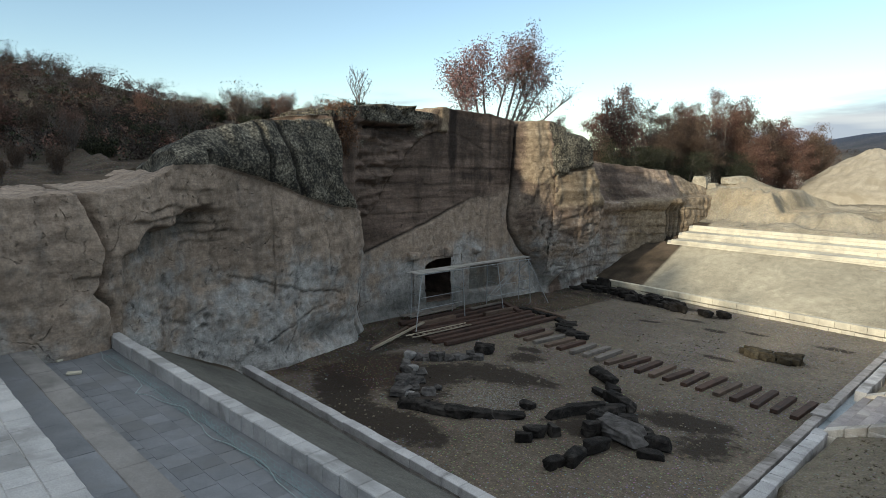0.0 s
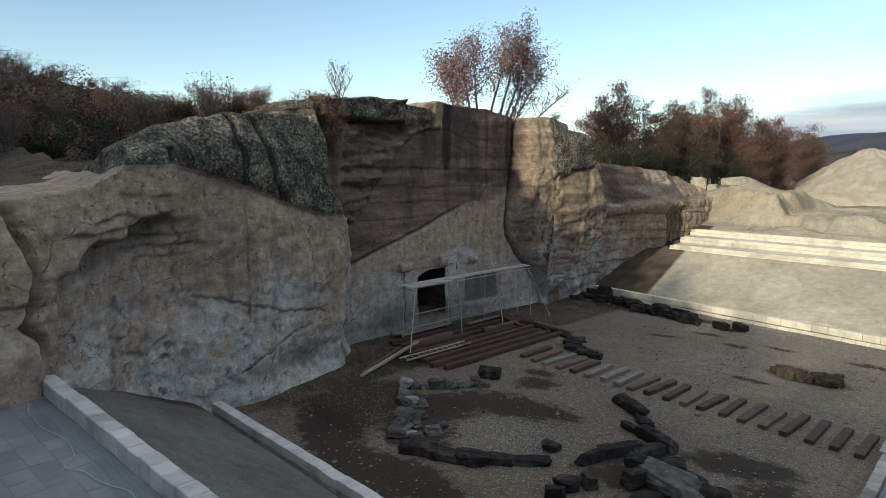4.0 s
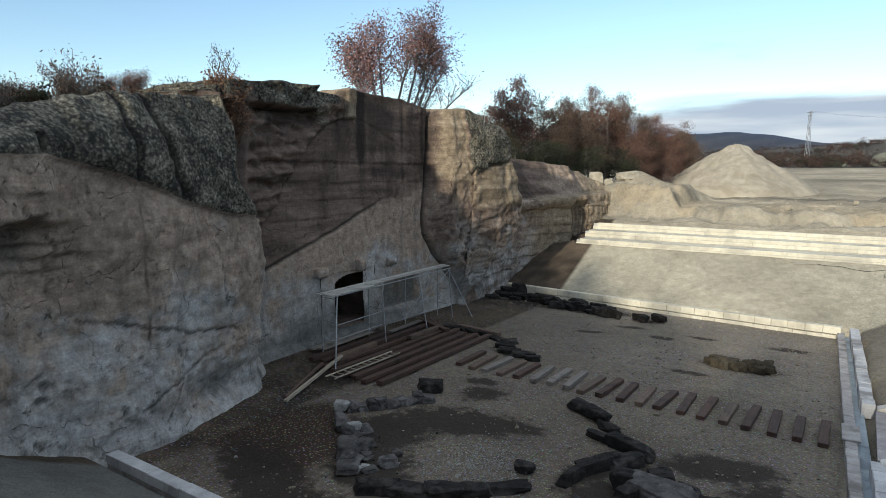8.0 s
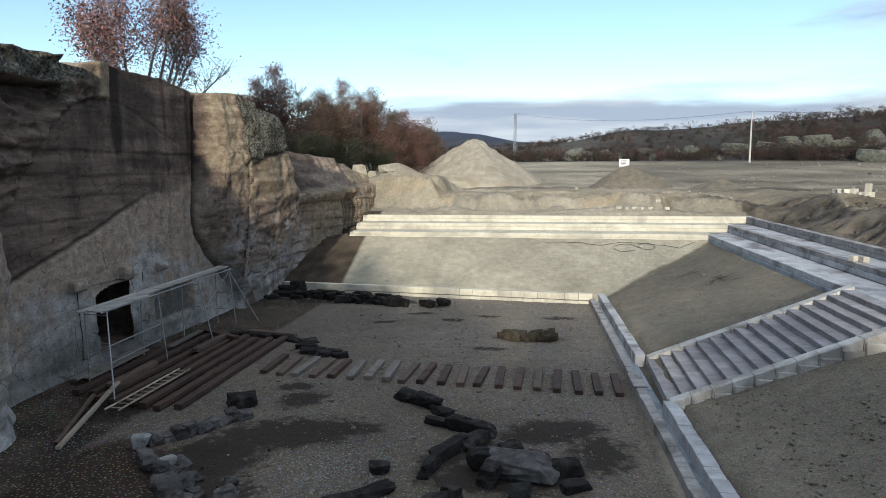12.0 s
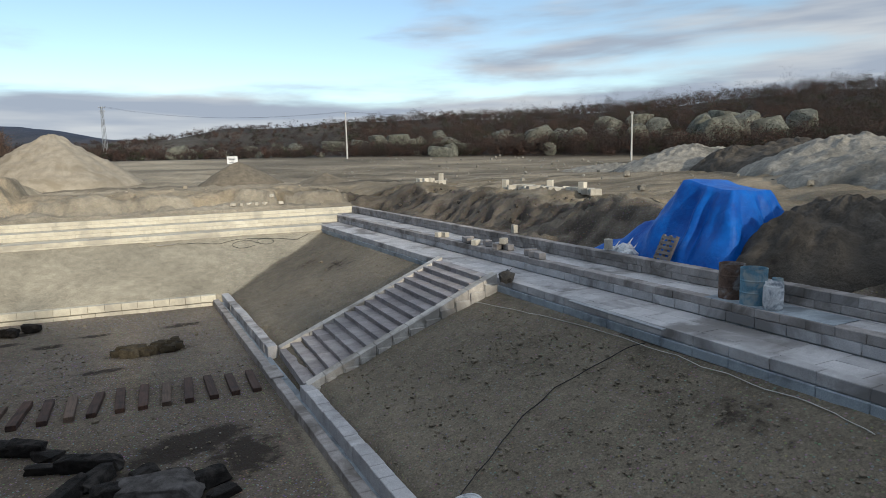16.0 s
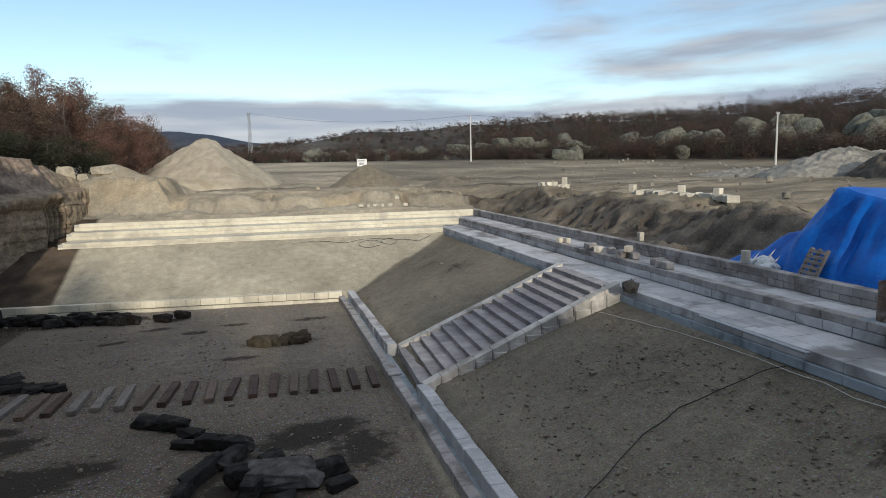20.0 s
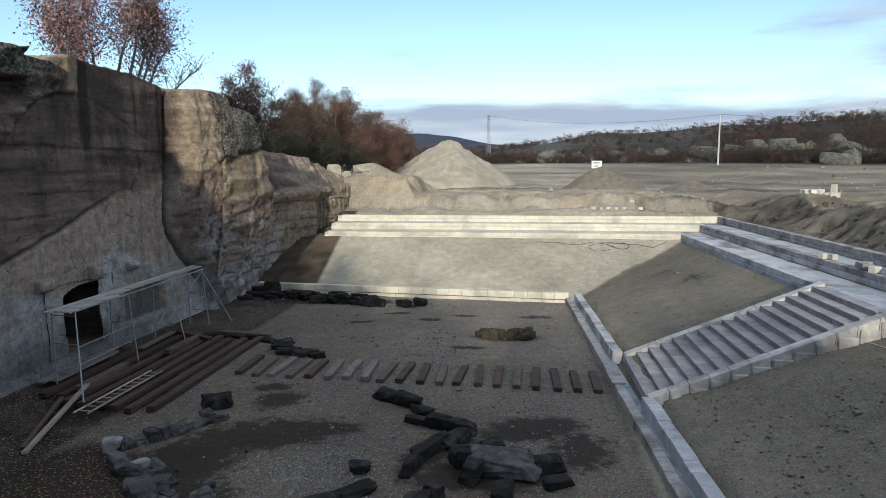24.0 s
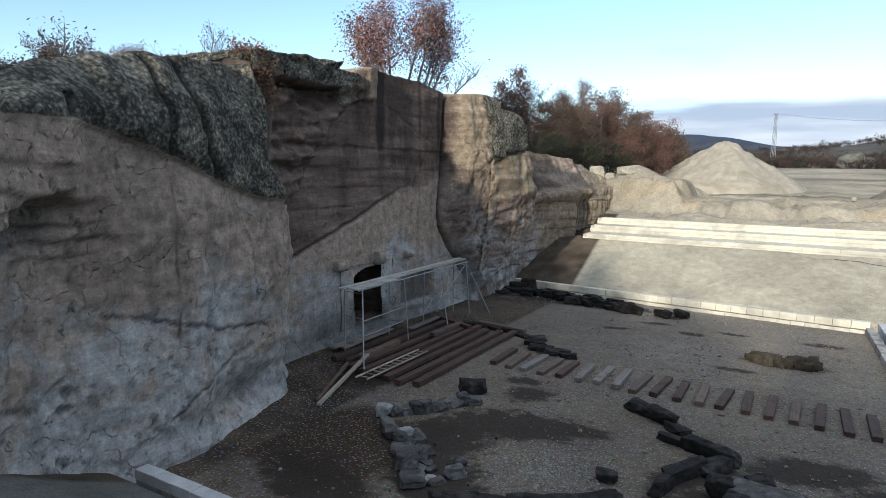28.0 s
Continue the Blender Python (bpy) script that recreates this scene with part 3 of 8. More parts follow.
def far_z(x, y):
    """Height of the rolling far ground, with its relief."""
    r = math.hypot(x, y)
    far = float(smooth(110, 320, r))
    return float(ground_z(x, y)) + far * (5.0 * noise.noise(Vector((x * 0.012, y * 0.012, 7.7))) + 2.0 * noise.noise(Vector((x * 0.035, y * 0.035, 8.7))))


def axis_lines(lo, hi, step, far, grow=1.14):
    a = list(np.arange(lo, hi + 1e-6, step))
    d, p = step, hi
    while p < far:
        d *= grow
        p += d
        a.append(p)
    d, p = step, lo
    while p > -far:
        d *= grow
        p -= d
        a.insert(0, p)
    return np.array(a)


def build_ground():
    gx, gy = axis_lines(-21, 20, 0.25, 2600), axis_lines(-38, 20, 0.25, 2600)
    X, Y = np.meshgrid(gx, gy)
    Z = ground_z(X, Y)
    n = np.empty(X.shape)
    nf = np.empty(X.shape)
    for j in range(X.shape[0]):
        for i in range(X.shape[1]):
            n[j, i] = noise.noise(Vector((X[j, i] * 0.35, Y[j, i] * 0.35, 1.7)))
            nf[j, i] = noise.noise(Vector((X[j, i] * 1.3, Y[j, i] * 1.3, 4.2)))
    r = np.hypot(X, Y)
    in_pit = (X < splay(X1, Y)) & (Y < Y1) & (Y > SA) & (X > -19.5)
    floor = in_pit & (X < 0.4) & (Y < 0.1 - 0.08 * X) & (Y > -26.4)
    terr = (X < X3 + 0.5) & (Y < Y3 + 0.5) & (Y > -48) & ~in_pit & (X > -16.5)
    amp = np.where(floor, 0.03, np.where(in_pit, np.where(X > 1.0, 0.075, 0.05), np.where(terr, 0.0, np.where((X > 11.2) & (X < 17) & (Y < 16), 0.30, np.where((Y > 11.2) & (Y < 24), 0.26, 0.30 * smooth(90, 40, r))))))
    Z = Z + n * amp + nf * amp * 0.55
    rough = smooth(11.3, 12.0, X) * smooth(19, 16, X) * smooth(16, 13, Y) * smooth(-17.5, -14, Y)
    Z = Z + rough * (0.34 * (1 - 2.2 * np.abs(nf)) + 0.35 * n)
    lipr = smooth(11.6, 12.6, Y) * smooth(21, 16.5, Y) * smooth(-16.5, -15.0, X) * smooth(13.5, 11.5, X)
    Z = Z + lipr * (0.30 * (0.45 - 2.2 * np.abs(nf)) + 0.20 * n)
    # far relief
    for k, s, a in ((0, 0.012, 5.0), (1, 0.035, 2.0)):
        far = smooth(110, 320, r) * a
        idx = np.argwhere(far > 0.01)
        for j, i in idx:
            Z[j, i] += far[j, i] * noise.noise(Vector((X[j, i] * s, Y[j, i] * s, 7.7 + k)))
    Z = np.where(floor, Z + 0.25 * smooth(-16.5, -19.5, X), Z)
    verts = np.stack([X, Y, Z], -1).reshape(-1, 3)
    h, w = X.shape
    q = (np.arange(h - 1)[:, None] * w + np.arange(w - 1)[None, :]).ravel()
    faces = np.stack([q, q + 1, q + w + 1, q + w], -1)
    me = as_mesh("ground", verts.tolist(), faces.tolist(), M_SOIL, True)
    # soil map; some sunlight, canopy shade and haze are put into it too
    col = np.zeros((h, w, 4)); col[..., 3] = 1
    ew = smooth(2.0, 15.0, X)[..., None]
    col[..., :3] = np.array([0.30, 0.262, 0.20]) * (1 - ew) + np.array([0.19, 0.165, 0.126]) * ew
    # floor pales to the north-east, where sunlight is put into the colour
    fe = smooth(-24, 4, Y + 0.6 * X + 4)[..., None]
    col[..., :3] = np.where(floor[..., None], np.array([0.124, 0.102, 0.080]) * (1 - fe) + np.array([0.196, 0.165, 0.130]) * fe, col[..., :3])
    # red-brown trodden earth beside the ring of stones
    red = np.clip(1.35 - np.hypot((X + 14.0) / 2.6, (Y + 22.3) / 2.3) + 0.5 * nf + 0.35 * n, 0, 1)
    red = (np.where(floor, np.minimum(1, red * 1.8), 0) * 0.9)[..., None]
    col[..., :3] = col[..., :3] * (1 - red) + np.array([0.034, 0.021, 0.0155]) * red
    nsl = in_pit & (Y > 0.1 - 0.08 * X)
    col[nsl, :3] = (0.33, 0.295, 0.225)
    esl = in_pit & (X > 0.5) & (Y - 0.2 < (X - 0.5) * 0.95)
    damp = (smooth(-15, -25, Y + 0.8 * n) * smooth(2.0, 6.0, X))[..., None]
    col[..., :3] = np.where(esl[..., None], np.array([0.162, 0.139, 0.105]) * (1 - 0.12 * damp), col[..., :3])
    ssl = in_pit & (Y < -26.5) & ((-26.75 - Y) * 0.495 + 0.05 > (X - 0.68 + 0.04 * Y) * 0.34)
    col[ssl, :3] = (0.12, 0.116, 0.105)
    eb = (X > 11) & (X < 15.5) & (Y < 14)
    fb = np.clip(0.5 + 1.3 * nf + 0.5 * n, 0, 1)[..., None]
    col[..., :3] = np.where(eb[..., None], np.array([0.055, 0.045, 0.036]) * (1 - fb) + np.array([0.15, 0.125, 0.096]) * fb, col[..., :3])
    tr = np.vectorize(lambda a, b: noise.noise(Vector((a * 0.05 + b * 0.02, b * 0.28 - a * 0.03, 2.0))) + 0.5 * noise.noise(Vector((a * 0.15, b * 0.9, 6.0))))(X, Y)
    flat = ((Y > 13.5) | (X > 15.5)) & (X > -16)
    col[..., :3] = np.where(flat[..., None], col[..., :3] * np.array([1.05, 1.0, 0.93]) * (1 + 0.75 * np.clip(tr, -0.7, 0.8))[..., None], col[..., :3])
    west = (X < -15) & (Y < 12)
    wg = np.clip(0.5 + 0.9 * nf + 0.5 * n, 0, 1)[..., None]
    col[..., :3] = np.where(west[..., None], np.array([0.036, 0.029, 0.021]) * (1 - wg) + np.array([0.088, 0.066, 0.048]) * wg, col[..., :3])
    # hill soil; under the woods the canopy's shade is put into its colour
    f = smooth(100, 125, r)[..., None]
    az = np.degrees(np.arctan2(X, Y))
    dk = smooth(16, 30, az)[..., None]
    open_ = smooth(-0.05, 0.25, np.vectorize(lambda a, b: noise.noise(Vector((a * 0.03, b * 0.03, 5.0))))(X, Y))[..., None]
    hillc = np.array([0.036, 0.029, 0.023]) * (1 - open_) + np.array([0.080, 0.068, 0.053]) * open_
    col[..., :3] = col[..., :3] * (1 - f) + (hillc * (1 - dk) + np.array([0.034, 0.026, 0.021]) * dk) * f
    wf = (smooth(-22, -30, X) * smooth(30, 10, Y))[..., None]
    col[..., :3] = col[..., :3] * (1 - wf) + (np.array([0.026, 0.021, 0.015]) * (1 - wg) + np.array([0.062, 0.046, 0.033]) * wg) * wf
    # far ridge: the blue of distance haze is put into the soil colour
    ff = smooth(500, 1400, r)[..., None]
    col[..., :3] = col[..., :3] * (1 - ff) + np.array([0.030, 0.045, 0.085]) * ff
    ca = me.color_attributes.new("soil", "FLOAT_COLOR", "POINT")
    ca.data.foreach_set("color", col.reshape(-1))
    # dark burnt and damp patches: centre, radii, turn
    D = np.zeros((h, w))
    for cx, cy, rx, ry, rot in ((-9.9, -18.6, 2.2, 1.1, 18), (-8.2, -18.0, 1.2, 0.6, 10), (-11.3, -20.4, 1.5, 1.3, 20), (-10.3, -22.4, 1.3, 1.2, -40), (-10.5, -16.0, 1.0, 0.8, 60), (-11.2, -14.9, 0.7, 0.5, 20),
                                (-12.2, -24.4, 2.4, 1.0, -25), (-8.3, -24.6, 2.0, 0.9, 0), (-3.6, -20.3, 2.0, 0.9, 10), (-4.6, -18.8, 1.1, 0.6, 40), (-5.3, -19.6, 0.7, 0.6, 0), (-2.4, -17.3, 1.6, 0.8, 20),
                                (-3.4, -7.4, 1.5, 0.7, 5), (-13.4, -0.8, 4.0, 0.8, 3), (-8.6, -1.5, 0.8, 0.5, 0), (-11.8, -10.9, 1.3, 0.6, -15), (-7.2, -4.6, 0.8, 0.35, 0), (-9.0, -3.4, 0.9, 0.35, 10), (-5.6, -3.6, 0.9, 0.3, 0), (-10.5, -5.4, 0.9, 0.3, 20), (-5.0, -9.3, 1.0, 0.3, 0), (-2.0, -3.5, 1.1, 0.4, 0), (-16.2, -16.0, 1.6, 3.0, 0), (-9.6, -25.1, 2.6, 0.9, 0), (-1.2, -18.6, 1.0, 1.4, 0)):
        c, s = math.cos(radians(rot)), math.sin(radians(rot))
        u, v = (X - cx) * c + (Y - cy) * s, -(X - cx) * s + (Y - cy) * c
        D = np.maximum(D, np.clip(1.25 - np.hypot(u / rx, v / ry) * 0.75, 0, 1) * np.where(rx < 1.3, 0.82, 1.0))
    D = np.where(floor, D, 0)
    # darker earth scars on the banks
    for cx, cy, rx, ry in ((4.8, 0.0, 1.4, 1.2), (5.8, -3.0, 1.2, 1.6), (7.0, -27.0, 0.8, 2.0)):
        D = np.maximum(D, np.clip(0.62 - np.hypot((X - cx) / rx, (Y - cy) / ry) * 0.4, 0, 1) * in_pit)
    a = me.attributes.new("dark", "FLOAT", "POINT")
    a.data.foreach_set("value", D.reshape(-1))
    g = np.where(floor, 1.0, np.where(in_pit & (X > 0.5), 0.5, np.where(in_pit, 0.08, 0.45)))
    a = me.attributes.new("gravel", "FLOAT", "POINT")
    a.data.foreach_set("value", g.reshape(-1))
    ob = new("ground", me)
    tagged(ob, "bare sandy excavation ground with gravel and dark burnt patches", "ground", kind="structure")
    return ob


build_ground()


# ---- the cliff ----
GABLE = [(-18.2, 5.7), (-17.85, 6.1), (-16.65, 7.75), (-15.75, 8.95), (-14.6, 9.85), (-13.3, 10.2), (-11.9, 10.1), (-8.86, 8.74), (-7.2, 8.5)]
BOULDER_FOOT = [(-29.4, 8.05), (-28.6, 8.12), (-27.7, 8.15), (-26.7, 7.95), (-25.5, 7.65), (-24.8, 7.42), (-23.8, 7.03), (-22.9, 6.72), (-21.7, 6.43), (-20.4, 6.27)]
BOULDER_END = [(6.2, -20.3), (6.8, -20.6), (7.6, -21.25), (8.8, -21.25), (9.6, -21.4), (10.4, -21.55)]     # z, y of its north edge
PALE_EDGE = [(-19.0, 3.7), (-18.4, 3.9), (-15.6, 4.8), (-14.5, 5.15), (-11.0, 6.5), (-7.0, 7.3)]
BLOCK_SOUTH = [(0.6, -4.5), (1.1, -4.6), (1.8, -4.95), (2.6, -5.7), (3.4, -6.6), (4.5, -7.45), (5.6, -7.65), (7.0, -7.5), (8.6, -7.3), (11.2, -7.15)]    # z, y of the leaning block's edges
BLOCK_NORTH = [(0.6, -3.9), (1.3, -3.5), (2.55, -2.4), (3.2, -1.5), (4.0, -0.9), (5.6, -0.75), (7.0, -1.5), (8.6, -2.2), (9.7, -2.5), (10.8, -3.6)]
BLOCK_FRONT = [(-8.0, -18.3), (-6.9, -17.95), (-6.0, -17.6), (-4.4, -17.0), (-2.5, -16.45), (-0.5, -16.5)]


def door_top(y):
    return 3.15 - 0.22 * max(0.0, (-13.3 - y) / 0.9) ** 2


def ease(a, b, v):
    t = min(1.0, max(0.0, (v - a) / (b - a)))
    return t * t * (3 - 2 * t)


def bell(v, wd):
    return math.exp(-(v / wd) ** 2)


def n3(a, b, c):
    return noise.noise(Vector((a, b, c)))


def build_cliff():
    ys, y = [], -40.0
    while y < 16.6:
        ys.append(y)
        dx = abs(lerp_table(y + 0.05, CLIFF_X) - lerp_table(y - 0.05, CLIFF_X)) / 0.1
        y += (0.045 if -8.4 < y < -4.2 or -21.9 < y < -20.0 else 0.075) / math.sqrt(1 + dx * dx)
    nz = 150
    W, H = len(ys), nz + 12
    KEYS = ("lichen", "pale", "streak", "crack", "darkened", "buff")
    verts, attrs = [], {k: [] for k in KEYS}
    for y in ys:
        x0 = lerp_table(y, CLIFF_X)
        slope = (lerp_table(y + 0.15, CLIFF_X) - lerp_table(y - 0.15, CLIFF_X)) / 0.3
        nl = math.hypot(1, slope)
        nx, ny = 1 / nl, -slope / nl
        facade = ease(-19.3, -18.9, y) * ease(-3.6, -4.6, y)
        left = ease(-19.0, -19.6, y)
        bank = ease(-4.6, -3.6, y)
        top = lerp_table(y, CLIFF_TOP) + (0.16 if left or bank else 0.10) * fbm(0.0, y * 0.9, 3.0, 3)
        be = lerp_table(y, BOULDER_FOOT) + 0.05 * n3(y * 2.0, 0, 3) if y < -20.2 else 99
        pe = lerp_table(y, PALE_EDGE)
        pw = 0.10 + 1.2 * ease(-13.5, -9.0, y)
        gz = lerp_table(y, GABLE) + 0.08 * n3(y * 2.0, 0, 4)
        for k in range(H):
            if k <= nz:
                z, back = -0.4 + (top + 0.4) * k / nz, 0.0
            else:
                z, back = top, (k - nz) * 0.42
            rough = 1 - 0.72 * facade
            o = 0.30 * fbm(x0 * 0.2, y * 0.35, z * 0.35, 4) * rough + 0.065 * fbm(y * 1.7, z * 1.7, 2.0, 4) * (1 - 0.5 * facade)
            o += 0.02 * n3(y * 0.5, z * 4.0, 9.0) + 0.040 * fbm(y * 3.1, z * 3.1, 12.0, 3) * (1 - 0.6 * facade)
            lich = pale = streak = crack = darkened = buff = 0.0
            if left > 0:
                pale = 1.0
                # the lichened boulder: a long dome, steep to the north
                end = lerp_table(z, BOULDER_END)
                dome = 0.0
                if -29.6 < y and z > be - 0.3 and y < -20.0:
                    dome = ease(be - 0.10, be + 0.22, z) * ease(-29.6, -28.9, y) * ease(end + 0.22, end - 0.10, y)
                    u = min(1.0, max(0.0, (z - be) / max(top - be, 0.6)))
                    o += dome * (0.16 - 0.95 * u ** 2.6 + 0.10 * fbm(y * 0.8, z * 0.8, 21.0, 3))
                    lich = dome
                    for yc, tl, wd in ((-25.15, 0.10, 0.075), (-23.98, 0.27, 0.12), (-27.75, -0.15, 0.07)):
                        if yc == -27.75 and z > 8.7:
                            continue
                        g = bell(y - yc + tl * (z - 8.5) - 0.10 * n3(0, z * 1.6, yc), wd)
                        o -= 0.17 * g * dome
                        crack = max(crack, g * dome)
                    crack = max(crack, 0.4 * bell(z - be + 0.03, 0.05) * ease(-29.0, -28.0, y) * ease(-20.4, -20.9, y))
                # beside it the rock stands back, brown and smooth, behind a sloping shelf
                rec = ease(end + 0.05, end + 0.36, y) * ease(6.12, 6.45, z) * left
                if rec > 0:
                    o = o * (1 - 0.6 * rec) + rec * (-18.85 - x0)
                    pale *= 1 - ease(end - 0.3, end + 0.1, y) * ease(6.05, 6.3, z)
                    streak = max(streak, 0.50 * rec * ease(7.0, 9.0, z))
                    o += 0.40 * rec * ease(10.2, 10.35, z)
                    lich = max(lich, 0.9 * rec * ease(10.35, 10.6, z))
                # thin joint that runs on below the boulder
                if 2.9 < z < be:
                    g = bell(y + 25.05 + 0.05 * (z - 5.5), 0.035) * (0.6 + 0.5 * n3(3, z * 1.4, 1))
                    crack = max(crack, 0.8 * g); o -= 0.03 * g
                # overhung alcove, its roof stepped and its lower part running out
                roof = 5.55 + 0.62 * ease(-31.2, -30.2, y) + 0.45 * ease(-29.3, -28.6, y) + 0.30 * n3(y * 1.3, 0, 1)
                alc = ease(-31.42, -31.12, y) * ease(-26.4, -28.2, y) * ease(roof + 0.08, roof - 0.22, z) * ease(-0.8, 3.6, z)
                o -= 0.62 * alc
                # rock colour darkens towards the alcove's roof and along its south edge
                darkened = max(darkened, 0.58 * alc * ease(roof - 2.0, roof - 0.3, z) * ease(-31.4, -31.0, y))
                crack = max(crack, 0.75 * bell(z - roof + 0.05, 0.09) * ease(-31.4, -31.1, y) * ease(-26.8, -28.0, y) * (0.6 + 0.5 * n3(y * 2, z, 5)))
                crack = max(crack, 0.55 * bell(y + 31.27 - 0.03 * (z - 4), 0.10) * ease(5.9, 5.3, z) * ease(1.5, 3.4, z))
                # the cleft between the two southern masses
                cy = -32.35 + 0.30 * (7.1 - z) * ease(4.0, 6.0, z) + (0.55 if z < 4.5 else 0) * ease(4.6, 4.0, z) + 0.10 * n3(0, z * 2.0, 8)
                g = bell(y - cy, 0.16) * ease(3.2, 4.0, z)
                o -= 0.35 * g; crack = max(crack, 0.55 * bell(y - cy, 0.08) * ease(3.2, 4.0, z))
                o += 0.35 * ease(cy + 0.1, cy - 0.25, y)
                # broken beds at the alcove's head
                for zz, ya, yb, am in ((6.72, -30.4, -27.6, 0.10), (6.42, -31.0, -28.0, 0.13), (6.05, -29.6, -26.9, 0.12), (5.72, -29.0, -26.6, 0.10), (5.35, -28.6, -27.0, 0.06), (5.0, -32.9, -31.9, 0.08), (7.3, -29.4, -27.6, 0.05)):
                    zc = zz + 0.14 * fbm(y * 0.9, zz, 5.0, 3)
                    w = ease(ya - 0.2, ya + 0.3, y) * ease(yb + 0.2, yb - 0.3, y)
                    o += am * w * (ease(zc, zc + 0.06, z) - 0.5) * bell(z - zc, 0.45)
                    crack = max(crack, 0.75 * w * bell(z - zc, 0.045) * (0.55 + 0.7 * n3(y * 1.7, zz * 3, 2)))
                # cracks: y, z of both ends
                for ya, za, yb, zb, wd in ((-27.30, 6.3, -27.30, 4.95, 0.05), (-27.30, 4.95, -27.12, 4.15, 0.07), (-28.3, 7.0, -27.9, 6.2, 0.05), (-29.1, 4.4, -28.6, 3.2, 0.05), (-22.2, 6.0, -22.0, 3.4, 0.03)):
                    if zb < z < za:
                        t = (za - z) / (za - zb)
                        g = bell(y - ya - (yb - ya) * t - 0.15 * fbm(0, z * 2.6, ya, 3), wd) * (0.6 + 0.6 * n3(3, z * 2.2, ya))
                        o -= 0.05 * g
                        crack = max(crack, 0.9 * g)
                for ya, za, yb, zb, wd in ((-26.9, 4.05, -23.6, 3.0, 0.05), (-23.6, 3.0, -21.4, 2.6, 0.05), (-25.4, 1.15, -22.9, 2.1, 0.05), (-22.9, 2.1, -22.0, 2.2, 0.06), (-24.6, 0.3, -23.9, 1.7, 0.05), (-24.0, 1.6, -23.6, 3.0, 0.06), (-29.9, 3.2, -28.3, 2.5, 0.06), (-28.3, 2.5, -27.6, 2.9, 0.05), (-31.6, 1.2, -29.4, 1.9, 0.05)):
                    if ya < y < yb:
                        zz = za + (zb - za) * (y - ya) / (yb - ya) + 0.16 * fbm(y * 1.3, za, 2.0, 4)
                        g = bell(z - zz, wd) * (0.7 + 0.5 * n3(y * 2.0, za, 1))
                        o -= 0.05 * g
                        crack = max(crack, 0.85 * g)
                # pitted patches
                for yc, zc, r in ((-27.6, 2.4, 0.5), (-25.2, 2.6, 0.35), (-23.9, 2.3, 0.35), (-29.0, 2.9, 0.6), (-25.9, 1.2, 0.4), (-28.2, 0.9, 0.7)):
                    g = bell(math.hypot(y - yc, z - zc), r)
                    if g > 0.05:
                        pv = g * max(0.0, fbm(y * 4.5, z * 4.5, yc, 4))
                        o -= 0.12 * pv; crack = max(crack, min(0.7, 1.5 * pv))
                # hollow at the foot and the narrow gully beside the facade, both darkened to green-grey
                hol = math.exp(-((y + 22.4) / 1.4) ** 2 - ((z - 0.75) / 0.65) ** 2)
                o -= 0.55 * hol; darkened = max(darkened, 0.7 * hol)
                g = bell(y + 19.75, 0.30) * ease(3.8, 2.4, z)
                o -= 0.30 * g; darkened = max(darkened, g)
            if facade > 0:
                pale = max(pale * left, ease(pe + pw, pe - pw, z) * facade)
                edge = facade * ease(-9.5, -13.0, y)
                g = bell(z - pe - 0.06 * n3(y * 1.3, 0, 6), 0.07)
                crack = max(crack, 0.85 * g * edge); o -= 0.10 * g * edge
                o -= 0.16 * ease(pe, pe + 0.2, z) * edge
                for zz, am, ya, yb in ((8.25, 0.10, -19.0, -7.4), (7.72, 0.06, -18.6, -16.6), (7.40, 0.06, -18.4, -16.0), (7.35, 0.04, -14.5, -8.0), (6.6, 0.04, -17.5, -12.0), (9.35, 0.07, -18.7, -16.6), (5.8, 0.03, -17.8, -14.0)):
                    w = ease(ya - 0.2, ya + 0.2, y) * ease(yb + 0.4, yb - 0.4, y)
                    zc = zz + 0.05 * n3(y * 0.8, zz, 0)
                    o += 0.55 * am * w * (ease(zc - 0.02, zc + 0.03, z) - 0.5) * bell(z - zc, 0.30)
                    crack = max(crack, 0.50 * w * bell(z - zc + 0.03, 0.035) * (0.5 + 0.8 * n3(y * 0.9, zz * 3, 4)))
                # left of the old carved gable the rock is rough and broken; its raking edge stands proud
                wild = ease(gz - 0.05, gz + 0.20, z) * ease(-13.3, -13.9, y) * ease(-19.2, -18.8, y)
                o += 0.20 * wild + 0.30 * wild * fbm(y * 1.1, z * 2.4, 5.0, 5)
                buff = max(buff, 0.40 * bell(z - gz - 0.14, 0.13) * ease(-18.0, -17.0, y) * ease(-13.0, -13.6, y))
                g = bell(z - gz, 0.06) * ease(-18.3, -17.9, y) * ease(-7.4, -8.6, y)
                g *= 0.35 + 0.65 * ease(-12.9, -13.4, y)
                o -= 0.11 * g
                crack = max(crack, 0.45 * g)
                lich = max(lich, (0.36 + 0.30 * n3(y * 0.9, z * 0.9, 8.0)) * wild * ease(7.5, 9.0, z))
                # the cap: a lichened slab over a black slot, with a bowl beneath
                capy = ease(-20.0, -19.0, y) * ease(-15.25, -15.5, y)
                o += 0.34 * capy * ease(10.30, 10.42, z)
                g = ease(-18.6, -18.3, y) * ease(-15.4, -15.7, y) * bell(z - 10.25 - 0.05 * (y + 17), 0.06)
                o -= 0.4 * g
                crack = max(crack, g)
                lich = max(lich, 0.9 * capy * ease(10.38, 10.55, z))
                bowl = ease(1.0, 0.75, math.hypot((y + 16.5) / 1.55, (z - 10.12) / 0.85)) * ease(10.3, 10.15, z)
                o -= 0.45 * bowl
                # colour darkens towards the top of the bowl
                crack = max(crack, 0.35 * bowl * ease(9.7, 10.1, z))
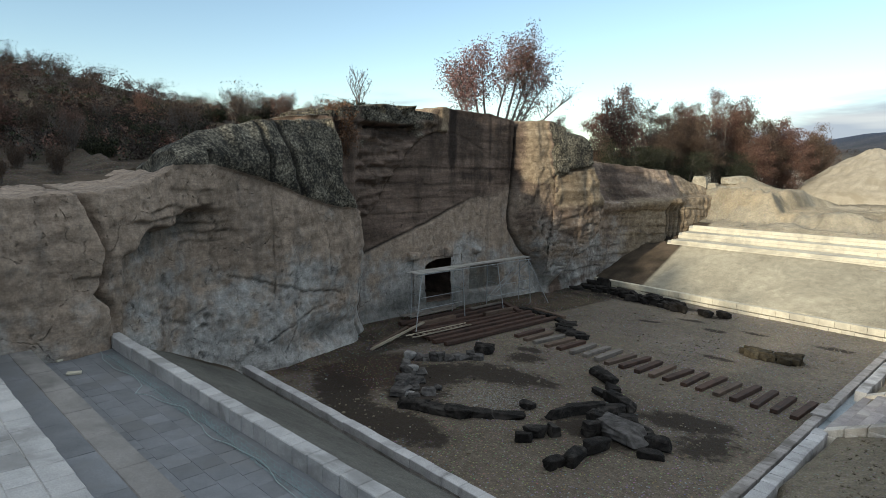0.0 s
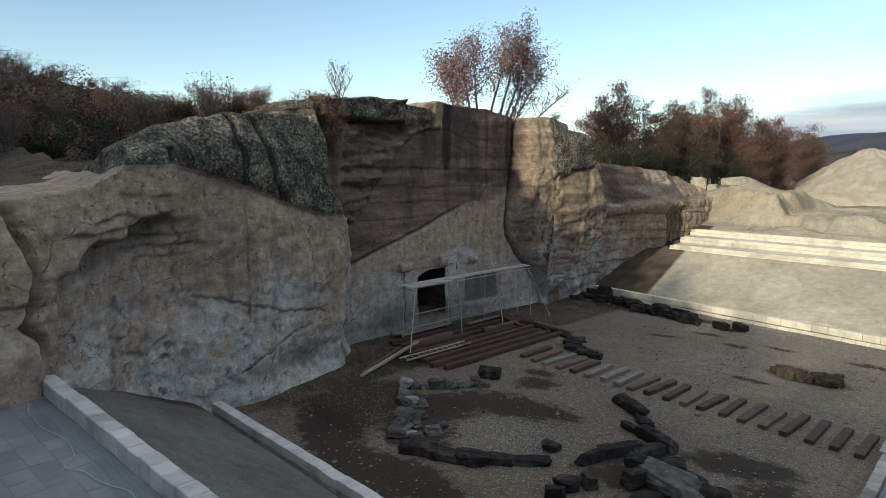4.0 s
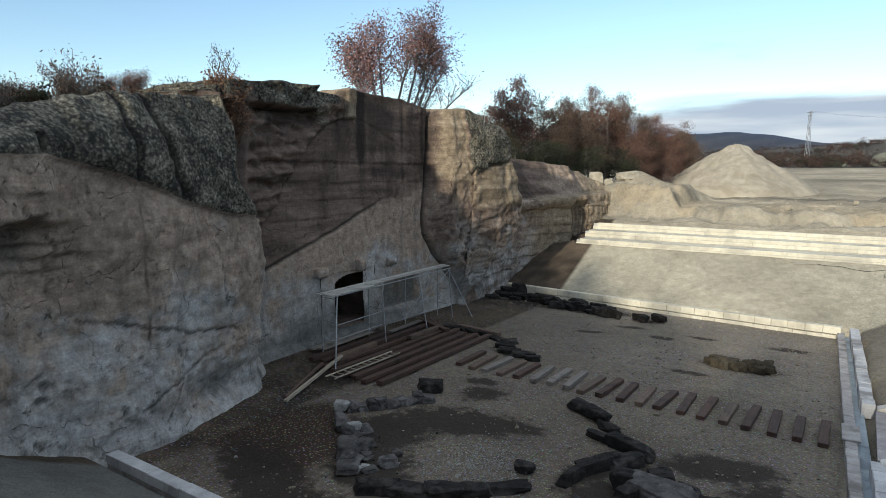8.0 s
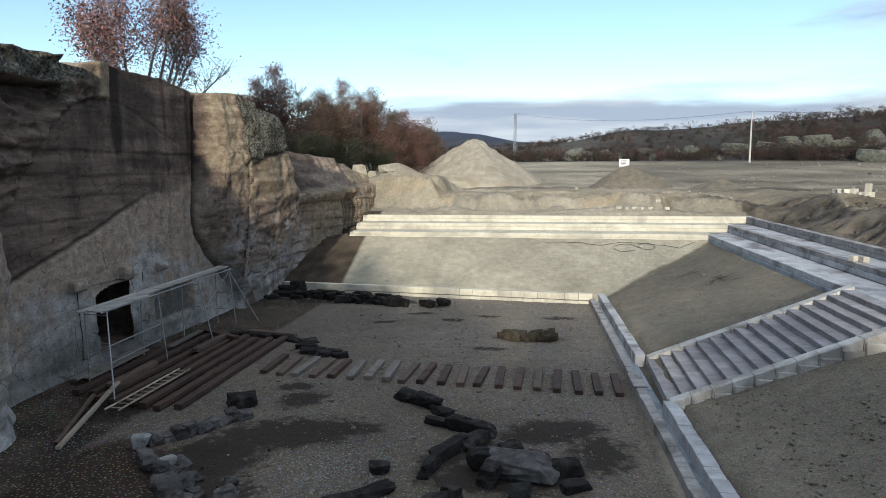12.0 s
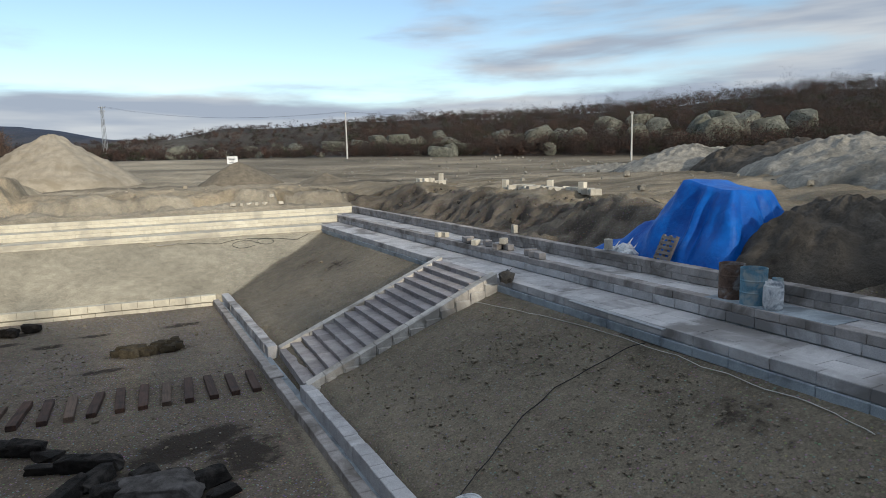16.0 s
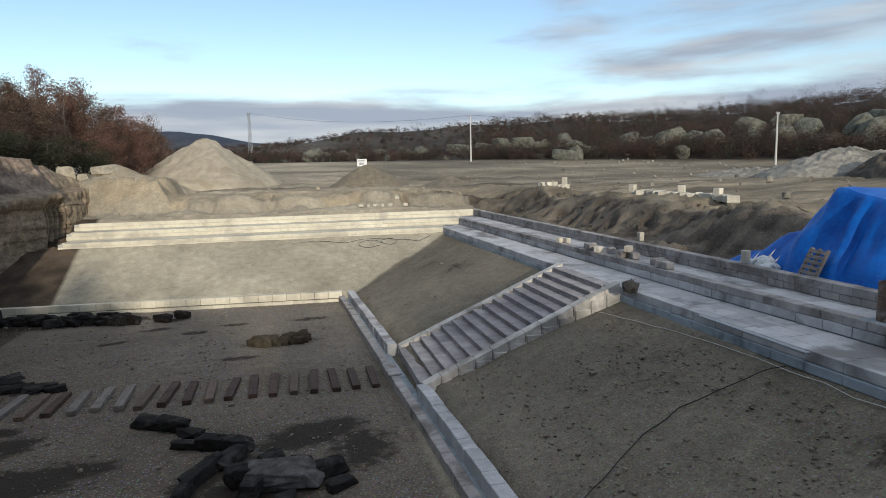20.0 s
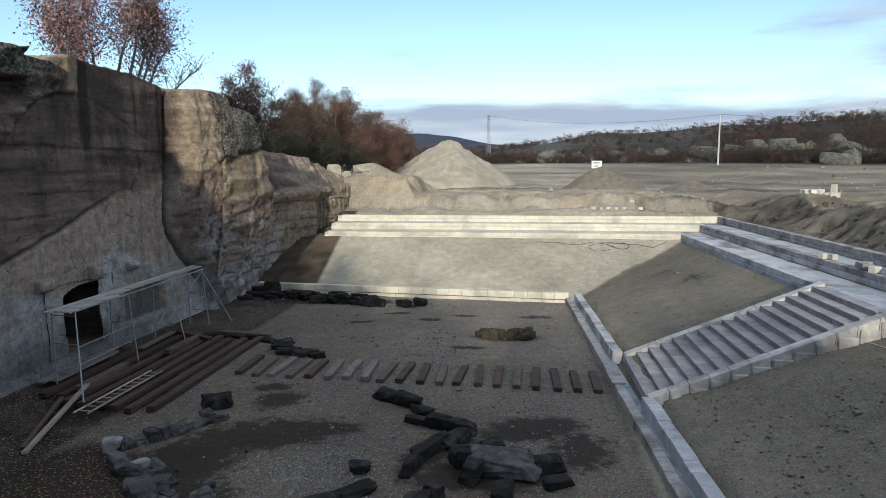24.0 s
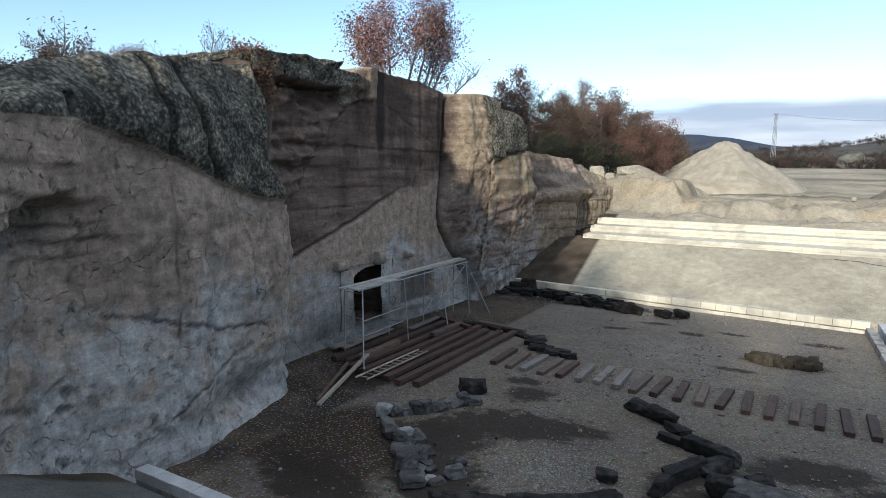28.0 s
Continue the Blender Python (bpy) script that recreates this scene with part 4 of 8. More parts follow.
                lich = max(lich, 0.75 * ease(10.4, 10.9, z + 0.3 * n3(y, 2, 2)) * ease(-13.7, -14.2, y) * ease(-15.6, -15.2, y))
                pil = ease(-13.55, -13.40, y) * ease(-12.75, -12.90, y) * ease(10.05, 10.3, z)
                o += 0.26 * pil
                buff = max(buff, 0.75 * pil, 0.45 * ease(9.9, 10.4, z) * ease(-15.2, -14.8, y) * ease(-13.3, -13.6, y))
                for yc, wd, zb, am in ((-12.35, 0.42, 7.7, 1.0), (-9.5, 0.35, 8.3, 0.55), (-7.75, 0.30, 7.4, 0.8), (-13.9, 0.25, 9.0, 0.5), (-10.8, 0.14, 9.2, 0.5), (-8.6, 0.14, 9.0, 0.55), (-18.0, 0.8, 8.2, 0.45)):
                    streak = max(streak, am * bell(y - yc - 0.05 * n3(0, z, yc), wd) * ease(zb - 1.0, zb + 1.4, z))
                # a broad dark band under the ledge
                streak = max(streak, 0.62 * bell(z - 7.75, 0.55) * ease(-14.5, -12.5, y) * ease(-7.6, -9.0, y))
                # facade colour darkens towards its foot
                darkened = max(darkened, 0.60 * facade * ease(3.0, 0.8, z) * (1 - ease(-7.0, -5.5, y)))
                # a niche, set back and darker in colour
                nic = ease(-11.0, -10.8, y) * ease(-8.0, -8.3, y) * ease(2.55, 2.45, z) * ease(0.85, 1.1, z)
                o -= 0.22 * nic; darkened = max(darkened, 0.75 * nic)
            # the leaning block between the facade and the bank
            if -8.2 < y < 0.2:
                ya, yb = lerp_table(z, BLOCK_SOUTH) + 0.10 * n3(0, z * 1.1, 3), lerp_table(z, BLOCK_NORTH) + 0.15 * n3(0, z * 1.2, 5)
                e = ease(ya, ya + 0.85, y) ** 0.5 * ease(yb + 0.1, yb - 0.75, y) ** 0.5 if ya < y < yb + 0.1 else 0.0
                gs = bell(y - ya + 0.04, 0.09) * ease(1.4, 2.6, z)
                crack = max(crack, 0.85 * gs, 0.75 * bell(y - yb, 0.14) * ease(5.6, 4.6, z) * ease(0.8, 1.4, z)); o -= 0.35 * gs * (1 - e)
                if e > 0:
                    front = lerp_table(y, BLOCK_FRONT) - 1.0 * ease(6.4, 0.8, z) - 0.35 * ease(9.8, 11.2, z)
                    rel = 0.16 * fbm(y * 0.9, z * 0.9, 14.0, 5) + 0.07 * fbm(y * 2.6, z * 1.8, 18.0, 4)
                    o = o * (1 - e) + e * (front - x0 + rel * (0.6 + 0.4 * e))
                    seam = 7.80 + 0.34 * (y + 5.1) if y > -5.1 else 7.8
                    cheek = -5.75 + 0.28 * (8.6 - z) * ease(9.4, 7.6, z) + 0.22 * n3(0, z * 1.6, 2)     # where the buff face ends
                    up = ease(seam - 0.05, seam + 0.12, z)
                    lb = ease(cheek - 0.12, cheek + 0.12, y) * up * e
                    fl = n3(y * 3.2, z * 0.7, 31.0)
                    o += lb * (0.26 + 0.10 * fl)
                    lich = max(lich, 0.80 * lb)
                    # tan rock, with the warmth of the sun put into its colour too
                    face = ease(cheek + 0.10, cheek - 0.15, y) * ease(7.1, 7.7, z) * e
                    buff = max(buff, face)
                    spall = face * bell(y - cheek + 0.15, 0.25) * ease(9.3, 8.6, z)
                    o += 0.16 * spall
                    g = bell(z - seam, 0.08) * ease(-5.3, -4.9, y) * e
                    o -= 0.22 * g; crack = max(crack, 0.7 * g)
                    tanb = ease(-4.6, -4.3, y) * (1 - up) * ease(5.6, 6.3, z) * e
                    buff = max(buff, 0.85 * tanb); o += tanb * (0.14 + 0.07 * n3(y * 4.0, z * 0.6, 33.0))
                    crack = max(crack, 0.3 * bell(y + 4.45, 0.07) * ease(6.4, 6.8, z) * (1 - up) * e)
                    low = ease(6.6, 5.2, z)
                    buff = max(buff, 0.42 * e * (1 - low) * (1 - lb), 0.22 * e * low * ease(1.8, 3.4, z))
                    pale = pale * (1 - e) + e * (0.62 * ease(7.6, 6.6, z) * (0.70 + 0.5 * n3(y * 0.7, z * 0.7, 19.0)) + 0.5 * ease(4.5, 3.2, z))
                    darkened *= 1 - e
                    streak = max(streak * (1 - e), 0.5 * e * bell(y + 6.6, 0.7) * bell(z - 6.6, 1.0))
                    pv = e * low * max(0.0, fbm(y * 3.5, z * 3.5, 3.0, 4))
                    o -= 0.14 * pv; crack = max(crack * (1 - 0.3 * e), min(0.55, 0.9 * pv))
            if bank > 0 and y > -3.2:
                b = ease(-3.2, -2.2, y)
                # a smooth weathered slope above, a proud sunlit shelf, layered rock beneath
                shelf = 6.0 + 0.035 * (y - 5) + 0.10 * n3(y * 0.7, 0, 4)
                o -= b * max(0.0, z - shelf) * 0.62 * ease(-2.0, 3.0, y) + b * 0.55 * ease(shelf - 0.02, shelf + 0.15, z) * ease(0.5, 3.0, y)
                lip = ease(0.6, 2.8, y) * ease(10.6, 9.6, y)
                o += b * lip * 0.55 * ease(shelf - 1.0, shelf - 0.25, z)
                for q, (zz, am) in enumerate(((5.3, 0.16), (4.75, 0.12), (4.1, 0.16), (3.5, 0.10), (2.8, 0.14), (2.1, 0.10), (1.4, 0.16))):
                    zc = zz + 0.16 * fbm(y * 0.5, q, 3.0, 3)
                    o += b * 0.55 * am * (ease(zc, zc + 0.08, z) - 0.5) * bell(z - zc, 0.4) * (0.5 + 0.8 * n3(y * 0.35, zz, 2))
                    crack = max(crack, 0.55 * b * bell(z - zc + 0.02, 0.04) * (0.35 + 0.9 * n3(y * 0.8, zz * 2, 7)))
                o += b * 0.10 * n3(y * 2.6, z * 0.6, 23.0) * ease(6.5, 8.5, y)
                # the fluted cleft where the benches begin
                cl = ease(8.4, 8.8, y) * ease(10.6, 9.9, y) * ease(6.0, 5.6, z)
                o -= cl * (0.45 + 0.25 * math.sin(y * 14 + 2 * n3(0, z, 1)))
                # sunlit cream at the shelf and shaded brown above are put into the colour
                pale = max(pale, b * (0.62 + 0.25 * n3(y * 0.5, z * 2.2, 11.0) - 0.30 * ease(shelf, shelf + 0.3, z) * ease(9.0, 5.0, y)))
                buff = max(buff, b * (0.20 + 0.55 * ease(2.0, 7.0, y) * ease(shelf + 0.4, shelf, z) + 0.55 * ease(9.5, 12.0, y) + 0.22 * n3(y * 0.5, z * 2.0, 3)))
                # bank colour darkens towards its foot at the south end
                darkened = max(darkened, 0.55 * b * ease(1.8, 0.9, z) * ease(1.0, -1.5, y))
            if z < 0.6:
                o += 0.25 * (0.6 - z)
            if k > nz:
                o += 0.14 * fbm(y * 1.1, back * 1.1, 6.0, 3)
                z += (-0.12 * back ** 1.45 if left and y < -22.5 and y > -29.6 else 0.02 * back) + 0.10 * fbm(y * 1.2, back * 1.2, 1.0, 3)
            px = x0 + nx * o - back
            py = y + ny * o
            if facade > 0.9 and k <= nz and -14.6 < y < -12.1 and z < 3.4:
                lo_y, hi_y = -14.35 + 0.12 * max(0.0, 1.8 - z), -12.35
                dt = door_top(y)
                if abs(z - dt) < 0.047 and lo_y - 0.04 < y < hi_y + 0.04:
                    z = dt
                if 0.70 < z <= dt + 0.01:
                    py = lo_y if abs(py - lo_y) < 0.041 else hi_y if abs(py - hi_y) < 0.041 else py
            verts.append((px, py, z))
            for kk, vv in zip(KEYS, (lich, pale, streak, crack, darkened, buff)):
                attrs[kk].append(min(1.0, max(0.0, vv)))
    faces = []

    def door(y, z):
        return -14.35 + 0.12 * max(0.0, 1.8 - z) < y < -12.35 and 0.75 < z < door_top(y)

    for i in range(W - 1):
        for k in range(H - 1):
            a = i * H + k
            y, z = ys[i], verts[a][2]
            if k < nz and door(ys[i] + 0.05, z + 0.05):
                continue
            faces.append((a, a + H, a + H + 1, a + 1))
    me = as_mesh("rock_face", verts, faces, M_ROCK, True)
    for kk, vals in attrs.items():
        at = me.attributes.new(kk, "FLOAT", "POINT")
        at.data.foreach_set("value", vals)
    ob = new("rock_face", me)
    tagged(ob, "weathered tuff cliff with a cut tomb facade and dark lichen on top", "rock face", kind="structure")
    # the chamber behind the doorway
    bm = bmesh.new()
    x0, x1, y0, y1, z0, z1 = -22.6, -19.15, -15.2, -11.6, 0.72, 3.3
    vs = [bm.verts.new(c) for c in ((x1, y0, z0), (x0, y0, z0), (x0, y1, z0), (x1, y1, z0), (x1, y0, z1), (x0, y0, z1), (x0, y1, z1), (x1, y1, z1))]
    for q in ((0, 1, 2, 3), (4, 7, 6, 5), (0, 4, 5, 1), (1, 5, 6, 2), (2, 6, 7, 3)):
        bm.faces.new([vs[i] for i in q])
    bmesh.ops.subdivide_edges(bm, edges=bm.edges[:], cuts=5, use_grid_fill=True)
    for v in bm.verts:
        v.co += Vector((0, 1, 1)) * 0.08 * noise.noise(v.co * 1.5)
    part("tomb_chamber", bm, M_ROCK, ob, "dark rock-cut chamber")
    return ob


CLIFF = build_cliff()


# ---- masonry ----
def course(parent, name, p0, p1, z, size, mat, gap_w=0.008, seed=1, jitter=0.008, bev=0.015, skip=()):
    """A row of blocks from p0 to p1 in plan; size: length, depth (to the left of the way), height."""
    L, D, Hh = size
    p0, p1 = Vector(p0), Vector(p1)
    way = p1 - p0
    n = max(1, round(way.length / L))
    ln = way.length / n
    rz = math.degrees(math.atan2(way.y, way.x))
    r = random.Random(seed)
    meshes = [block_mesh(name, ln - gap_w, D, Hh, bev, mat, seed * 7 + k, 0.004) for k in range(3)]
    side = Vector((-way.y, way.x)).normalized()
    out = []
    for k in range(n):
        if k in skip:
            continue
        c = p0 + way * ((k + 0.5) / n) + side * (D / 2 + r.uniform(-1, 1) * jitter)
        ob = new(name, r.choice(meshes))
        ob.parent = parent
        ob.matrix_basis = pose(c.x, c.y, z + r.uniform(-1, 1) * jitter * 0.6, r.uniform(-0.4, 0.4), r.uniform(-0.4, 0.4), rz + r.uniform(-0.3, 0.3))
        out.append(ob)
    return out


def bed_mesh(parent, name, x0, y0, x1, y1, z0, z1, mat):
    bm = bmesh.new()
    bmesh.ops.create_cube(bm, size=1.0)
    for v in bm.verts:
        v.co = Vector((x0 if v.co.x < 0 else x1, y0 if v.co.y < 0 else y1, z0 if v.co.z < 0 else z1))
    return part(name, bm, mat, parent)


def setting(name, label, category):
    return tagged(empty(name), label, category, kind="structure")


# north benches, pale stone in the sun
nb = setting("bench_north", "pale limestone terrace benches along the north bank", "stone terrace")
for (yy, zz, xe, nxt, seed) in ((Y1, L1, X1 + 0.4, Y2, 11), (Y2, L2, X2 + 0.4, Y3, 12), (Y3, L3, X3 + 0.4, Y3 + 0.45, 13)):
    base = zz - 0.46
    bed_mesh(nb, "core", XW + 0.02, yy + 0.05, xe - 0.05, nxt + 0.2, base - 0.3, zz - 0.06, M_MORTAR)
    course(nb, "block", (XW, yy), (xe, yy), base, (1.9, 0.42, 0.225), M_PALE, seed=seed, gap_w=0.004, jitter=0.004)
    course(nb, "block", (XW + 0.3, yy + 0.035), (xe, yy + 0.035), base + 0.235, (1.9, 0.42, 0.225), M_PALE, seed=seed + 20, gap_w=0.004, jitter=0.004)
    if nxt > yy + 0.6:
        course(nb, "slab", (XW + 0.1, yy + 0.46), (xe, yy + 0.46), zz - 0.12, (1.1, nxt - yy - 0.47, 0.105), M_PALE, seed=seed + 40)

# east terraces
def splay_bed(parent, name, xa, xb, ya, yb, z0, z1, mat, swing):
    bm = bmesh.new()
    v = [bm.verts.new((splay(x, y) if swing else x, y, z)) for z in (z0, z1) for x, y in ((xa, ya), (xb, ya), (xb, yb), (xa, yb))]
    for q in ((3, 2, 1, 0), (4, 5, 6, 7), (0, 1, 5, 4), (1, 2, 6, 5), (2, 3, 7, 6), (3, 0, 4, 7)):
        bm.faces.new([v[k] for k in q])
    return part(name, bm, mat, parent)


for k, (xx, zz, low, nm, lab) in enumerate(((X1, L1, L1 - 0.26, "wall_east_low", "grey stone kerb wall edging the lower walkway"),
                                           (X2, L2, L1, "wall_east_middle", "two-course grey stone bench wall along the walkway"),
                                           (X3, L3, L2, "wall_east_top", "two-course grey stone back wall of the terrace"))):
    wlo = setting(nm, lab, "stone wall")
    y_end = (Y1 + 0.1, Y2 + 0.1, Y3 + 0.1)[k]
    ys = YEND + 10
    xs = xx if k == 2 else splay(xx, ys)
    xn = xx if k == 2 else splay(xx, y_end)
    # each course: foot, height, block length, stone, south end
    rows = ([(low, zz - low, 0.95, M_PAVER, ys)], [(low, 0.26, 0.80, M_PAVER, ys), (low + 0.26, zz - low - 0.26, 0.62, M_BLOCK, ys)], [(low, 0.20, 0.62, M_BLOCK, ys), (low + 0.20, zz - low - 0.20, 0.62, M_BLOCK, -27.66)])[k]
    for c, (zf, hb, lb, mt, ye) in enumerate(rows):
        course(wlo, "block", (xn, y_end), (xx if k == 2 else splay(xx, ye), ye), zf + 0.002, (lb, 0.36, hb - 0.006), mt, seed=30 + 3 * k + c, gap_w=0.006)
    if k == 0:
        # stepped footing course under the kerb
        for ya, yb, sd in ((y_end - 0.1, -11.5, 37), (-15.9, ys, 38)):
            course(wlo, "footing_block", (splay(xx - 0.05, ya), ya), (splay(xx - 0.05, yb), yb), L1 - 0.50, (0.95, 0.34, 0.23), M_SCREED, seed=sd)
    splay_bed(wlo, "core", xx + 0.05, xx + 0.31, ys, y_end - 0.05, low - 0.3, (low + 0.17) if k == 2 else zz - 0.03, M_MORTAR, k < 2)
for nm, xa, xb, zz, yy in (("pavement_low", X1 + 0.37, X2 - 0.01, L1, Y2), ("pavement_high", X2 + 0.37, X3 - 0.01, L2, Y3)):
    pv = setting(nm, "pale grey paving slabs of the terrace walkway", "paving")
    wd = (xb - xa) / 2
    splay_bed(pv, "mortar_bed", xa, xb, YEND + 10, yy - 0.1, zz - 0.3, zz - 0.025, M_PAVER, True)
    for c in range(2):
        course(pv, "slab", (splay(xa + c * wd, yy - 0.1), yy - 0.1), (splay(xa + c * wd, YEND + 10), YEND + 10), zz - 0.10, (0.9, wd - 0.005, 0.088), M_PAVER, seed=50 + c + int(zz * 10), gap_w=0.005, jitter=0.002, bev=0.004)

# south terraces
M_LIGHTPAVER = surface("light_paving", (0.30, 0.295, 0.295), (0.43, 0.42, 0.415), 2.0, 0.8, 0.25, 45, stain=(0.24, 0.235, 0.23), stain_scale=0.6, random_tone=0.06)
M_BROWNPAVER = surface("brown_grey_paving", (0.165, 0.155, 0.148), (0.25, 0.238, 0.228), 1.2, 0.8, 0.25, 45, stain=(0.14, 0.135, 0.13), stain_scale=0.5, random_tone=0.03)
sa = setting("wall_south_low", "low grey stone parapet along the south walkway", "stone wall")
course(sa, "block", (X1 + 0.93, -30.62), (-13.0, -31.54), 2.05, (0.9, 0.36, 0.75), M_BLOCK, seed=61)
course(sa, "block", (X1 + 0.93, -30.60), (-13.2, -31.52), 2.825, (0.48, 0.33, 0.375), M_LIGHTPAVER, seed=62, jitter=0.012)
def south(x, y):
    """A point of the south terraces, which run at a slight angle."""
    return (x, y + 0.035 * (x + 8.0))


def skew_bed(parent, name, xa, xb, ya, yb, z0, z1, mat):
    bm = bmesh.new()
    v = [bm.verts.new((*south(x, y), z)) for z in (z0, z1) for x, y in ((xa, yb), (xb, yb), (xb, ya), (xa, ya))]
    for q in ((3, 2, 1, 0), (4, 5, 6, 7), (0, 1, 5, 4), (1, 2, 6, 5), (2, 3, 7, 6), (3, 0, 4, 7)):
        bm.faces.new([v[k] for k in q])
    return part(name, bm, mat, parent)


XE = X1 + 0.88
for nm, ya, yb, zz, mt, lab in (("pavement_south_low", -31.55, SB, 2.85, M_DARKPAVER, "damp dark paving of the south walkway"),
                                ("pavement_south_middle", SB, SC, 3.30, M_BROWNPAVER, "brownish grey paving slabs of the second south terrace"),
                                ("pavement_south_high", SC, -47.0, 3.75, M_LIGHTPAVER, "light grey paving of the upper south terrace")):
    pv = setting(nm, lab, "paving")
    skew_bed(pv, "mortar_bed", -13.3, XE, ya - 0.02, yb + 0.02, zz - 0.5, zz - 0.018, M_BROWNPAVER if zz < 3.0 else M_DARKPAVER if zz < 3.5 else M_MORTAR)
    if zz > 3.0:
        wd = 0.52 if zz < 3.5 else 0.42
        course(pv, "edge_block", south(XE, ya), south(-13.2, ya), zz - 0.45, (1.6 if zz < 3.5 else 0.55, wd, 0.45), M_BROWNPAVER if zz < 3.5 else M_LIGHTPAVER, seed=71 + int(zz * 10), gap_w=0.003 if zz < 3.5 else 0.008)
        ya -= wd + 0.005
    rows, ln = (5, 0.52) if zz < 3.0 else (1, 1.7) if zz < 3.5 else (11, 0.62)
    wd = (ya - max(yb, -40.0)) / rows
    for c in range(rows):
        sh = 0.25 * (c % 2)
        course(pv, "slab", south(XE - sh, ya - c * wd), south(-13.2, ya - c * wd), zz - 0.10, (ln, wd - (0.008 if zz > 3.5 else 0.004), 0.09), M_DARKPAVER if zz < 3.5 else mt, seed=80 + c + int(zz * 10), jitter=0.003 if zz > 3.5 else 0.001, bev=0.004, gap_w=0.010 if zz > 3.5 else 0.005)
bed_mesh(sa, "fill", X1 + 0.36, -47.0, X1 + 0.92, SA - 0.3, 2.0, L1 - 0.12, M_MORTAR)


# kerbs round the floor
def far_y(x):
    return 0.1 - 0.08 * x


kf = setting("kerb_north", "pale stone kerb along the north side of the floor", "kerb")
course(kf, "block", (-18.9, far_y(-18.9)), (-0.1, far_y(-0.1)), 0.20, (0.75, 0.34, 0.36), M_PALE, seed=101)
course(kf, "footing_block", (-18.6, far_y(-18.6) - 0.07), (-0.3, far_y(-0.3) - 0.07), -0.12, (0.62, 0.34, 0.28), M_PALE, seed=102, jitter=0.02, gap_w=0.005)
ks = setting("kerb_south", "low grey stone kerb along the south side of the floor", "kerb")
course(ks, "block", (0.2, -26.35), (-15.6, -26.35), 0.30, (0.62, 0.34, 0.26), M_PAVER, seed=103, jitter=0.015)
course(ks, "footing_block", (0.2, -26.3), (-15.6, -26.3), -0.1, (0.62, 0.36, 0.40), M_BLOCK, seed=104)


def chan_x(y):
    return -0.25 - 0.04 * y


ch = setting("drain_channel", "open stone drain channel beside the floor", "drain channel")
course(ch, "block", (chan_x(0.3), 0.3), (chan_x(-26.3), -26.3), -0.1, (0.55, 0.30, 0.40), M_BLOCK, seed=105)
bm = bmesh.new()
vs = [bm.verts.new((chan_x(y) + dx, y, z)) for y in (0.35, -26.6) for dx, z in ((0.28, 0.02), (0.30, 0.10), (0.52, 0.10), (0.60, 0.12))]
for q in ((0, 1, 5, 4), (1, 2, 6, 5), (2, 3, 7, 6)):
    bm.faces.new([vs[i] for i in q])
part("channel_bed", bm, M_SCREED, ch)
course(ch, "kerb_block", (chan_x(0.6) + 0.5, 0.6), (chan_x(-11.0) + 0.5, -11.0), 0.0, (0.6, 0.38, 0.50), M_PAVER, seed=106, jitter=0.015)
course(ch, "kerb_block", (chan_x(-15.75) + 0.5, -15.75), (chan_x(-26.6) + 0.5, -26.6), 0.0, (0.6, 0.38, 0.50), M_PAVER, seed=107, jitter=0.015)
slab = new("bridge_slab", block_mesh("bridge_slab", 0.46, 1.3, 0.06, 0.01, M_BLOCK, 3))
slab.parent = ch
slab.matrix_basis = pose(chan_x(-13.4) + 0.16, -13.5, 0.302, 0, 0, 2)

# stairs
M_STAIRWALL = surface("stair_wall_stone", (0.38, 0.355, 0.325), (0.52, 0.49, 0.45), 3.0, 0.8, 0.25, 55, stain=(0.27, 0.25, 0.225), stain_scale=0.6, random_tone=0.07)
st = setting("stairs", "straight flight of grey stone steps between sloping parapets", "stairs")
SX0, SX1, SY0, SY1 = 1.05, 7.87, -11.2, -15.7
NST = 16
rise, run = (L1 - 0.28) / NST, (SX1 - SX0) / NST
for k in range(NST):
    z = 0.28 + rise * k
    course(st, "riser", (SX0 + run * k + 0.03, SY0 - 0.2), (SX0 + run * k + 0.03, SY1 + 0.2), z - 0.16, (0.83, 0.2, rise + 0.10), M_STAIRST, seed=110 + k, jitter=0.004, bev=0.010)
    course(st, "tread", (SX0 + run * k + 0.012, SY0 - 0.2), (SX0 + run * k - 0.01, SY1 + 0.2), z + rise - 0.06, (0.83, run + 0.03, 0.06), M_STAIRST, seed=150 + k, jitter=0.004, bev=0.010)
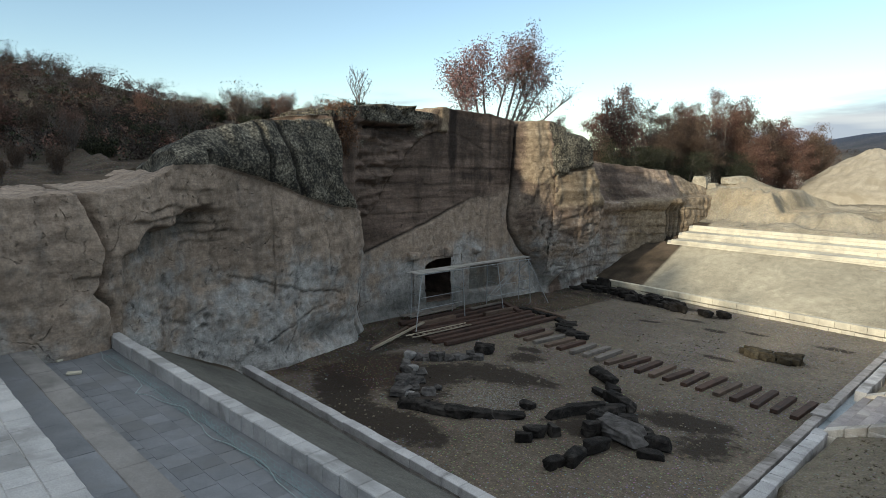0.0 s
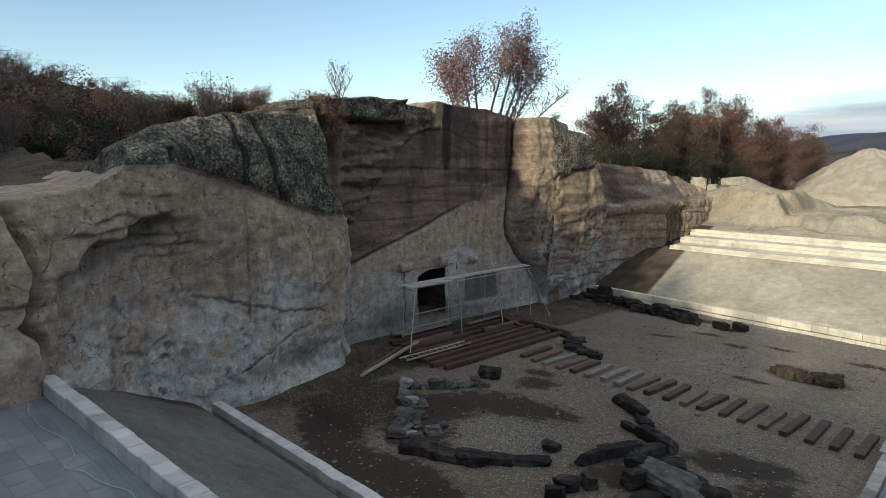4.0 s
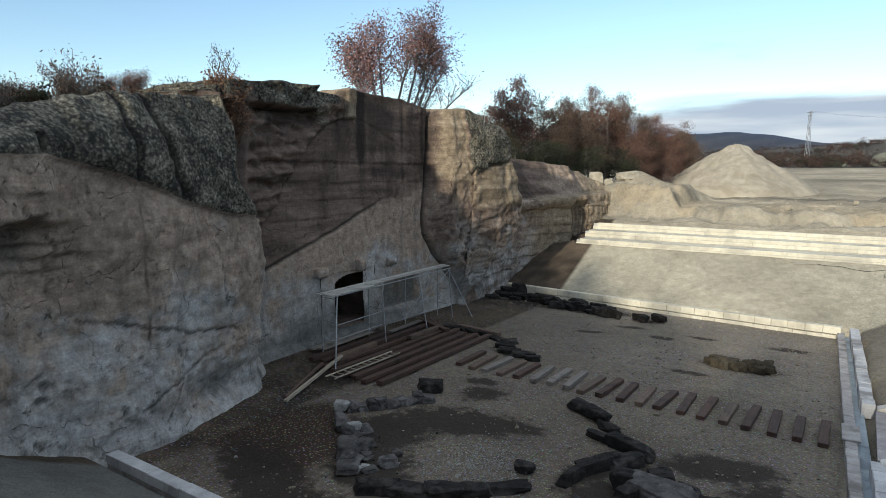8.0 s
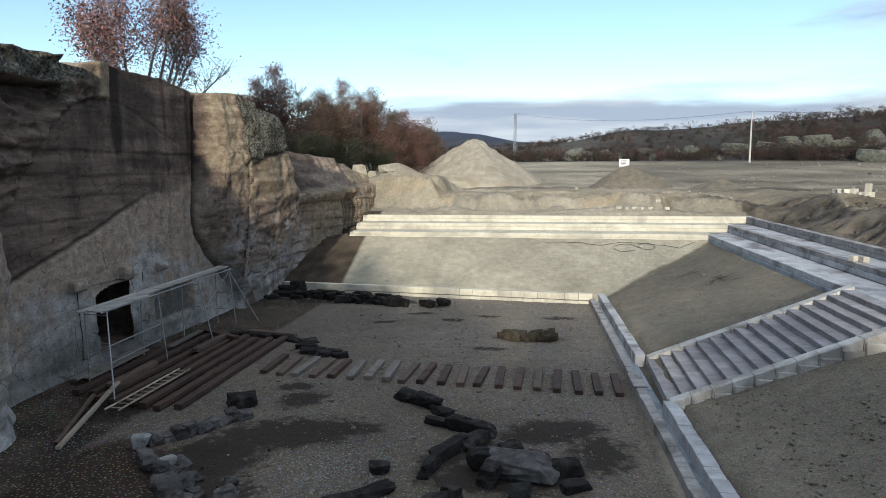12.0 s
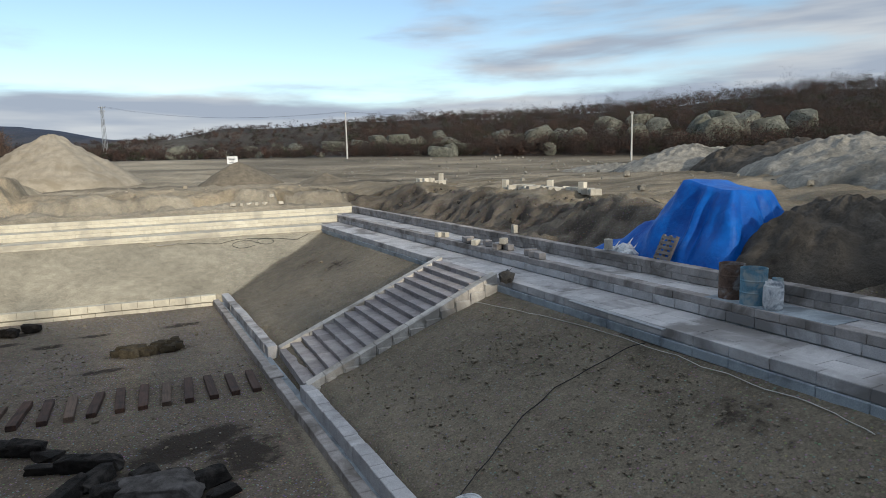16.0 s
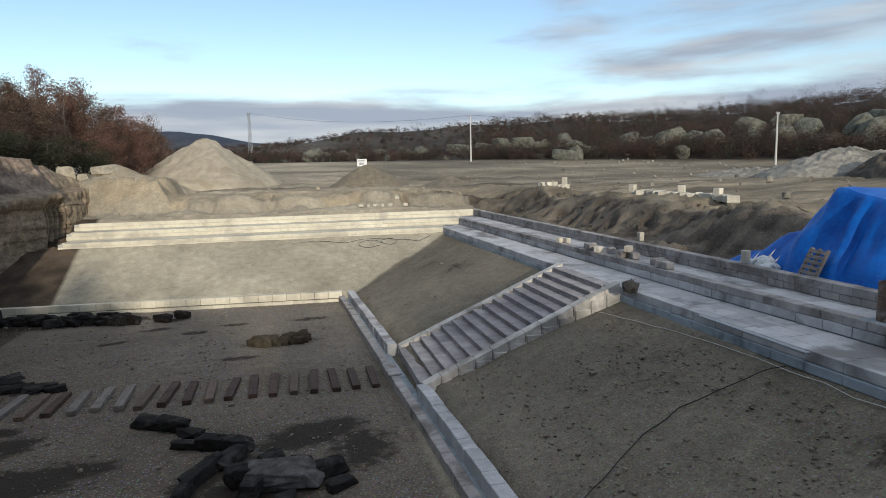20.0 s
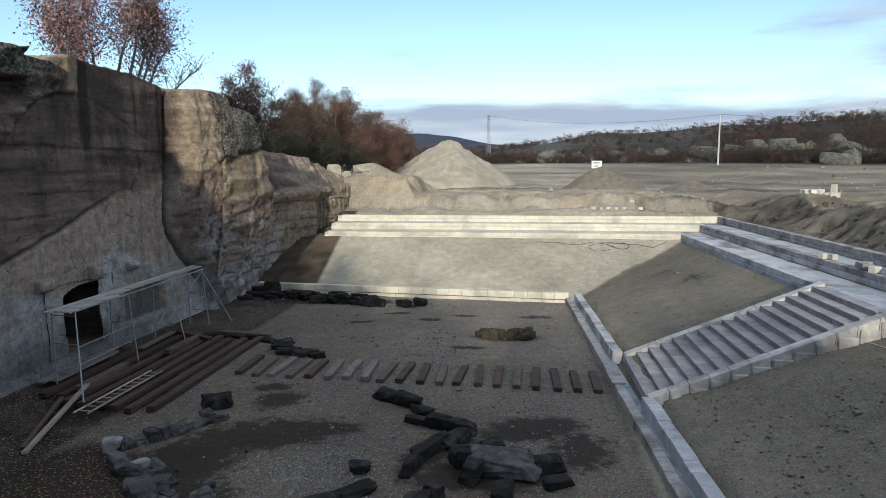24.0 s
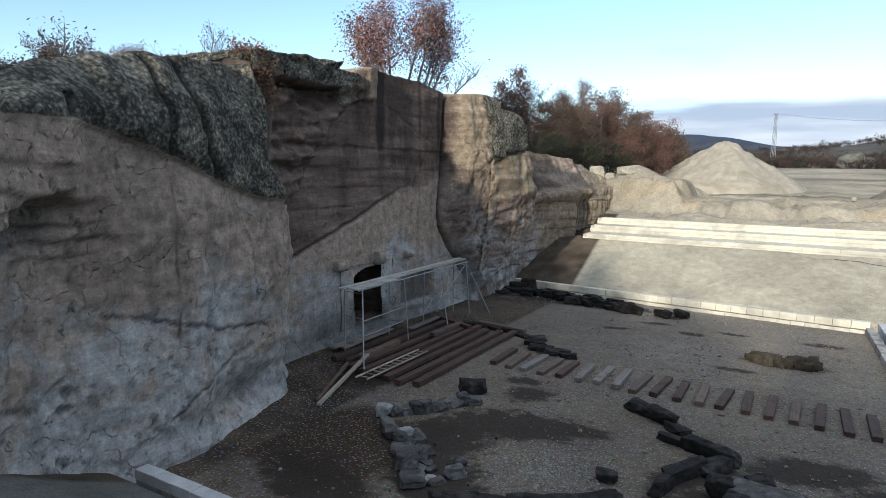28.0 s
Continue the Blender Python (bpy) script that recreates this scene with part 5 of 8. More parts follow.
for yy, sg in ((SY0, 1), (SY1, -1)):
    n = 12
    for k in range(n):
        xa, xb = SX0 + 0.05 + (SX1 - SX0) * k / n, SX0 + 0.05 + (SX1 - SX0) * (k + 1) / n - 0.012
        bm = bmesh.new()
        za, zb = 0.50 + (L1 - 0.36) * k / n, 0.50 + (L1 - 0.36) * (k + 1) / n
        v = [bm.verts.new((x, yy + dy, z)) for x, zt in ((xa, za), (xb, zb)) for dy in (-0.2, 0.2) for z in (zt - 0.75, zt)]
        for q in ((0, 1, 3, 2), (4, 6, 7, 5), (0, 4, 5, 1), (2, 3, 7, 6), (1, 5, 7, 3), (0, 2, 6, 4)):
            bm.faces.new([v[i] for i in q])
        bmesh.ops.bevel(bm, geom=bm.edges[:], offset=0.015, segments=1, affect="EDGES")
        part("parapet_block", bm, M_STAIRWALL, st)
        # stepped footing that shows in the earth outside
        o = new("footing_block", block_mesh("footing_block", (SX1 - SX0) / n * 0.96, 0.30, 0.46, 0.02, M_STAIRWALL, k, 0.012))
        o.parent = st
        o.matrix_basis = pose((xa + xb) / 2 + 0.03, yy + sg * 0.13, zb - 0.80)


# ---- things on the floor ----
def sleeper(kind, x, y, z, rz=0.0, length=2.5, label="", group="", tilt=0.0):
    mats = {"dark": M_SLEEPER, "grey": M_GREYWOOD, "tan": M_TANWOOD}
    labels = {"dark": "dark tar-stained wooden railway sleeper lying on the gravel", "grey": "weathered grey wooden sleeper lying on the gravel", "tan": "faded brown wooden sleeper lying on the gravel"}
    key = (kind, round(length, 1))
    if key not in SLEEPER_MESH:
        SLEEPER_MESH[key] = []
        for k in range(3):
            bm = bmesh.new()
            bmesh.ops.create_cube(bm, size=1.0)
            bmesh.ops.subdivide_edges(bm, edges=[e for e in bm.edges if abs(e.verts[0].co.y - e.verts[1].co.y) > 0.5], cuts=7)
            r = random.Random(len(SLEEPER_MESH) * 5 + k)
            for v in bm.verts:
                v.co = Vector((v.co.x * 0.27, v.co.y * length, (v.co.z + 0.5) * 0.17))
            bmesh.ops.bevel(bm, geom=[e for e in bm.edges if len(e.link_faces) == 2 and e.calc_face_angle() > 1.0], offset=0.014, segments=1, affect="EDGES")
            for v in bm.verts:
                v.co += Vector((0.012 * noise.noise(v.co * 3 + Vector((k, 0, 0))), r.uniform(-1, 1) * 0.01, 0.012 * noise.noise(v.co * 2.5 + Vector((0, k * 3, 5)))))
            me = bpy.data.meshes.new("sleeper")
            bm.to_mesh(me)
            bm.free()
            me.materials.append(mats[kind])
            SLEEPER_MESH[key].append(me)
    ob = new("sleeper", RND.choice(SLEEPER_MESH[key]))
    ob.matrix_basis = pose(x, y, z, tilt, RND.uniform(-1.5, 1.5), rz)
    return tagged(ob, label or labels[kind], "railway sleeper", group)


SLEEPER_MESH = {}
RND = random.Random(5)
ROW = ["dark", "tan", "grey", "tan", "dark", "grey", "grey", "grey", "tan", "dark", "dark", "tan", "dark", "dark", "dark", "tan", "dark", "dark", "dark", "dark"]
for k, kd in enumerate(ROW):
    x = -12.95 + (12.95 - 0.2) * k / 19
    sleeper(kd, x, -12.76 - 0.026 * k + RND.uniform(-0.08, 0.08), -0.02 + RND.uniform(-0.02, 0.02), -1 + RND.uniform(-3.5, 3.5), 2.05 + RND.choice((-0.1, 0.0, 0.1)), group="sleepers laid as a path")
# long baulks laid side by side beside the tomb
for k, x in enumerate((-18.05, -17.5, -16.95, -16.35, -15.8, -15.25, -14.65, -14.05)):
    ya = -17.2 - 0.06 * k + RND.uniform(-0.25, 0.2) + (0.3 if k < 2 else 0)
    ln = (8.0, 7.4, 8.2, 8.0, 8.3, 7.9, 8.2, 8.3)[k]
    sleeper("dark", x, ya + ln / 2, 0.03 + 0.12 * float(smooth(-16.5, -18.3, x)), RND.uniform(-1.2, 1.2), ln, "long dark tar-stained timber baulk lying before the tomb", "timber baulks")
sleeper("tan", -17.2, -15.2, 0.20, 2.0, 2.6, group="sleepers stacked in rows")
sleeper("tan", -16.6, -11.0, 0.19, -1.0, 2.4, group="sleepers stacked in rows")
sleeper("dark", -17.0, -9.6, 0.17, 64, group="sleepers stacked in rows")
sleeper("tan", -15.0, -8.6, 0.02, 82, group="sleepers stacked in rows")


def lumpy(name, size, seed, mat, detail=2):
    """An angular broken stone, its base at z = 0."""
    r = random.Random(seed)
    bm = bmesh.new()
    for _ in range(26):
        p = Vector((r.gauss(0, 1), r.gauss(0, 1), r.gauss(0, 1))).normalized()
        q = (abs(p.x) ** 4 + abs(p.y) ** 4 + abs(p.z) ** 4) ** 0.25
        p = p / q * r.uniform(0.78, 1.0)
        bm.verts.new(p)
    bmesh.ops.convex_hull(bm, input=bm.verts[:])
    bmesh.ops.delete(bm, geom=[v for v in bm.verts if not v.link_faces], context="VERTS")
    bmesh.ops.bevel(bm, geom=bm.edges[:], offset=0.06, segments=1, affect="EDGES")
    if detail > 2:
        bmesh.ops.triangulate(bm, faces=bm.faces[:])
        bmesh.ops.subdivide_edges(bm, edges=[e for e in bm.edges if e.calc_length() > 0.25], cuts=1)
    o = Vector((seed * 3.1, seed * 1.7, seed * 0.9))
    for v in bm.verts:
        v.co *= 1 + 0.07 * noise.noise(v.co * 3.0 + o)
        v.co = Vector((v.co.x * size[0], v.co.y * size[1], v.co.z * size[2]))
    lo = min(v.co.z for v in bm.verts)
    for v in bm.verts:
        v.co.z -= lo + size[2] * 0.12
    me = bpy.data.meshes.new(name)
    bm.to_mesh(me)
    bm.free()
    me.materials.append(mat)
    return me


LUMPS = {}


def angular(name, seed, mat):
    """A broken stone: the hull of a few points near a box's faces, its edges worn."""
    r = random.Random(seed)
    bm = bmesh.new()
    for sx in (-1, 1):
        for sy in (-1, 1):
            for sz in (-1, 1):
                for _ in range(3):
                    bm.verts.new((sx * r.uniform(0.12, 0.54), sy * r.uniform(0.14, 0.54), sz * r.uniform(0.16, 0.50)))
    bmesh.ops.convex_hull(bm, input=bm.verts[:])
    for v in [v for v in bm.verts if not v.link_faces]:
        bm.verts.remove(v)
    bmesh.ops.dissolve_limit(bm, angle_limit=0.12, verts=bm.verts[:], edges=bm.edges[:])
    bmesh.ops.bevel(bm, geom=bm.edges[:], offset=0.03, segments=1, affect="EDGES", clamp_overlap=True)
    bmesh.ops.triangulate(bm, faces=bm.faces[:])
    for cut in (0.30, 0.20):
        bmesh.ops.subdivide_edges(bm, edges=[e for e in bm.edges if e.calc_length() > cut], cuts=1)
        bmesh.ops.triangulate(bm, faces=bm.faces[:])
    for v in bm.verts:
        v.co += v.co.normalized() * (0.07 * noise.noise(v.co * 3 + Vector((seed, 0, 0))) + 0.04 * noise.noise(v.co * 9 + Vector((0, seed, 0))))
    lo = min(v.co.z for v in bm.verts)
    for v in bm.verts:
        v.co.z -= lo + 0.05
    me = bpy.data.meshes.new(name)
    bm.to_mesh(me)
    bm.free()
    me.materials.append(mat)
    return me


def stone(mat, x, y, z, length, width, height, rz, label, group, name="burnt_stone"):
    if mat.name not in LUMPS:
        LUMPS[mat.name] = [angular(name, 3 + k + len(LUMPS) * 10, mat) for k in range(9)]
    ob = new(name, RND.choice(LUMPS[mat.name]))
    ob.matrix_basis = pose(x, y, z, 0, 0, rz) @ Matrix.Diagonal((length * 1.08, width * 1.05, height * 1.0, 1))
    return tagged(ob, label, "stone", group)


def chain(pts, n, mat, w, h, label, group):
    """Stones in a line, laid end to end along a broken line."""
    ln = [0.0]
    for a, b in zip(pts, pts[1:]):
        ln.append(ln[-1] + math.dist(a, b))
    n = int(n * (1.6 if mat is M_ASHSTONE else 1.15))
    for k in range(n):
        s = ln[-1] * (k + 0.5) / n
        j = max(i for i in range(len(pts) - 1) if ln[i] <= s)
        t = (s - ln[j]) / (ln[j + 1] - ln[j])
        a, b = Vector(pts[j]), Vector(pts[j + 1])
        c = a.lerp(b, t)
        rz = math.degrees(math.atan2(b.y - a.y, b.x - a.x))
        stone(mat, c.x + RND.uniform(-0.06, 0.06), c.y + RND.uniform(-0.06, 0.06), -0.03, ln[-1] / n * RND.uniform(1.0, 1.5), w * RND.uniform(0.7, 1.25), h * RND.uniform(0.6, 1.3), rz + RND.uniform(-14, 14), label, group)


M_ASHPALE = surface("broken_grey_stone", (0.16, 0.155, 0.15), (0.30, 0.29, 0.28), 4.0, 0.9, 0.6, 12, 0.05)
M_HEAP = surface("brown_field_stone", (0.016, 0.013, 0.009), (0.065, 0.054, 0.037), 4.0, 0.9, 0.7, 14, 0.05, random_tone=0.15)
BL = "fire-blackened stone lying on the gravel floor"
AL = "ash-grey stone in a ring on the floor"
chain([(-7.3, -15.4), (-6.2, -16.1), (-5.55, -16.8)], 3, M_BURNT, 0.50, 0.36, BL, "blackened stones in a bent line")
chain([(-6.0, -17.3), (-5.0, -17.6), (-4.0, -18.0)], 3, M_BURNT, 0.46, 0.36, BL, "blackened stones in a bent line")
chain([(-4.3, -18.2), (-5.1, -19.2), (-5.6, -20.5)], 3, M_BURNT, 0.48, 0.36, BL, "blackened stones in a bent line")
chain([(-13.4, -19.9), (-12.7, -19.3), (-12.2, -18.4), (-11.6, -17.6)], 6, M_ASHSTONE, 0.48, 0.36, AL, "ring of stones")
chain([(-13.0, -20.7), (-12.1, -21.3), (-11.2, -22.3), (-10.4, -23.2)], 5, M_ASHSTONE, 0.50, 0.36, AL, "ring of stones")
chain([(-9.6, -23.6), (-8.6, -23.2), (-7.6, -22.6), (-6.3, -21.3)], 5, M_BURNT, 0.50, 0.36, AL.replace("ash-grey", "dark"), "ring of stones")
stone(M_BURNT, -12.2, -16.8, -0.02, 0.8, 0.6, 0.5, 30, BL, "ring of stones")
stone(M_ASHPALE, -13.5, -20.1, 0.02, 0.5, 0.4, 0.42, 20, "pale broken stone beside the ring of stones", "ring of stones", "pale_stone")
stone(M_ASHPALE, -12.0, -21.2, 0.02, 0.5, 0.3, 0.4, 60, "pale broken stone beside the ring of stones", "ring of stones", "pale_stone")
for k in range(20):
    u = RND.uniform(0, 1)
    d = RND.uniform(0.25, 0.6)
    stone(M_ASHPALE if k % 6 == 0 else M_ASHSTONE, -12.5 + 2.3 * u + RND.gauss(0.3, 0.3), -20.7 - 2.2 * u + RND.gauss(0, 0.35), -0.03, d, d * RND.uniform(0.6, 0.9), d * RND.uniform(0.35, 0.75), RND.uniform(0, 180), "broken grey stone in the rubble of the ring", "ring of stones", "rubble_stone")
stone(M_BURNT, -6.72, -20.4, -0.02, 0.5, 0.38, 0.28, 10, BL, "loose blackened stones")
for x, y, s in ((-5.0, -22.6, 0.5), (-5.05, -22.0, 0.6), (-4.75, -21.5, 0.5)):
    stone(M_BURNT, x, y, -0.02, s, s * 0.8, 0.4, RND.uniform(0, 180), BL, "loose blackened stones")
stone(M_ASHSTONE, -3.2, -20.1, 0.02, 1.6, 0.85, 0.5, -12, "large slate-grey stone slab in the blackened pile", "pile of blackened stones")
for x, y, a, b, h, rz in ((-4.2, -19.8, 0.8, 0.6, 0.6, 20), (-3.9, -20.6, 0.6, 0.6, 0.6, 70), (-3.5, -19.2, 0.7, 0.5, 0.5, 40), (-2.8, -19.5, 0.6, 0.5, 0.45, 10), (-2.1, -19.8, 0.8, 0.5, 0.4, 15),
                          (-1.9, -20.6, 0.7, 0.4, 0.3, 30), (-3.2, -21.5, 0.9, 0.45, 0.45, 85), (-3.25, -22.4, 1.0, 0.45, 0.42, 100), (-3.4, -23.1, 0.7, 0.4, 0.35, 80)):
    stone(M_BURNT, x, y, -0.02, a, b, h, rz, BL, "pile of blackened stones")
for k in range(30):
    x = -18.6 + k * 0.28 + RND.uniform(-0.1, 0.1)
    y = far_y(x) - 0.85 - RND.uniform(0, 0.6) - 0.05 * k
    stone(M_BURNT, x, y, -0.02, RND.uniform(0.5, 1.0), RND.uniform(0.35, 0.6), RND.uniform(0.3, 0.65), RND.uniform(-35, 35), "blackened stone in the row along the kerb", "blackened stones by the kerb")
for x, y, a in ((-14.1, -1.2, 0.9), (-13.4, 0.3, 1.1), (-12.0, -0.2, 0.9), (-15.6, 0.5, 1.2), (-11.0, -0.9, 0.8), (-9.3, -1.6, 0.6), (-8.9, -1.8, 0.5), (-8.3, -1.2, 0.7)):
    stone(M_BURNT, x, y, -0.02, a, 0.5, 0.45, RND.uniform(-20, 20), "blackened stone in the row along the kerb", "blackened stones by the kerb")
for k in range(22):
    u, v = RND.uniform(-1, 1), RND.uniform(-1, 1)
    stone(M_HEAP, -3.4 + 1.05 * u, -7.45 + 0.42 * v, -0.02, RND.uniform(0.35, 0.7), RND.uniform(0.25, 0.4), RND.uniform(0.28, 0.5), RND.uniform(-20, 20), "brown field stone in a small oblong heap", "oblong heap of stones")
for x, y, a, b, c, rz in ((-17.9, -0.4, 1.0, 0.6, 0.5, 20), (-17.3, 0.3, 0.8, 0.5, 0.4, -10), (-18.2, 0.5, 0.9, 0.7, 0.7, 40), (-17.7, 1.0, 0.9, 0.5, 0.9, 10), (-18.3, -1.3, 0.8, 0.6, 0.45, 60), (-17.1, -0.7, 0.7, 0.4, 0.35, 15)):
    stone(M_BURNT, x, y, float(ground_z(x, y)) - 0.05, a, b, c, rz, "dark rubble stone at the foot of the bank", "rubble at the foot of the bank")
chain([(-18.3, -9.0), (-16.6, -8.7), (-15.2, -8.9), (-13.2, -9.5), (-12.3, -10.2)], 8, M_BURNT, 0.42, 0.24, "dark stone at the end of the sleeper rows", "dark stones by the sleepers")
for x, y, a in ((-12.6, -10.3, 0.8), (-12.1, -10.9, 0.9), (-11.4, -11.1, 1.0), (-10.8, -11.4, 0.7), (-12.8, -9.6, 0.7)):
    stone(M_BURNT, x, y, -0.05, a, 0.5, 0.30, RND.uniform(0, 90), "dark stone at the end of the sleeper rows", "dark stones by the sleepers")


def mound(name, cx, cy, z0, rx, ry, h, mat, label, category="heap", seed=1, sharp=1.15, rz=0.0, lump=0.12, crater=0.0, n=40):
    """A heap of tipped soil: a skirt of uneven height round a rough top."""
    c, s = math.cos(radians(rz)), math.sin(radians(rz))
    verts, faces = [], []
    m = 15 if n < 50 else 44
    for j in range(m + 1):
        rr = j / m * 1.12
        for i in range(n):
            a = 2 * math.pi * i / n
            wob = 1 + 0.16 * noise.noise(Vector((math.cos(a) * 1.4, math.sin(a) * 1.4, seed)))
            u, v = math.cos(a) * rr * rx * wob, math.sin(a) * rr * ry * wob
            x, y = cx + u * c - v * s, cy + u * s + v * c
            rt = math.sqrt(rr * rr + 0.012) - 0.11 * max(0.0, 1 - rr)
            f = max(0.0, 1 - rt) ** sharp if sharp > 0.45 else max(0.0, 1 - rr ** 2.3)
            z = z0 + h * f - 4.0 * max(0, rr - 0.9)
            z += h * lump * fbm(x * 1.6 / max(h, 0.5), y * 1.6 / max(h, 0.5), seed, 4) * (0.25 + f)
            z += 0.06 * noise.noise(Vector((x * 3, y * 3, seed))) + 0.10 * h * 0.3 * noise.noise(Vector((math.atan2(v, u) * 5, rr * 1.5, seed)))
            if n > 50:
                z += (0.03 + 0.03 * h) * (1 - abs(noise.noise(Vector((x * 0.9, y * 0.9, seed + 3)))) * 2) * min(1.0, 3 * f) + 0.10 * fbm(x * 2.4, y * 2.4, seed + 5.0, 4)
            verts.append((x, y, z))
    for j in range(m):
        for i in range(n):
            a, b = j * n + i, j * n + (i + 1) % n
            faces.append((a, b, b + n, a + n)) if j else faces.append((a, b, b + n, a + n))
    me = as_mesh(name, verts, faces, mat, True)
    ob = new(name, me)
    return tagged(ob, label, category)


M_SAND = surface("tipped_sand", (0.25, 0.215, 0.165), (0.37, 0.325, 0.255), 1.2, 0.95, 0.6, 25, 0.05, stain=(0.27, 0.23, 0.17), stain_scale=0.5)
M_DIRT = surface("dark_tipped_soil", (0.034, 0.029, 0.024), (0.115, 0.10, 0.083), 1.4, 0.95, 1.0, 9, 0.16, stain=(0.065, 0.058, 0.05), stain_scale=0.30)
M_GRAVEL = surface("brown_gravel", (0.115, 0.097, 0.072), (0.20, 0.17, 0.13), 2.0, 0.95, 0.6, 30, 0.04)
M_SPOIL = surface("tipped_spoil", (0.14, 0.13, 0.112), (0.34, 0.318, 0.275), 1.6, 0.95, 1.0, 7, 0.22, stain=(0.095, 0.092, 0.082), stain_scale=0.14)
mound("sand_mound", -11.4, 40.5, float(ground_z(-11.4, 40.5)) - 0.25, 9.0, 8.0, 10.75 - float(ground_z(-11.4, 40.5)) + 0.25, M_SAND, "tall conical heap of pale sand on the plateau", seed=3, sharp=0.95, lump=0.05, n=96)
mound("gravel_mound", 5.4, 30.5, float(ground_z(5.4, 30.5)) - 0.2, 4.7, 4.0, 2.35, M_GRAVEL, "low cone of brown gravel on the plateau", seed=5, sharp=0.9)
mound("gravel_mound", 13.2, 27.0, float(ground_z(13.2, 27.0)) - 0.2, 3.6, 3.2, 1.1, M_GRAVEL, "small brown heap of tipped soil on the plateau", seed=6)
mound("soil_mound", 15.4, -23.3, 3.3, 3.4, 3.0, 2.75, M_DIRT, "dark damp heap of soil behind the terrace wall", seed=7, sharp=0.5, lump=0.26, n=150)
mound("soil_mound", 15.7, -26.5, 3.2, 3.3, 3.1, 2.55, M_SPOIL, "grey crumbly heap of soil behind the terrace wall", seed=8, sharp=0.7, lump=0.3, n=130)
mound("soil_mound", 15.6, -15.0, 4.2, 2.2, 2.2, 1.4, M_DIRT, "dark damp heap of soil behind the terrace wall", seed=9)
for k, (x, y, rx, ry, h, mt) in enumerate(((44, 9, 9, 6, 2.4, M_SPOIL), (44, -1, 8, 7, 2.6, M_DIRT), (40, -8, 8, 7, 2.7, M_SPOIL), (34, -16, 8, 7, 2.3, M_SPOIL), (48, 18, 8, 5, 1.6, M_SPOIL), (33, -24, 8, 8, 2.3, M_SPOIL), (52, 30, 9, 4, 1.3, M_SPOIL), (41, 2, 4, 4, 2.3, M_DIRT))):
    mound("spoil_mound", x, y, float(ground_z(x, y)) - 0.3, rx, ry, h, mt, "long tipped spoil heap at the edge of the site", seed=20 + k, sharp=0.75, lump=0.13, rz=20 * k, n=150)


# scaffold in front of the tomb door
def pipe(name, a, b, rad, parent, mat=None, sides=6):
    bm = bmesh.new()
    tube(bm, [a, b], rad, sides)
    return part(name, bm, mat or M_STEEL, parent)


sc = tagged(empty("scaffold"), "light steel tube scaffold with a plank deck before the tomb door", "scaffold")
for y, pair in ((-16.2, (-18.15, -17.3)), (-13.1, (-18.25, -17.5)), (-10.4, (-18.2, -17.4)), (-7.4, (-18.3, -17.6))):
    for k, x in enumerate(pair):
        foot = (x + (1.0 if (y == -16.2 and k) else 0.55 if (y == -10.4 and k) else 0.25 if k else 0), y - (1.2 if (y == -16.2 and k) else 0.0), 0.16)
        pipe("leg", foot, (x, y, 2.80), 0.025, sc)
    for z in (0.9, 1.7, 2.66):
        pipe("crossbar", (pair[0], y, z), (pair[1] + 0.1, y - 0.1, z), 0.018, sc)
for ya, yb in ((-16.2, -13.1), (-10.4, -7.4)):
    for z in (0.95, 1.55):
        pipe("rail", (-17.35, ya, z), (-17.5, yb, z), 0.018, sc)
pipe("brace", (-17.55, -10.4, 1.1), (-17.6, -7.4, 2.7), 0.018, sc)
pipe("brace", (-17.6, -7.4, 2.75), (-16.6, -6.6, 0.15), 0.022, sc)
pipe("brace", (-18.25, -10.4, 0.6), (-18.3, -7.4, 2.6), 0.018, sc)
pipe("ledger", (-17.35, -16.4, 2.76), (-17.6, -7.2, 2.80), 0.022, sc)
pipe("ledger", (-18.2, -16.4, 2.76), (-18.3, -7.2, 2.80), 0.022, sc)
for x, ya, yb, z in ((-18.05, -16.6, -12.4, 2.82), (-17.72, -16.5, -12.5, 2.825), (-17.42, -16.55, -13.8, 2.82), (-18.1, -12.6, -7.0, 2.86), (-17.8, -12.7, -7.1, 2.865)):
    ob = new("plank", block_mesh("plank", 0.27, yb - ya, 0.045, 0.006, M_DECK, int(-ya * 10), 0.006))
    ob.parent = sc
    ob.matrix_basis = pose(x, (ya + yb) / 2, z, 0.3, 0, 1.5)


def ladder(x, y, z, rz, length=4.0, width=0.46, rungs=11):
    ld = tagged(empty("ladder", (x, y, z), rz), "pale wooden ladder lying flat on the dark sleepers", "ladder")
    for sx in (-1, 1):
        bm = bmesh.new()
        tube(bm, [(sx * width / 2, -length / 2, 0.04), (sx * width / 2 * 0.92, length / 2, 0.04)], 0.032, 6)
        part("rail", bm, M_PLANK, ld)
    for k in range(rungs):
        yy = -length / 2 + 0.2 + (length - 0.4) * k / (rungs - 1)
        bm = bmesh.new()
        tube(bm, [(-width / 2 - 0.02, yy, 0.04), (width / 2 + 0.02, yy, 0.04)], 0.021, 6)
        part("rung", bm, M_PLANK, ld)
    return ld


ladder(-15.75, -16.3, 0.19, 0.5)


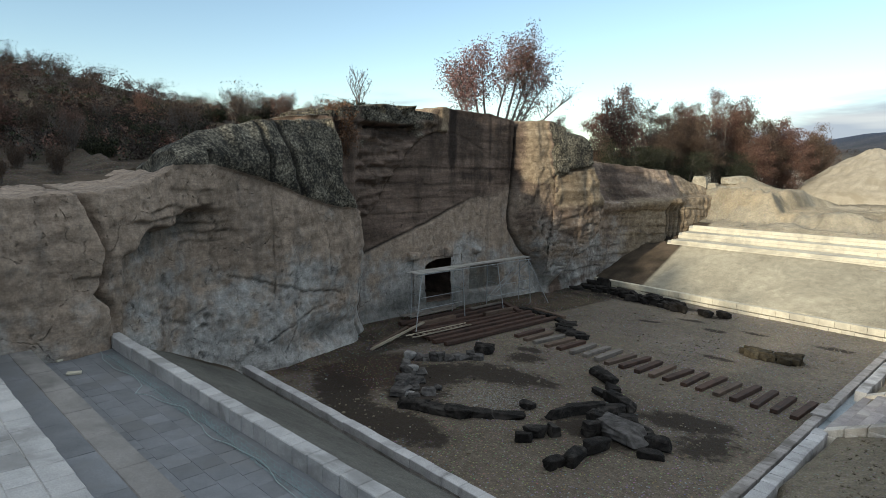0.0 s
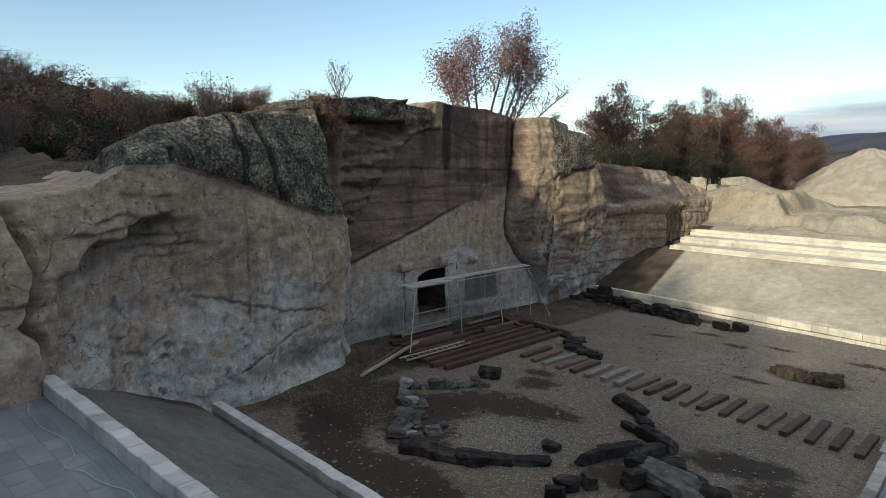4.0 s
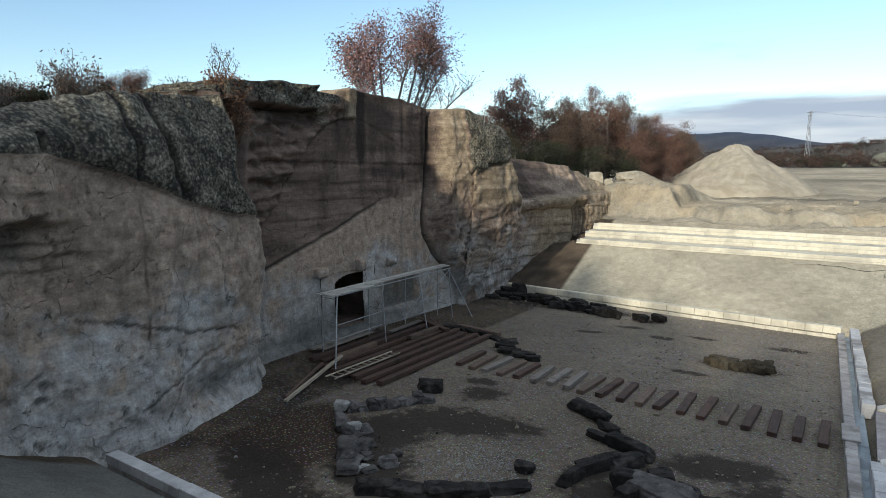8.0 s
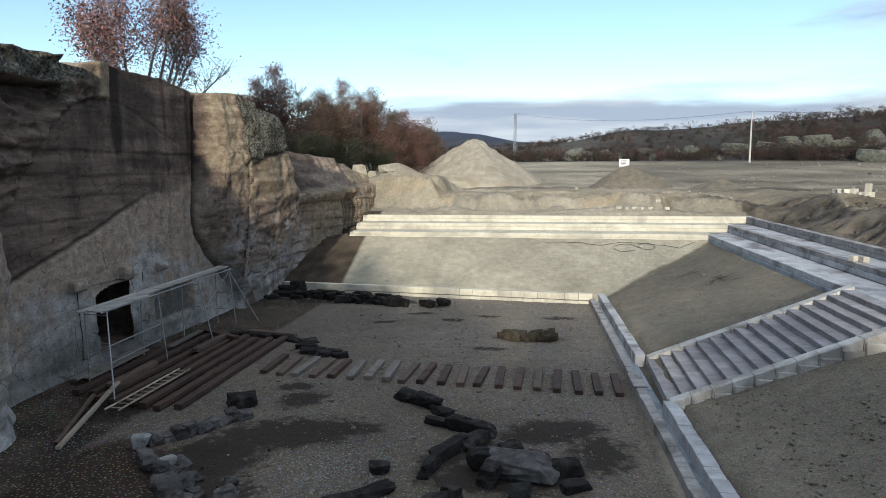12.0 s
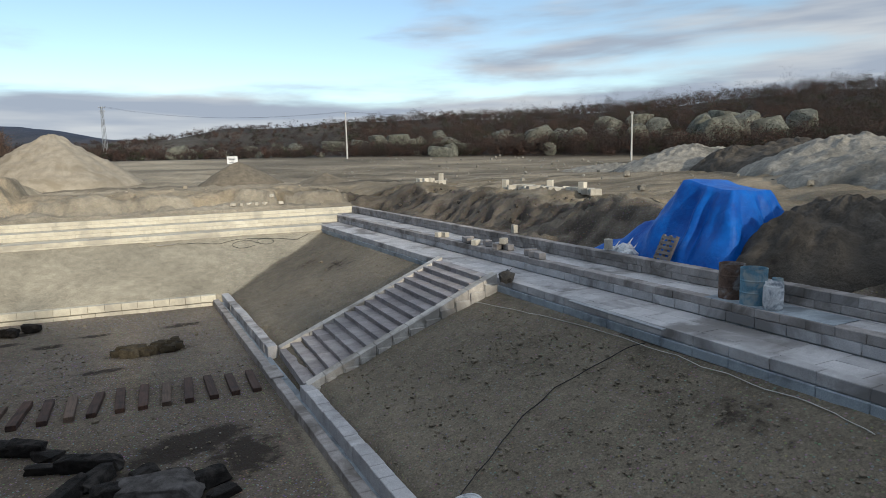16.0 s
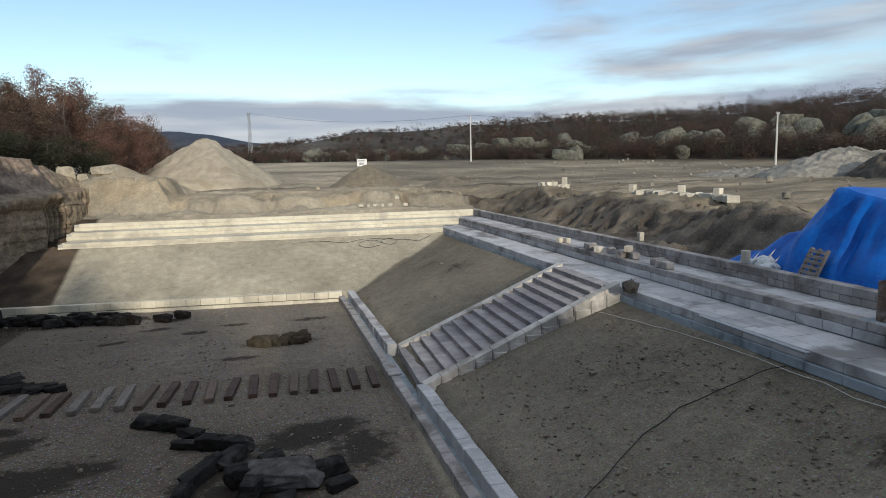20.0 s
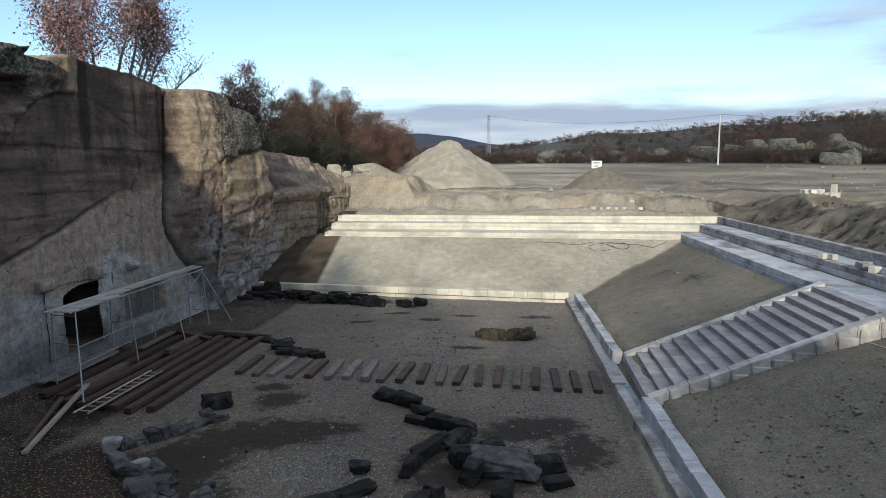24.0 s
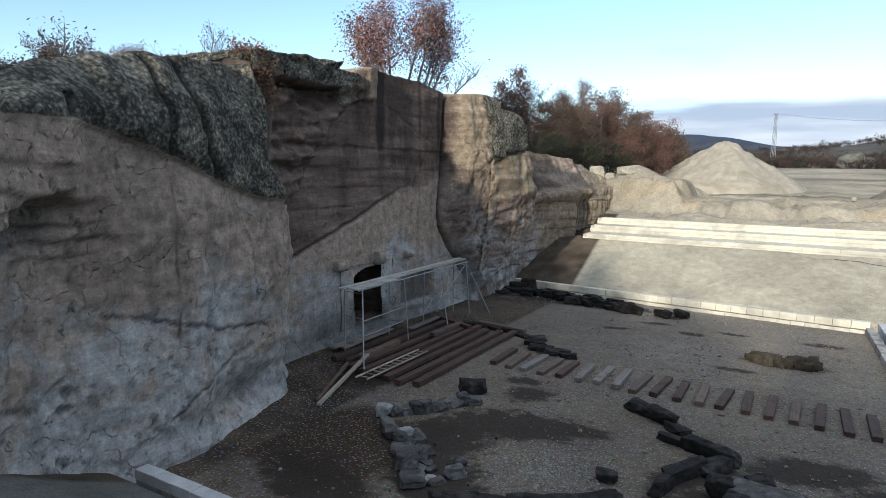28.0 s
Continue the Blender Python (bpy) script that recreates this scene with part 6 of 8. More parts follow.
def board(name, a, b, width, thick, mat, label, category="plank"):
    a, b = Vector(a), Vector(b)
    d = b - a
    ob = new(name, block_mesh(name, width, d.length, thick, 0.006, mat, int(abs(a.x * 10)), 0.004))
    ob.matrix_basis = Matrix.Translation((a + b) / 2) @ pose(0, 0, 0, math.degrees(math.asin(d.z / d.length)), 0, math.degrees(math.atan2(-d.x, d.y)))
    return tagged(ob, label, category)


board("plank", (-15.6, -20.6, 0.03), (-16.9, -16.4, 0.36), 0.13, 0.09, M_PLANK, "pale squared timber leaning on the sleepers")
board("plank", (-15.9, -20.3, 0.02), (-17.2, -17.2, 0.20), 0.12, 0.08, M_TANWOOD, "brown squared timber lying beside the sleepers")
board("plank", (-18.55, -16.5, 0.40), (-18.6, -12.6, 0.46), 0.3, 0.06, M_GREYWOOD, "weathered grey plank lying at the foot of the facade")
board("plank", (-18.25, -16.2, 0.36), (-18.3, -12.9, 0.42), 0.28, 0.06, M_GREYWOOD, "weathered grey plank lying at the foot of the facade")
board("plank", (-17.9, -12.0, 0.28), (-18.0, -9.4, 0.30), 0.26, 0.06, M_GREYWOOD, "weathered grey plank lying at the foot of the facade")

# carved corbels on the facade
for y, z, w, h in ((-15.35, 3.45, 0.62, 0.42), (-10.5, 3.45, 0.55, 0.38), (-12.75, 3.50, 0.45, 0.55)):
    bm = bmesh.new()
    bmesh.ops.create_cube(bm, size=1.0)
    bmesh.ops.subdivide_edges(bm, edges=bm.edges[:], cuts=4, use_grid_fill=True)
    for v in bm.verts:
        p = v.co
        k = 1 - 0.35 * max(0, -p.z - 0.1)
        bulge = 0.15 * math.cos(p.y * 3.1) * math.cos(p.z * 3.1)
        v.co = Vector((p.x * 0.5 * k + (bulge if p.x > 0 else 0), p.y * w, p.z * h))
        v.co += Vector((0.03, 0.02, 0.02)) * noise.noise(v.co * 6 + Vector((y, 0, 0)))
    ob = part("carved_corbel", bm, M_ROCK, CLIFF, "eroded pale carved corbel", True)
    for kk, val in (("pale", 1.0), ("lichen", 0.0), ("streak", 0.0), ("crack", 0.0), ("darkened", 0.0)):
        ob.data.attributes.new(kk, "FLOAT", "POINT").data.foreach_set("value", [val] * len(ob.data.vertices))
    ob.matrix_basis = pose(-19.12, y, z)

# ---- things on the terraces ----
M_RUST = surface("rusty_drum", (0.07, 0.045, 0.035), (0.17, 0.11, 0.08), 5.0, 0.7, 0.3, 40, stain=(0.26, 0.24, 0.23), stain_scale=2.2)
M_BLUEDRUM = surface("faded_blue_paint", (0.08, 0.16, 0.22), (0.15, 0.28, 0.36), 4.0, 0.55, 0.2, 40, stain=(0.30, 0.34, 0.34), stain_scale=2.5)
M_WHITEPL = surface("dirty_white_plastic", (0.42, 0.43, 0.44), (0.66, 0.67, 0.68), 5.0, 0.5, 0.15, 40, stain=(0.20, 0.22, 0.25), stain_scale=3.0)
M_INNER = surface("drum_inside", (0.03, 0.03, 0.03), (0.07, 0.065, 0.06), 5.0, 0.7)


def turned(bm, profile, sides=28):
    """A surface of revolution from (radius, z) pairs."""
    rings = [[bm.verts.new((r * math.cos(2 * math.pi * i / sides), r * math.sin(2 * math.pi * i / sides), z)) for i in range(sides)] for r, z in profile]
    for a, b in zip(rings, rings[1:]):
        for i in range(sides):
            bm.faces.new((a[i], a[(i + 1) % sides], b[(i + 1) % sides], b[i]))
    bm.faces.new(rings[0][::-1])
    bm.faces.new(rings[-1])


def drum(name, x, y, z, rad, h, mat, label, ribs=True, waist=False):
    ob = empty(name, (x, y, z), RND.uniform(0, 90))
    if waist:
        prof = [(rad * 0.82, 0), (rad * 0.95, 0.05), (rad, h * 0.3), (rad, h * 0.7), (rad * 0.93, h * 0.86), (rad * 0.84, h * 0.90), (rad * 0.80, h * 0.99), (rad * 0.77, h), (rad * 0.74, h - 0.02), (rad * 0.7, h - 0.07)]
    else:
        prof = [(rad, 0), (rad, 0.02)]
        for zc in (h * 0.34, h * 0.67):
            prof += [(rad, zc - 0.03), (rad * 1.03, zc), (rad, zc + 0.03)]
        prof += [(rad, h - 0.02), (rad * 1.02, h - 0.01), (rad * 1.02, h), (rad * 0.97, h), (rad * 0.95, h - 0.03), (rad * 0.95, h - 0.12)]
    bm = bmesh.new()
    turned(bm, prof)
    part("body", bm, mat, ob, smooth=False)
    bm = bmesh.new()
    bmesh.ops.create_circle(bm, cap_ends=True, segments=24, radius=rad * (0.68 if waist else 0.93))
    o2 = part("contents" if not waist else "lid", bm, M_INNER if not waist else M_WHITEPL, ob, "dark contents" if not waist else "")
    o2.location = (0, 0, h - (0.10 if not waist else 0.055))
    return tagged(ob, label, "barrel")


drum("steel_drum", 10.12, -23.72, L2, 0.30, 0.88, M_RUST, "rusty open steel drum on the terrace")
drum("steel_drum", 10.0, -24.45, L2, 0.30, 0.88, M_BLUEDRUM, "faded blue open steel drum on the terrace")
drum("plastic_barrel", 9.90, -25.05, L2 + 0.006, 0.22, 0.64, M_WHITEPL, "paint-splashed white plastic barrel on the terrace", waist=True)
drum("plastic_canister", 10.5, -24.7, L2, 0.15, 0.62, M_BLUEDRUM, "pale blue plastic canister behind the drums", waist=True)
board("sheet", (10.12, -23.3, L2 - 0.004), (10.16, -26.6, L2 - 0.004), 0.92, 0.012, M_SCREED, "worn grey board laid under the drums", "board")
board("plank", (7.75, -20.3, L1), (7.72, -23.9, L1), 0.14, 0.05, M_STEEL, "grey timber lying along the kerb")

M_TANBLOCK = surface("tan_cut_stone", (0.36, 0.33, 0.275), (0.50, 0.465, 0.395), 3.0, 0.85, 0.3, 50, random_tone=0.12)
LOOSE = [block_mesh("loose_block", 0.5, 0.28, 0.24, 0.02, M_BLOCK, 3, 0.006), block_mesh("loose_block", 0.4, 0.25, 0.24, 0.02, M_TANBLOCK, 4, 0.008)]


def loose(x, y, z, rz, pale=False, label="", group="loose blocks on the terrace", s=1.0, stand=False):
    ob = new("loose_block", LOOSE[1 if pale else 0])
    ob.matrix_basis = pose(x, y, z, 0, 90 if stand else 0, rz) @ Matrix.Diagonal((s, s, s, 1))
    if stand:
        ob.matrix_basis = pose(x, y, z + 0.25 * s, 0, 90, rz) @ Matrix.Diagonal((s, s, s, 1))
    return tagged(ob, label or ("pale cut stone block lying on the terrace" if pale else "grey cut stone block lying on the terrace"), "stone block", group)


for x, y, z, rz, pale in ((9.55, -7.6, L2, 20, True), (9.75, -7.8, L2, 100, True), (9.85, -10.0, L2, 5, False), (9.65, -10.4, L2, 80, False), (9.6, -11.2, L2, 30, True), (9.9, -11.7, L2, 75, False),
                          (9.75, -12.9, L2, 15, False), (9.95, -13.3, L2, 85, False), (9.85, -13.1, L2 + 0.24, 40, True), (9.9, -12.6, L2, 60, False), (9.8, -15.4, L2, 30, False), (9.75, -15.8, L2, 80, False), (9.95, -14.9, L2, 20, False)):
    loose(x, y, z, rz, pale)
loose(X3 + 0.18, -12.0, L3, 0, True, "pale cut stone block standing on the back wall", s=0.9, stand=True)
loose(X3 + 0.18, -18.0, L3, 0, True, "pale cut stone block standing on the back wall", s=0.9, stand=True)
for k in range(26):
    lx, ly = 17.3 + RND.uniform(-1.0, 0.8), 11.2 + RND.uniform(-1.6, 1.6)
    loose(lx, ly, float(ground_z(lx, ly)) + 0.20 + (0.24 if k > 14 else 0), RND.uniform(0, 180), True, "pale stone block in a heap on the bank", "heap of pale blocks", 1.45, k % 7 == 0)
for k in range(22):
    ly = -1.0 - k * 0.42 + RND.uniform(-0.15, 0.15)
    lx = 17.4 + RND.uniform(-0.45, 0.45)
    loose(lx, ly, float(ground_z(lx, ly)) + 0.15, RND.uniform(-30, 60), True, "pale stone block in a row on the bank", "row of pale blocks", 1.45, k % 9 == 0)
for k in range(7):
    lx = 2.5 + k * 0.55
    loose(lx, 12.0 + RND.uniform(-0.2, 0.2), float(ground_z(lx, 12.0)) + 0.03, RND.uniform(0, 90), True, "pale stone block lying behind the benches", "blocks behind the benches", 0.9)


def rag(x, y, z, mat, label, s=0.5, name="plastic_bag", category="bag"):
    me = lumpy(name, (s, s * 0.7, s * 0.55), 31, mat, 3)
    for v in me.vertices:
        v.co += Vector((0, 0, 1)) * 0.10 * noise.noise(v.co * 7)
    ob = new(name, me)
    ob.matrix_basis = pose(x, y, z - 0.02, 0, 0, 30)
    return tagged(ob, label, category)


rag(7.78, -16.75, L1, M_INNER, "black plastic bag dropped on the kerb", 0.36)


# blue tarpaulin over a stack
def tarp():
    m, n, l, p = nodes_of("blue_tarpaulin")
    pos = world_pos(n)
    a = noise_node(n, l, 2.0, 6, 0.6, pos)
    col = ramp_node(n, l, a, [(0.3, (0.001, 0.056, 0.30)), (0.7, (0.003, 0.125, 0.50))])
    s = step_node(n, l, noise_node(n, l, 3.0, 6, 0.7, pos), 0.60, 0.78)
    col = mix_node(n, l, math_node(n, l, "MULTIPLY", s, 0.20), col, (0.20, 0.36, 0.62))
    l.new(col, p.inputs["Base Color"])
    p.inputs["Roughness"].default_value = 0.5
    p.inputs["Specular IOR Level"].default_value = 0.22
    w = noise_node(n, l, 5.0, 5, 0.6, pos, 0.8)
    bump_node(n, l, p, w, 0.5, 0.06)
    nx, ny = 76, 124
    x0, x1, y0, y1 = 11.2, 16.4, -23.6, -15.0
    verts, faces, up = [], [], []
    for j in range(ny + 1):
        for i in range(nx + 1):
            x, y = x0 + (x1 - x0) * i / nx, y0 + (y1 - y0) * j / ny
            # a stack with a flat top, the sheet hanging off its sides
            dx = max(13.25 - x, 0.0, x - 15.0)
            dy = max(-21.05 - y, 0.0, y + 19.1)
            ang = math.atan2(y + 20.4, x - 14.1)
            d = math.hypot(dx / 1.15, dy / (0.95 if y < -20 else 1.5))
            top = 6.42 + 0.13 * (y + 19.1) + 0.10 * math.exp(-((y + 19.3) / 0.4) ** 2) - 0.05 * (x - 13.2) + 0.05 * noise.noise(Vector((x * 1.4, y * 1.4, 5)))
            f = max(0.0, 1 - d / 1.30) ** 1.25
            fold = math.sin(ang * 9 + 4.5 * noise.noise(Vector((x * 0.8, y * 0.8, 1)))) + 1.3 * noise.noise(Vector((x * 1.7, y * 1.7, 7)))
            fine = math.sin(ang * 23 + 6 * noise.noise(Vector((x * 1.1, y * 1.1, 3))))
            z = 3.62 + (top - 3.62) * f + (0.30 * fold + 0.07 * fine) * f * (1 - f)
            # the tail that trails off to the north
            s = min(1.0, max(0.0, (y + 19.3) / 4.25))
            perp = (x - (13.35 - 0.9 * s)) / (1.15 - 0.35 * s)
            tz = 3.62 + 2.3 * (1 - s) ** 1.15 * max(0.0, 1 - abs(perp)) ** 0.7 + 0.10 * math.sin(y * 5 + x * 3) * (1 - abs(perp)) if abs(perp) < 1 and y > -19.3 and s < 1 else 0
            z = max(z, tz)
            g = float(ground_z(x, y)) + 0.03
            up.append(z > g)
            verts.append((x + 0.10 * fold * f * (1 - f) * 4 * math.cos(ang), y + 0.10 * fold * f * (1 - f) * 4 * math.sin(ang), max(z, g)))
    for j in range(ny):
        for i in range(nx):
            q = j * (nx + 1) + i
            if up[q] or up[q + 1] or up[q + nx + 1] or up[q + nx + 2]:
                faces.append((q, q + 1, q + nx + 2, q + nx + 1))
    me = as_mesh("tarpaulin", verts, faces, m, True)
    ob = new("tarpaulin", me)
    return tagged(ob, "bright blue tarpaulin draped over a stack of material", "tarpaulin")


tarp()


def pallet():
    pl = tagged(empty("pallet", (11.55, -19.55, 3.62), 0), "weathered wooden pallet leaning against the tarpaulin", "pallet")
    pl.matrix_basis = pose(11.62, -19.6, 3.66, 0, 24, -12)
    for k in range(7):
        o = new("slat", block_mesh("slat", 0.02, 0.8, 0.10, 0.004, M_GREYWOOD, k))
        o.parent = pl
        o.matrix_basis = pose(0, 0, 0.05 + k * 0.165)
    for yy in (-0.36, 0, 0.36):
        o = new("bearer", block_mesh("bearer", 0.08, 0.09, 1.2, 0.004, M_GREYWOOD, 9))
        o.parent = pl
        o.matrix_basis = pose(0.052, yy, 0)


pallet()
for k, (x, y) in enumerate(((11.5, -17.6), (11.6, -18.1), (11.45, -18.5), (11.8, -17.9))):
    rag(x, y, 3.75 + 0.1 * (k % 2), M_WHITEPL, "crumpled white sack beside the tarpaulin", 0.46, "sack", "sack")
for k in range(3):
    board("beam", (12.5 + 0.7 * k, -26.9 + 0.3 * k, 3.62), (12.2 + 0.9 * k, -31.0, 3.62), 0.14, 0.14, M_PALE, "pale concrete beam lying behind the wall", "beam")


# cables, ropes and hoses
def cable(name, pts, rad, mat, label, category="cable", lift=0.0, settle=True):
    pts = [Vector(p) for p in pts]
    fine = []
    for k in range(len(pts) - 1):
        a, b = pts[k], pts[k + 1]
        for s in range(5):
            p = a.lerp(b, s / 5)
            p += Vector((noise.noise(p * 1.3), noise.noise(p * 1.3 + Vector((5, 0, 0))), 0)) * 0.10
            fine.append(p)
    fine.append(pts[-1])
    if settle:
        for p in fine:
            p.z = float(ground_z(p.x, p.y)) + rad + 0.05
    bm = bmesh.new()
    tube(bm, fine, rad, 5)
    return tagged(part(name, bm, mat, None), label, category)


M_ROPE = surface("pale_rope", (0.36, 0.35, 0.32), (0.52, 0.50, 0.46), 9, 0.8)
M_BLACKC = surface("black_rubber", (0.015, 0.015, 0.016), (0.035, 0.035, 0.037), 9, 0.5)
M_YELLOW = surface("yellow_hose", (0.36, 0.36, 0.03), (0.52, 0.52, 0.06), 6, 0.45)
M_MESHG = surface("green_cable", (0.20, 0.26, 0.26), (0.32, 0.38, 0.38), 6, 0.6)
cable("rope", [(6.8, -15.2, 0), (7.25, -17.9, 0), (7.55, -20.0, 0), (7.72, -22.0, 0), (7.76, -24.3, 0), (7.76, -26.0, 0), (7.78, -27.4, 0), (7.8, -27.9, 0), (7.62, -28.7, 0)], 0.010, M_ROPE, "pale rope lying along the top of the earth bank", "rope")
cable("cable", [(7.85, -23.2, 0), (7.6, -23.05, 0), (6.56, -22.85, 0), (5.5, -22.75, 0), (4.4, -23.0, 0), (3.2, -23.6, 0), (2.0, -24.2, 0)], 0.013, M_BLACKC, "black cable crossing the earth bank")
cable("cable", [(-1.6, 6.5, 0), (-0.4, 6.4, 0), (0.8, 6.1, 0), (2.0, 6.5, 0), (3.2, 6.4, 0), (4.6, 6.2, 0), (5.6, 5.8, 0), (6.5, 6.6, 0)], 0.014, M_BLACKC, "black cable lying below the benches")
loop = [(2.3 + 0.75 * math.cos(a), 5.8 + 0.5 * math.sin(a), 0) for a in np.linspace(0, 5.6, 9)]
cable("cable", loop, 0.014, M_BLACKC, "loop of black cable on the sandy bank")
loop = [(3.6 + 0.55 * math.cos(a), 6.0 + 0.4 * math.sin(a), 0) for a in np.linspace(1, 6.9, 9)]
cable("cable", loop, 0.014, M_BLACKC, "loop of black cable on the sandy bank")
board("batten", (-3.2, 6.6, 2.68), (-2.0, 6.65, 2.70), 0.06, 0.04, M_PLANK, "pale batten lying below the benches")
cable("hose", [(14.1, -25.1, 4.62), (14.0, -25.7, 4.72), (13.95, -26.6, 4.78), (13.9, -27.6, 4.74), (13.8, -28.6, 4.5)], 0.05, M_YELLOW, "thick yellow hose lying over the soil heap", "hose", settle=False)
wal = lambda x, y: Vector((x, y, 2.87))
cable("cable", [wal(x, -32.30 + 0.043 * (x + 12.2) - 0.10 * math.sin(x * 2.1) - (0.28 if abs(x + 8.6) < 0.3 else 0)) for x in np.arange(-12.6, 1.0, 0.45)], 0.008, M_MESHG, "green-white cable trailing along the parapet", settle=False)
for x, y, rz in ((-12.5, -33.3, 20), (-11.0, -33.2, 70)):
    ob = new("stone_offcut", block_mesh("stone_offcut", 0.34, 0.16, 0.06, 0.01, M_PALE, 8, 0.005))
    ob.matrix_basis = pose(x, y, 2.845, 0, 0, rz)
    tagged(ob, "thin pale stone offcut lying on the damp paving", "stone offcut")
bm = bmesh.new()
turned(bm, [(0.40, 0), (0.40, 0.10), (0.36, 0.12), (0.34, 0.105), (0.08, 0.105), (0.07, 0.12), (0.02, 0.12)], 28)
ob = part("manhole_cover", bm, M_WHITEPL)
ob.matrix_basis = pose(2.15, -24.5, float(ground_z(2.15, -24.5)) - 0.02, 0, -20, 0)
tagged(ob, "round pale plastic lid set in the earth bank", "manhole cover")


# ---- posts, sign and far things ----
M_CONC = surface("concrete_pole", (0.36, 0.35, 0.33), (0.50, 0.49, 0.47), 3.0, 0.85)
M_SIGN = surface("sign_panel", (0.55, 0.56, 0.57), (0.66, 0.66, 0.66), 3.0, 0.5)
M_BARS = surface("sign_print", (0.10, 0.10, 0.11), (0.16, 0.16, 0.17), 3.0, 0.6)


def power_pole(x, y, h, steel=False):
    z = float(ground_z(x, y)) - 0.3
    ob = tagged(empty("power_pole", (x, y, z), 30), "lattice steel power pole among bushes" if steel else "grey concrete power pole with insulators", "power pole")
    bm = bmesh.new()
    if steel:
        for sx, sy in ((-1, -1), (1, -1), (1, 1), (-1, 1)):
            tube(bm, [(sx * 0.55, sy * 0.55, 0), (sx * 0.22, sy * 0.22, h)], 0.07, 4)
        for k in range(9):
            za, zb = h * k / 9, h * (k + 1) / 9
            wa, wb = 0.55 - 0.33 * k / 9, 0.55 - 0.33 * (k + 1) / 9
            tube(bm, [(-wa, -wa, za), (wb, -wb, zb)], 0.04, 4)
            tube(bm, [(wa, wa, za), (-wb, wb, zb)], 0.04, 4)
    else:
        tube(bm, [(0, 0, 0), (0, 0, h)], [0.19, 0.11], 10)
    part("mast", bm, M_STEEL if steel else M_CONC, ob)
    for zz in (h - 0.3, h - 1.3) if steel else (h - 0.25,):
        bm = bmesh.new()
        tube(bm, [(-0.95, 0, zz), (0.95, 0, zz)], 0.06, 6)
        part("crossarm", bm, M_STEEL, ob)
        for xx in (-0.85, 0, 0.85):
            bm = bmesh.new()
            tube(bm, [(xx, 0, zz + 0.05), (xx, 0, zz + 0.18), (xx, 0, zz + 0.30)], [0.04, 0.075, 0.03], 7)
            part("insulator", bm, M_WHITEPL, ob)
    return Vector((x, y, z + h))


tops = [power_pole(36.8, 98, 10.2), power_pole(79, 56.5, 9.2), power_pole(-13.5, 180, 16, True), power_pole(118, 8, 9.5)]


def wire(a, b, sag):
    pts = []
    for k in range(15):
        t = k / 14
        p = a.lerp(b, t)
        p.z -= sag * 4 * t * (1 - t)
        pts.append(p)
    bm = bmesh.new()
    tube(bm, pts, 0.011, 4)
    return tagged(part("power_line", bm, M_BLACKC), "thin black overhead power line between poles", "power line", "power lines")


for dz, dx in ((0.1, -0.8), (0.1, 0.0), (0.1, 0.8)):
    o = Vector((dx, 0, dz))
    wire(tops[0] + o, tops[1] + o, 1.0)
    wire(tops[2] + o, tops[0] + o, 2.2)
    wire(tops[1] + o, tops[3] + o, 1.0)
sg = tagged(empty("sign_board", (8.6, 62.0, float(ground_z(8.6, 62.0)) - 0.1), 0), "white information board on two posts at the plateau's edge", "sign board")
bm = bmesh.new()
bmesh.ops.create_cube(bm, size=1.0)
for v in bm.verts:
    v.co = Vector((v.co.x * 1.5, v.co.y * 0.06, 1.55 + v.co.z * 1.1))
part("panel", bm, M_SIGN, sg)
for sx in (-0.65, 0.65):
    pipe("post", (sx, 0.06, 0), (sx, 0.06, 1.8), 0.04, sg)
for k in range(4):
    bm = bmesh.new()
    bmesh.ops.create_cube(bm, size=1.0)
    for v in bm.verts:
        v.co = Vector((-0.1 + v.co.x * (1.0 - 0.12 * k), -0.036 + v.co.y * 0.006, 1.85 - 0.2 * k + v.co.z * 0.09))
    part("printed_bar", bm, M_BARS, sg)


# crumpled green-blue net along the foot of the south parapet
def net():
    rng = np.random.default_rng(3)
    m = surface("teal_net", (0.13, 0.22, 0.23), (0.22, 0.33, 0.34), 8, 0.7)
    bm = bmesh.new()
    nu, nv = 150, 6

    def at(i, j):
        x = -12.2 + 13.5 * i / nu
        y = -31.98 + 0.043 * (x + 12.2) - 0.04 - (0.26 + 0.12 * noise.noise(Vector((x * 0.6, 0, 2)))) * j / nv + 0.05 * noise.noise(Vector((x * 2, j * 0.5, 5)))
        return Vector((x, y, 2.865 + 0.05 * max(0.0, noise.noise(Vector((x * 3, j * 0.9, 1)))) + (0.05 if j == 0 else 0)))

    for i in range(nu):
        for j in range(nv + 1):
            for a, b in (((i, j), (i + 1, j + (1 if (i + j) % 2 and j < nv else 0))), ((i, j), (i + 1, j - (1 if (i + j) % 2 == 0 and j else 0)))):
                p, q = at(*a), at(*b)
                d = (q - p).cross(Vector((0, 0, 1))).normalized() * 0.0022
                vs = [bm.verts.new(c) for c in (p - d, p + d + Vector((0, 0, 0.003)), q + d, q - d + Vector((0, 0, 0.003)))]
                bm.faces.new(vs)
    me = bpy.data.meshes.new("net")
    bm.to_mesh(me)
    bm.free()
    me.materials.append(m)
    return tagged(new("net", me), "crumpled blue-green plastic net along the parapet", "net")


net()
M_PALEROCK = surface("pale_weathered_rock", (0.20, 0.178, 0.14), (0.40, 0.36, 0.285), 2.0, 0.9, 0.7, 10, 0.08)
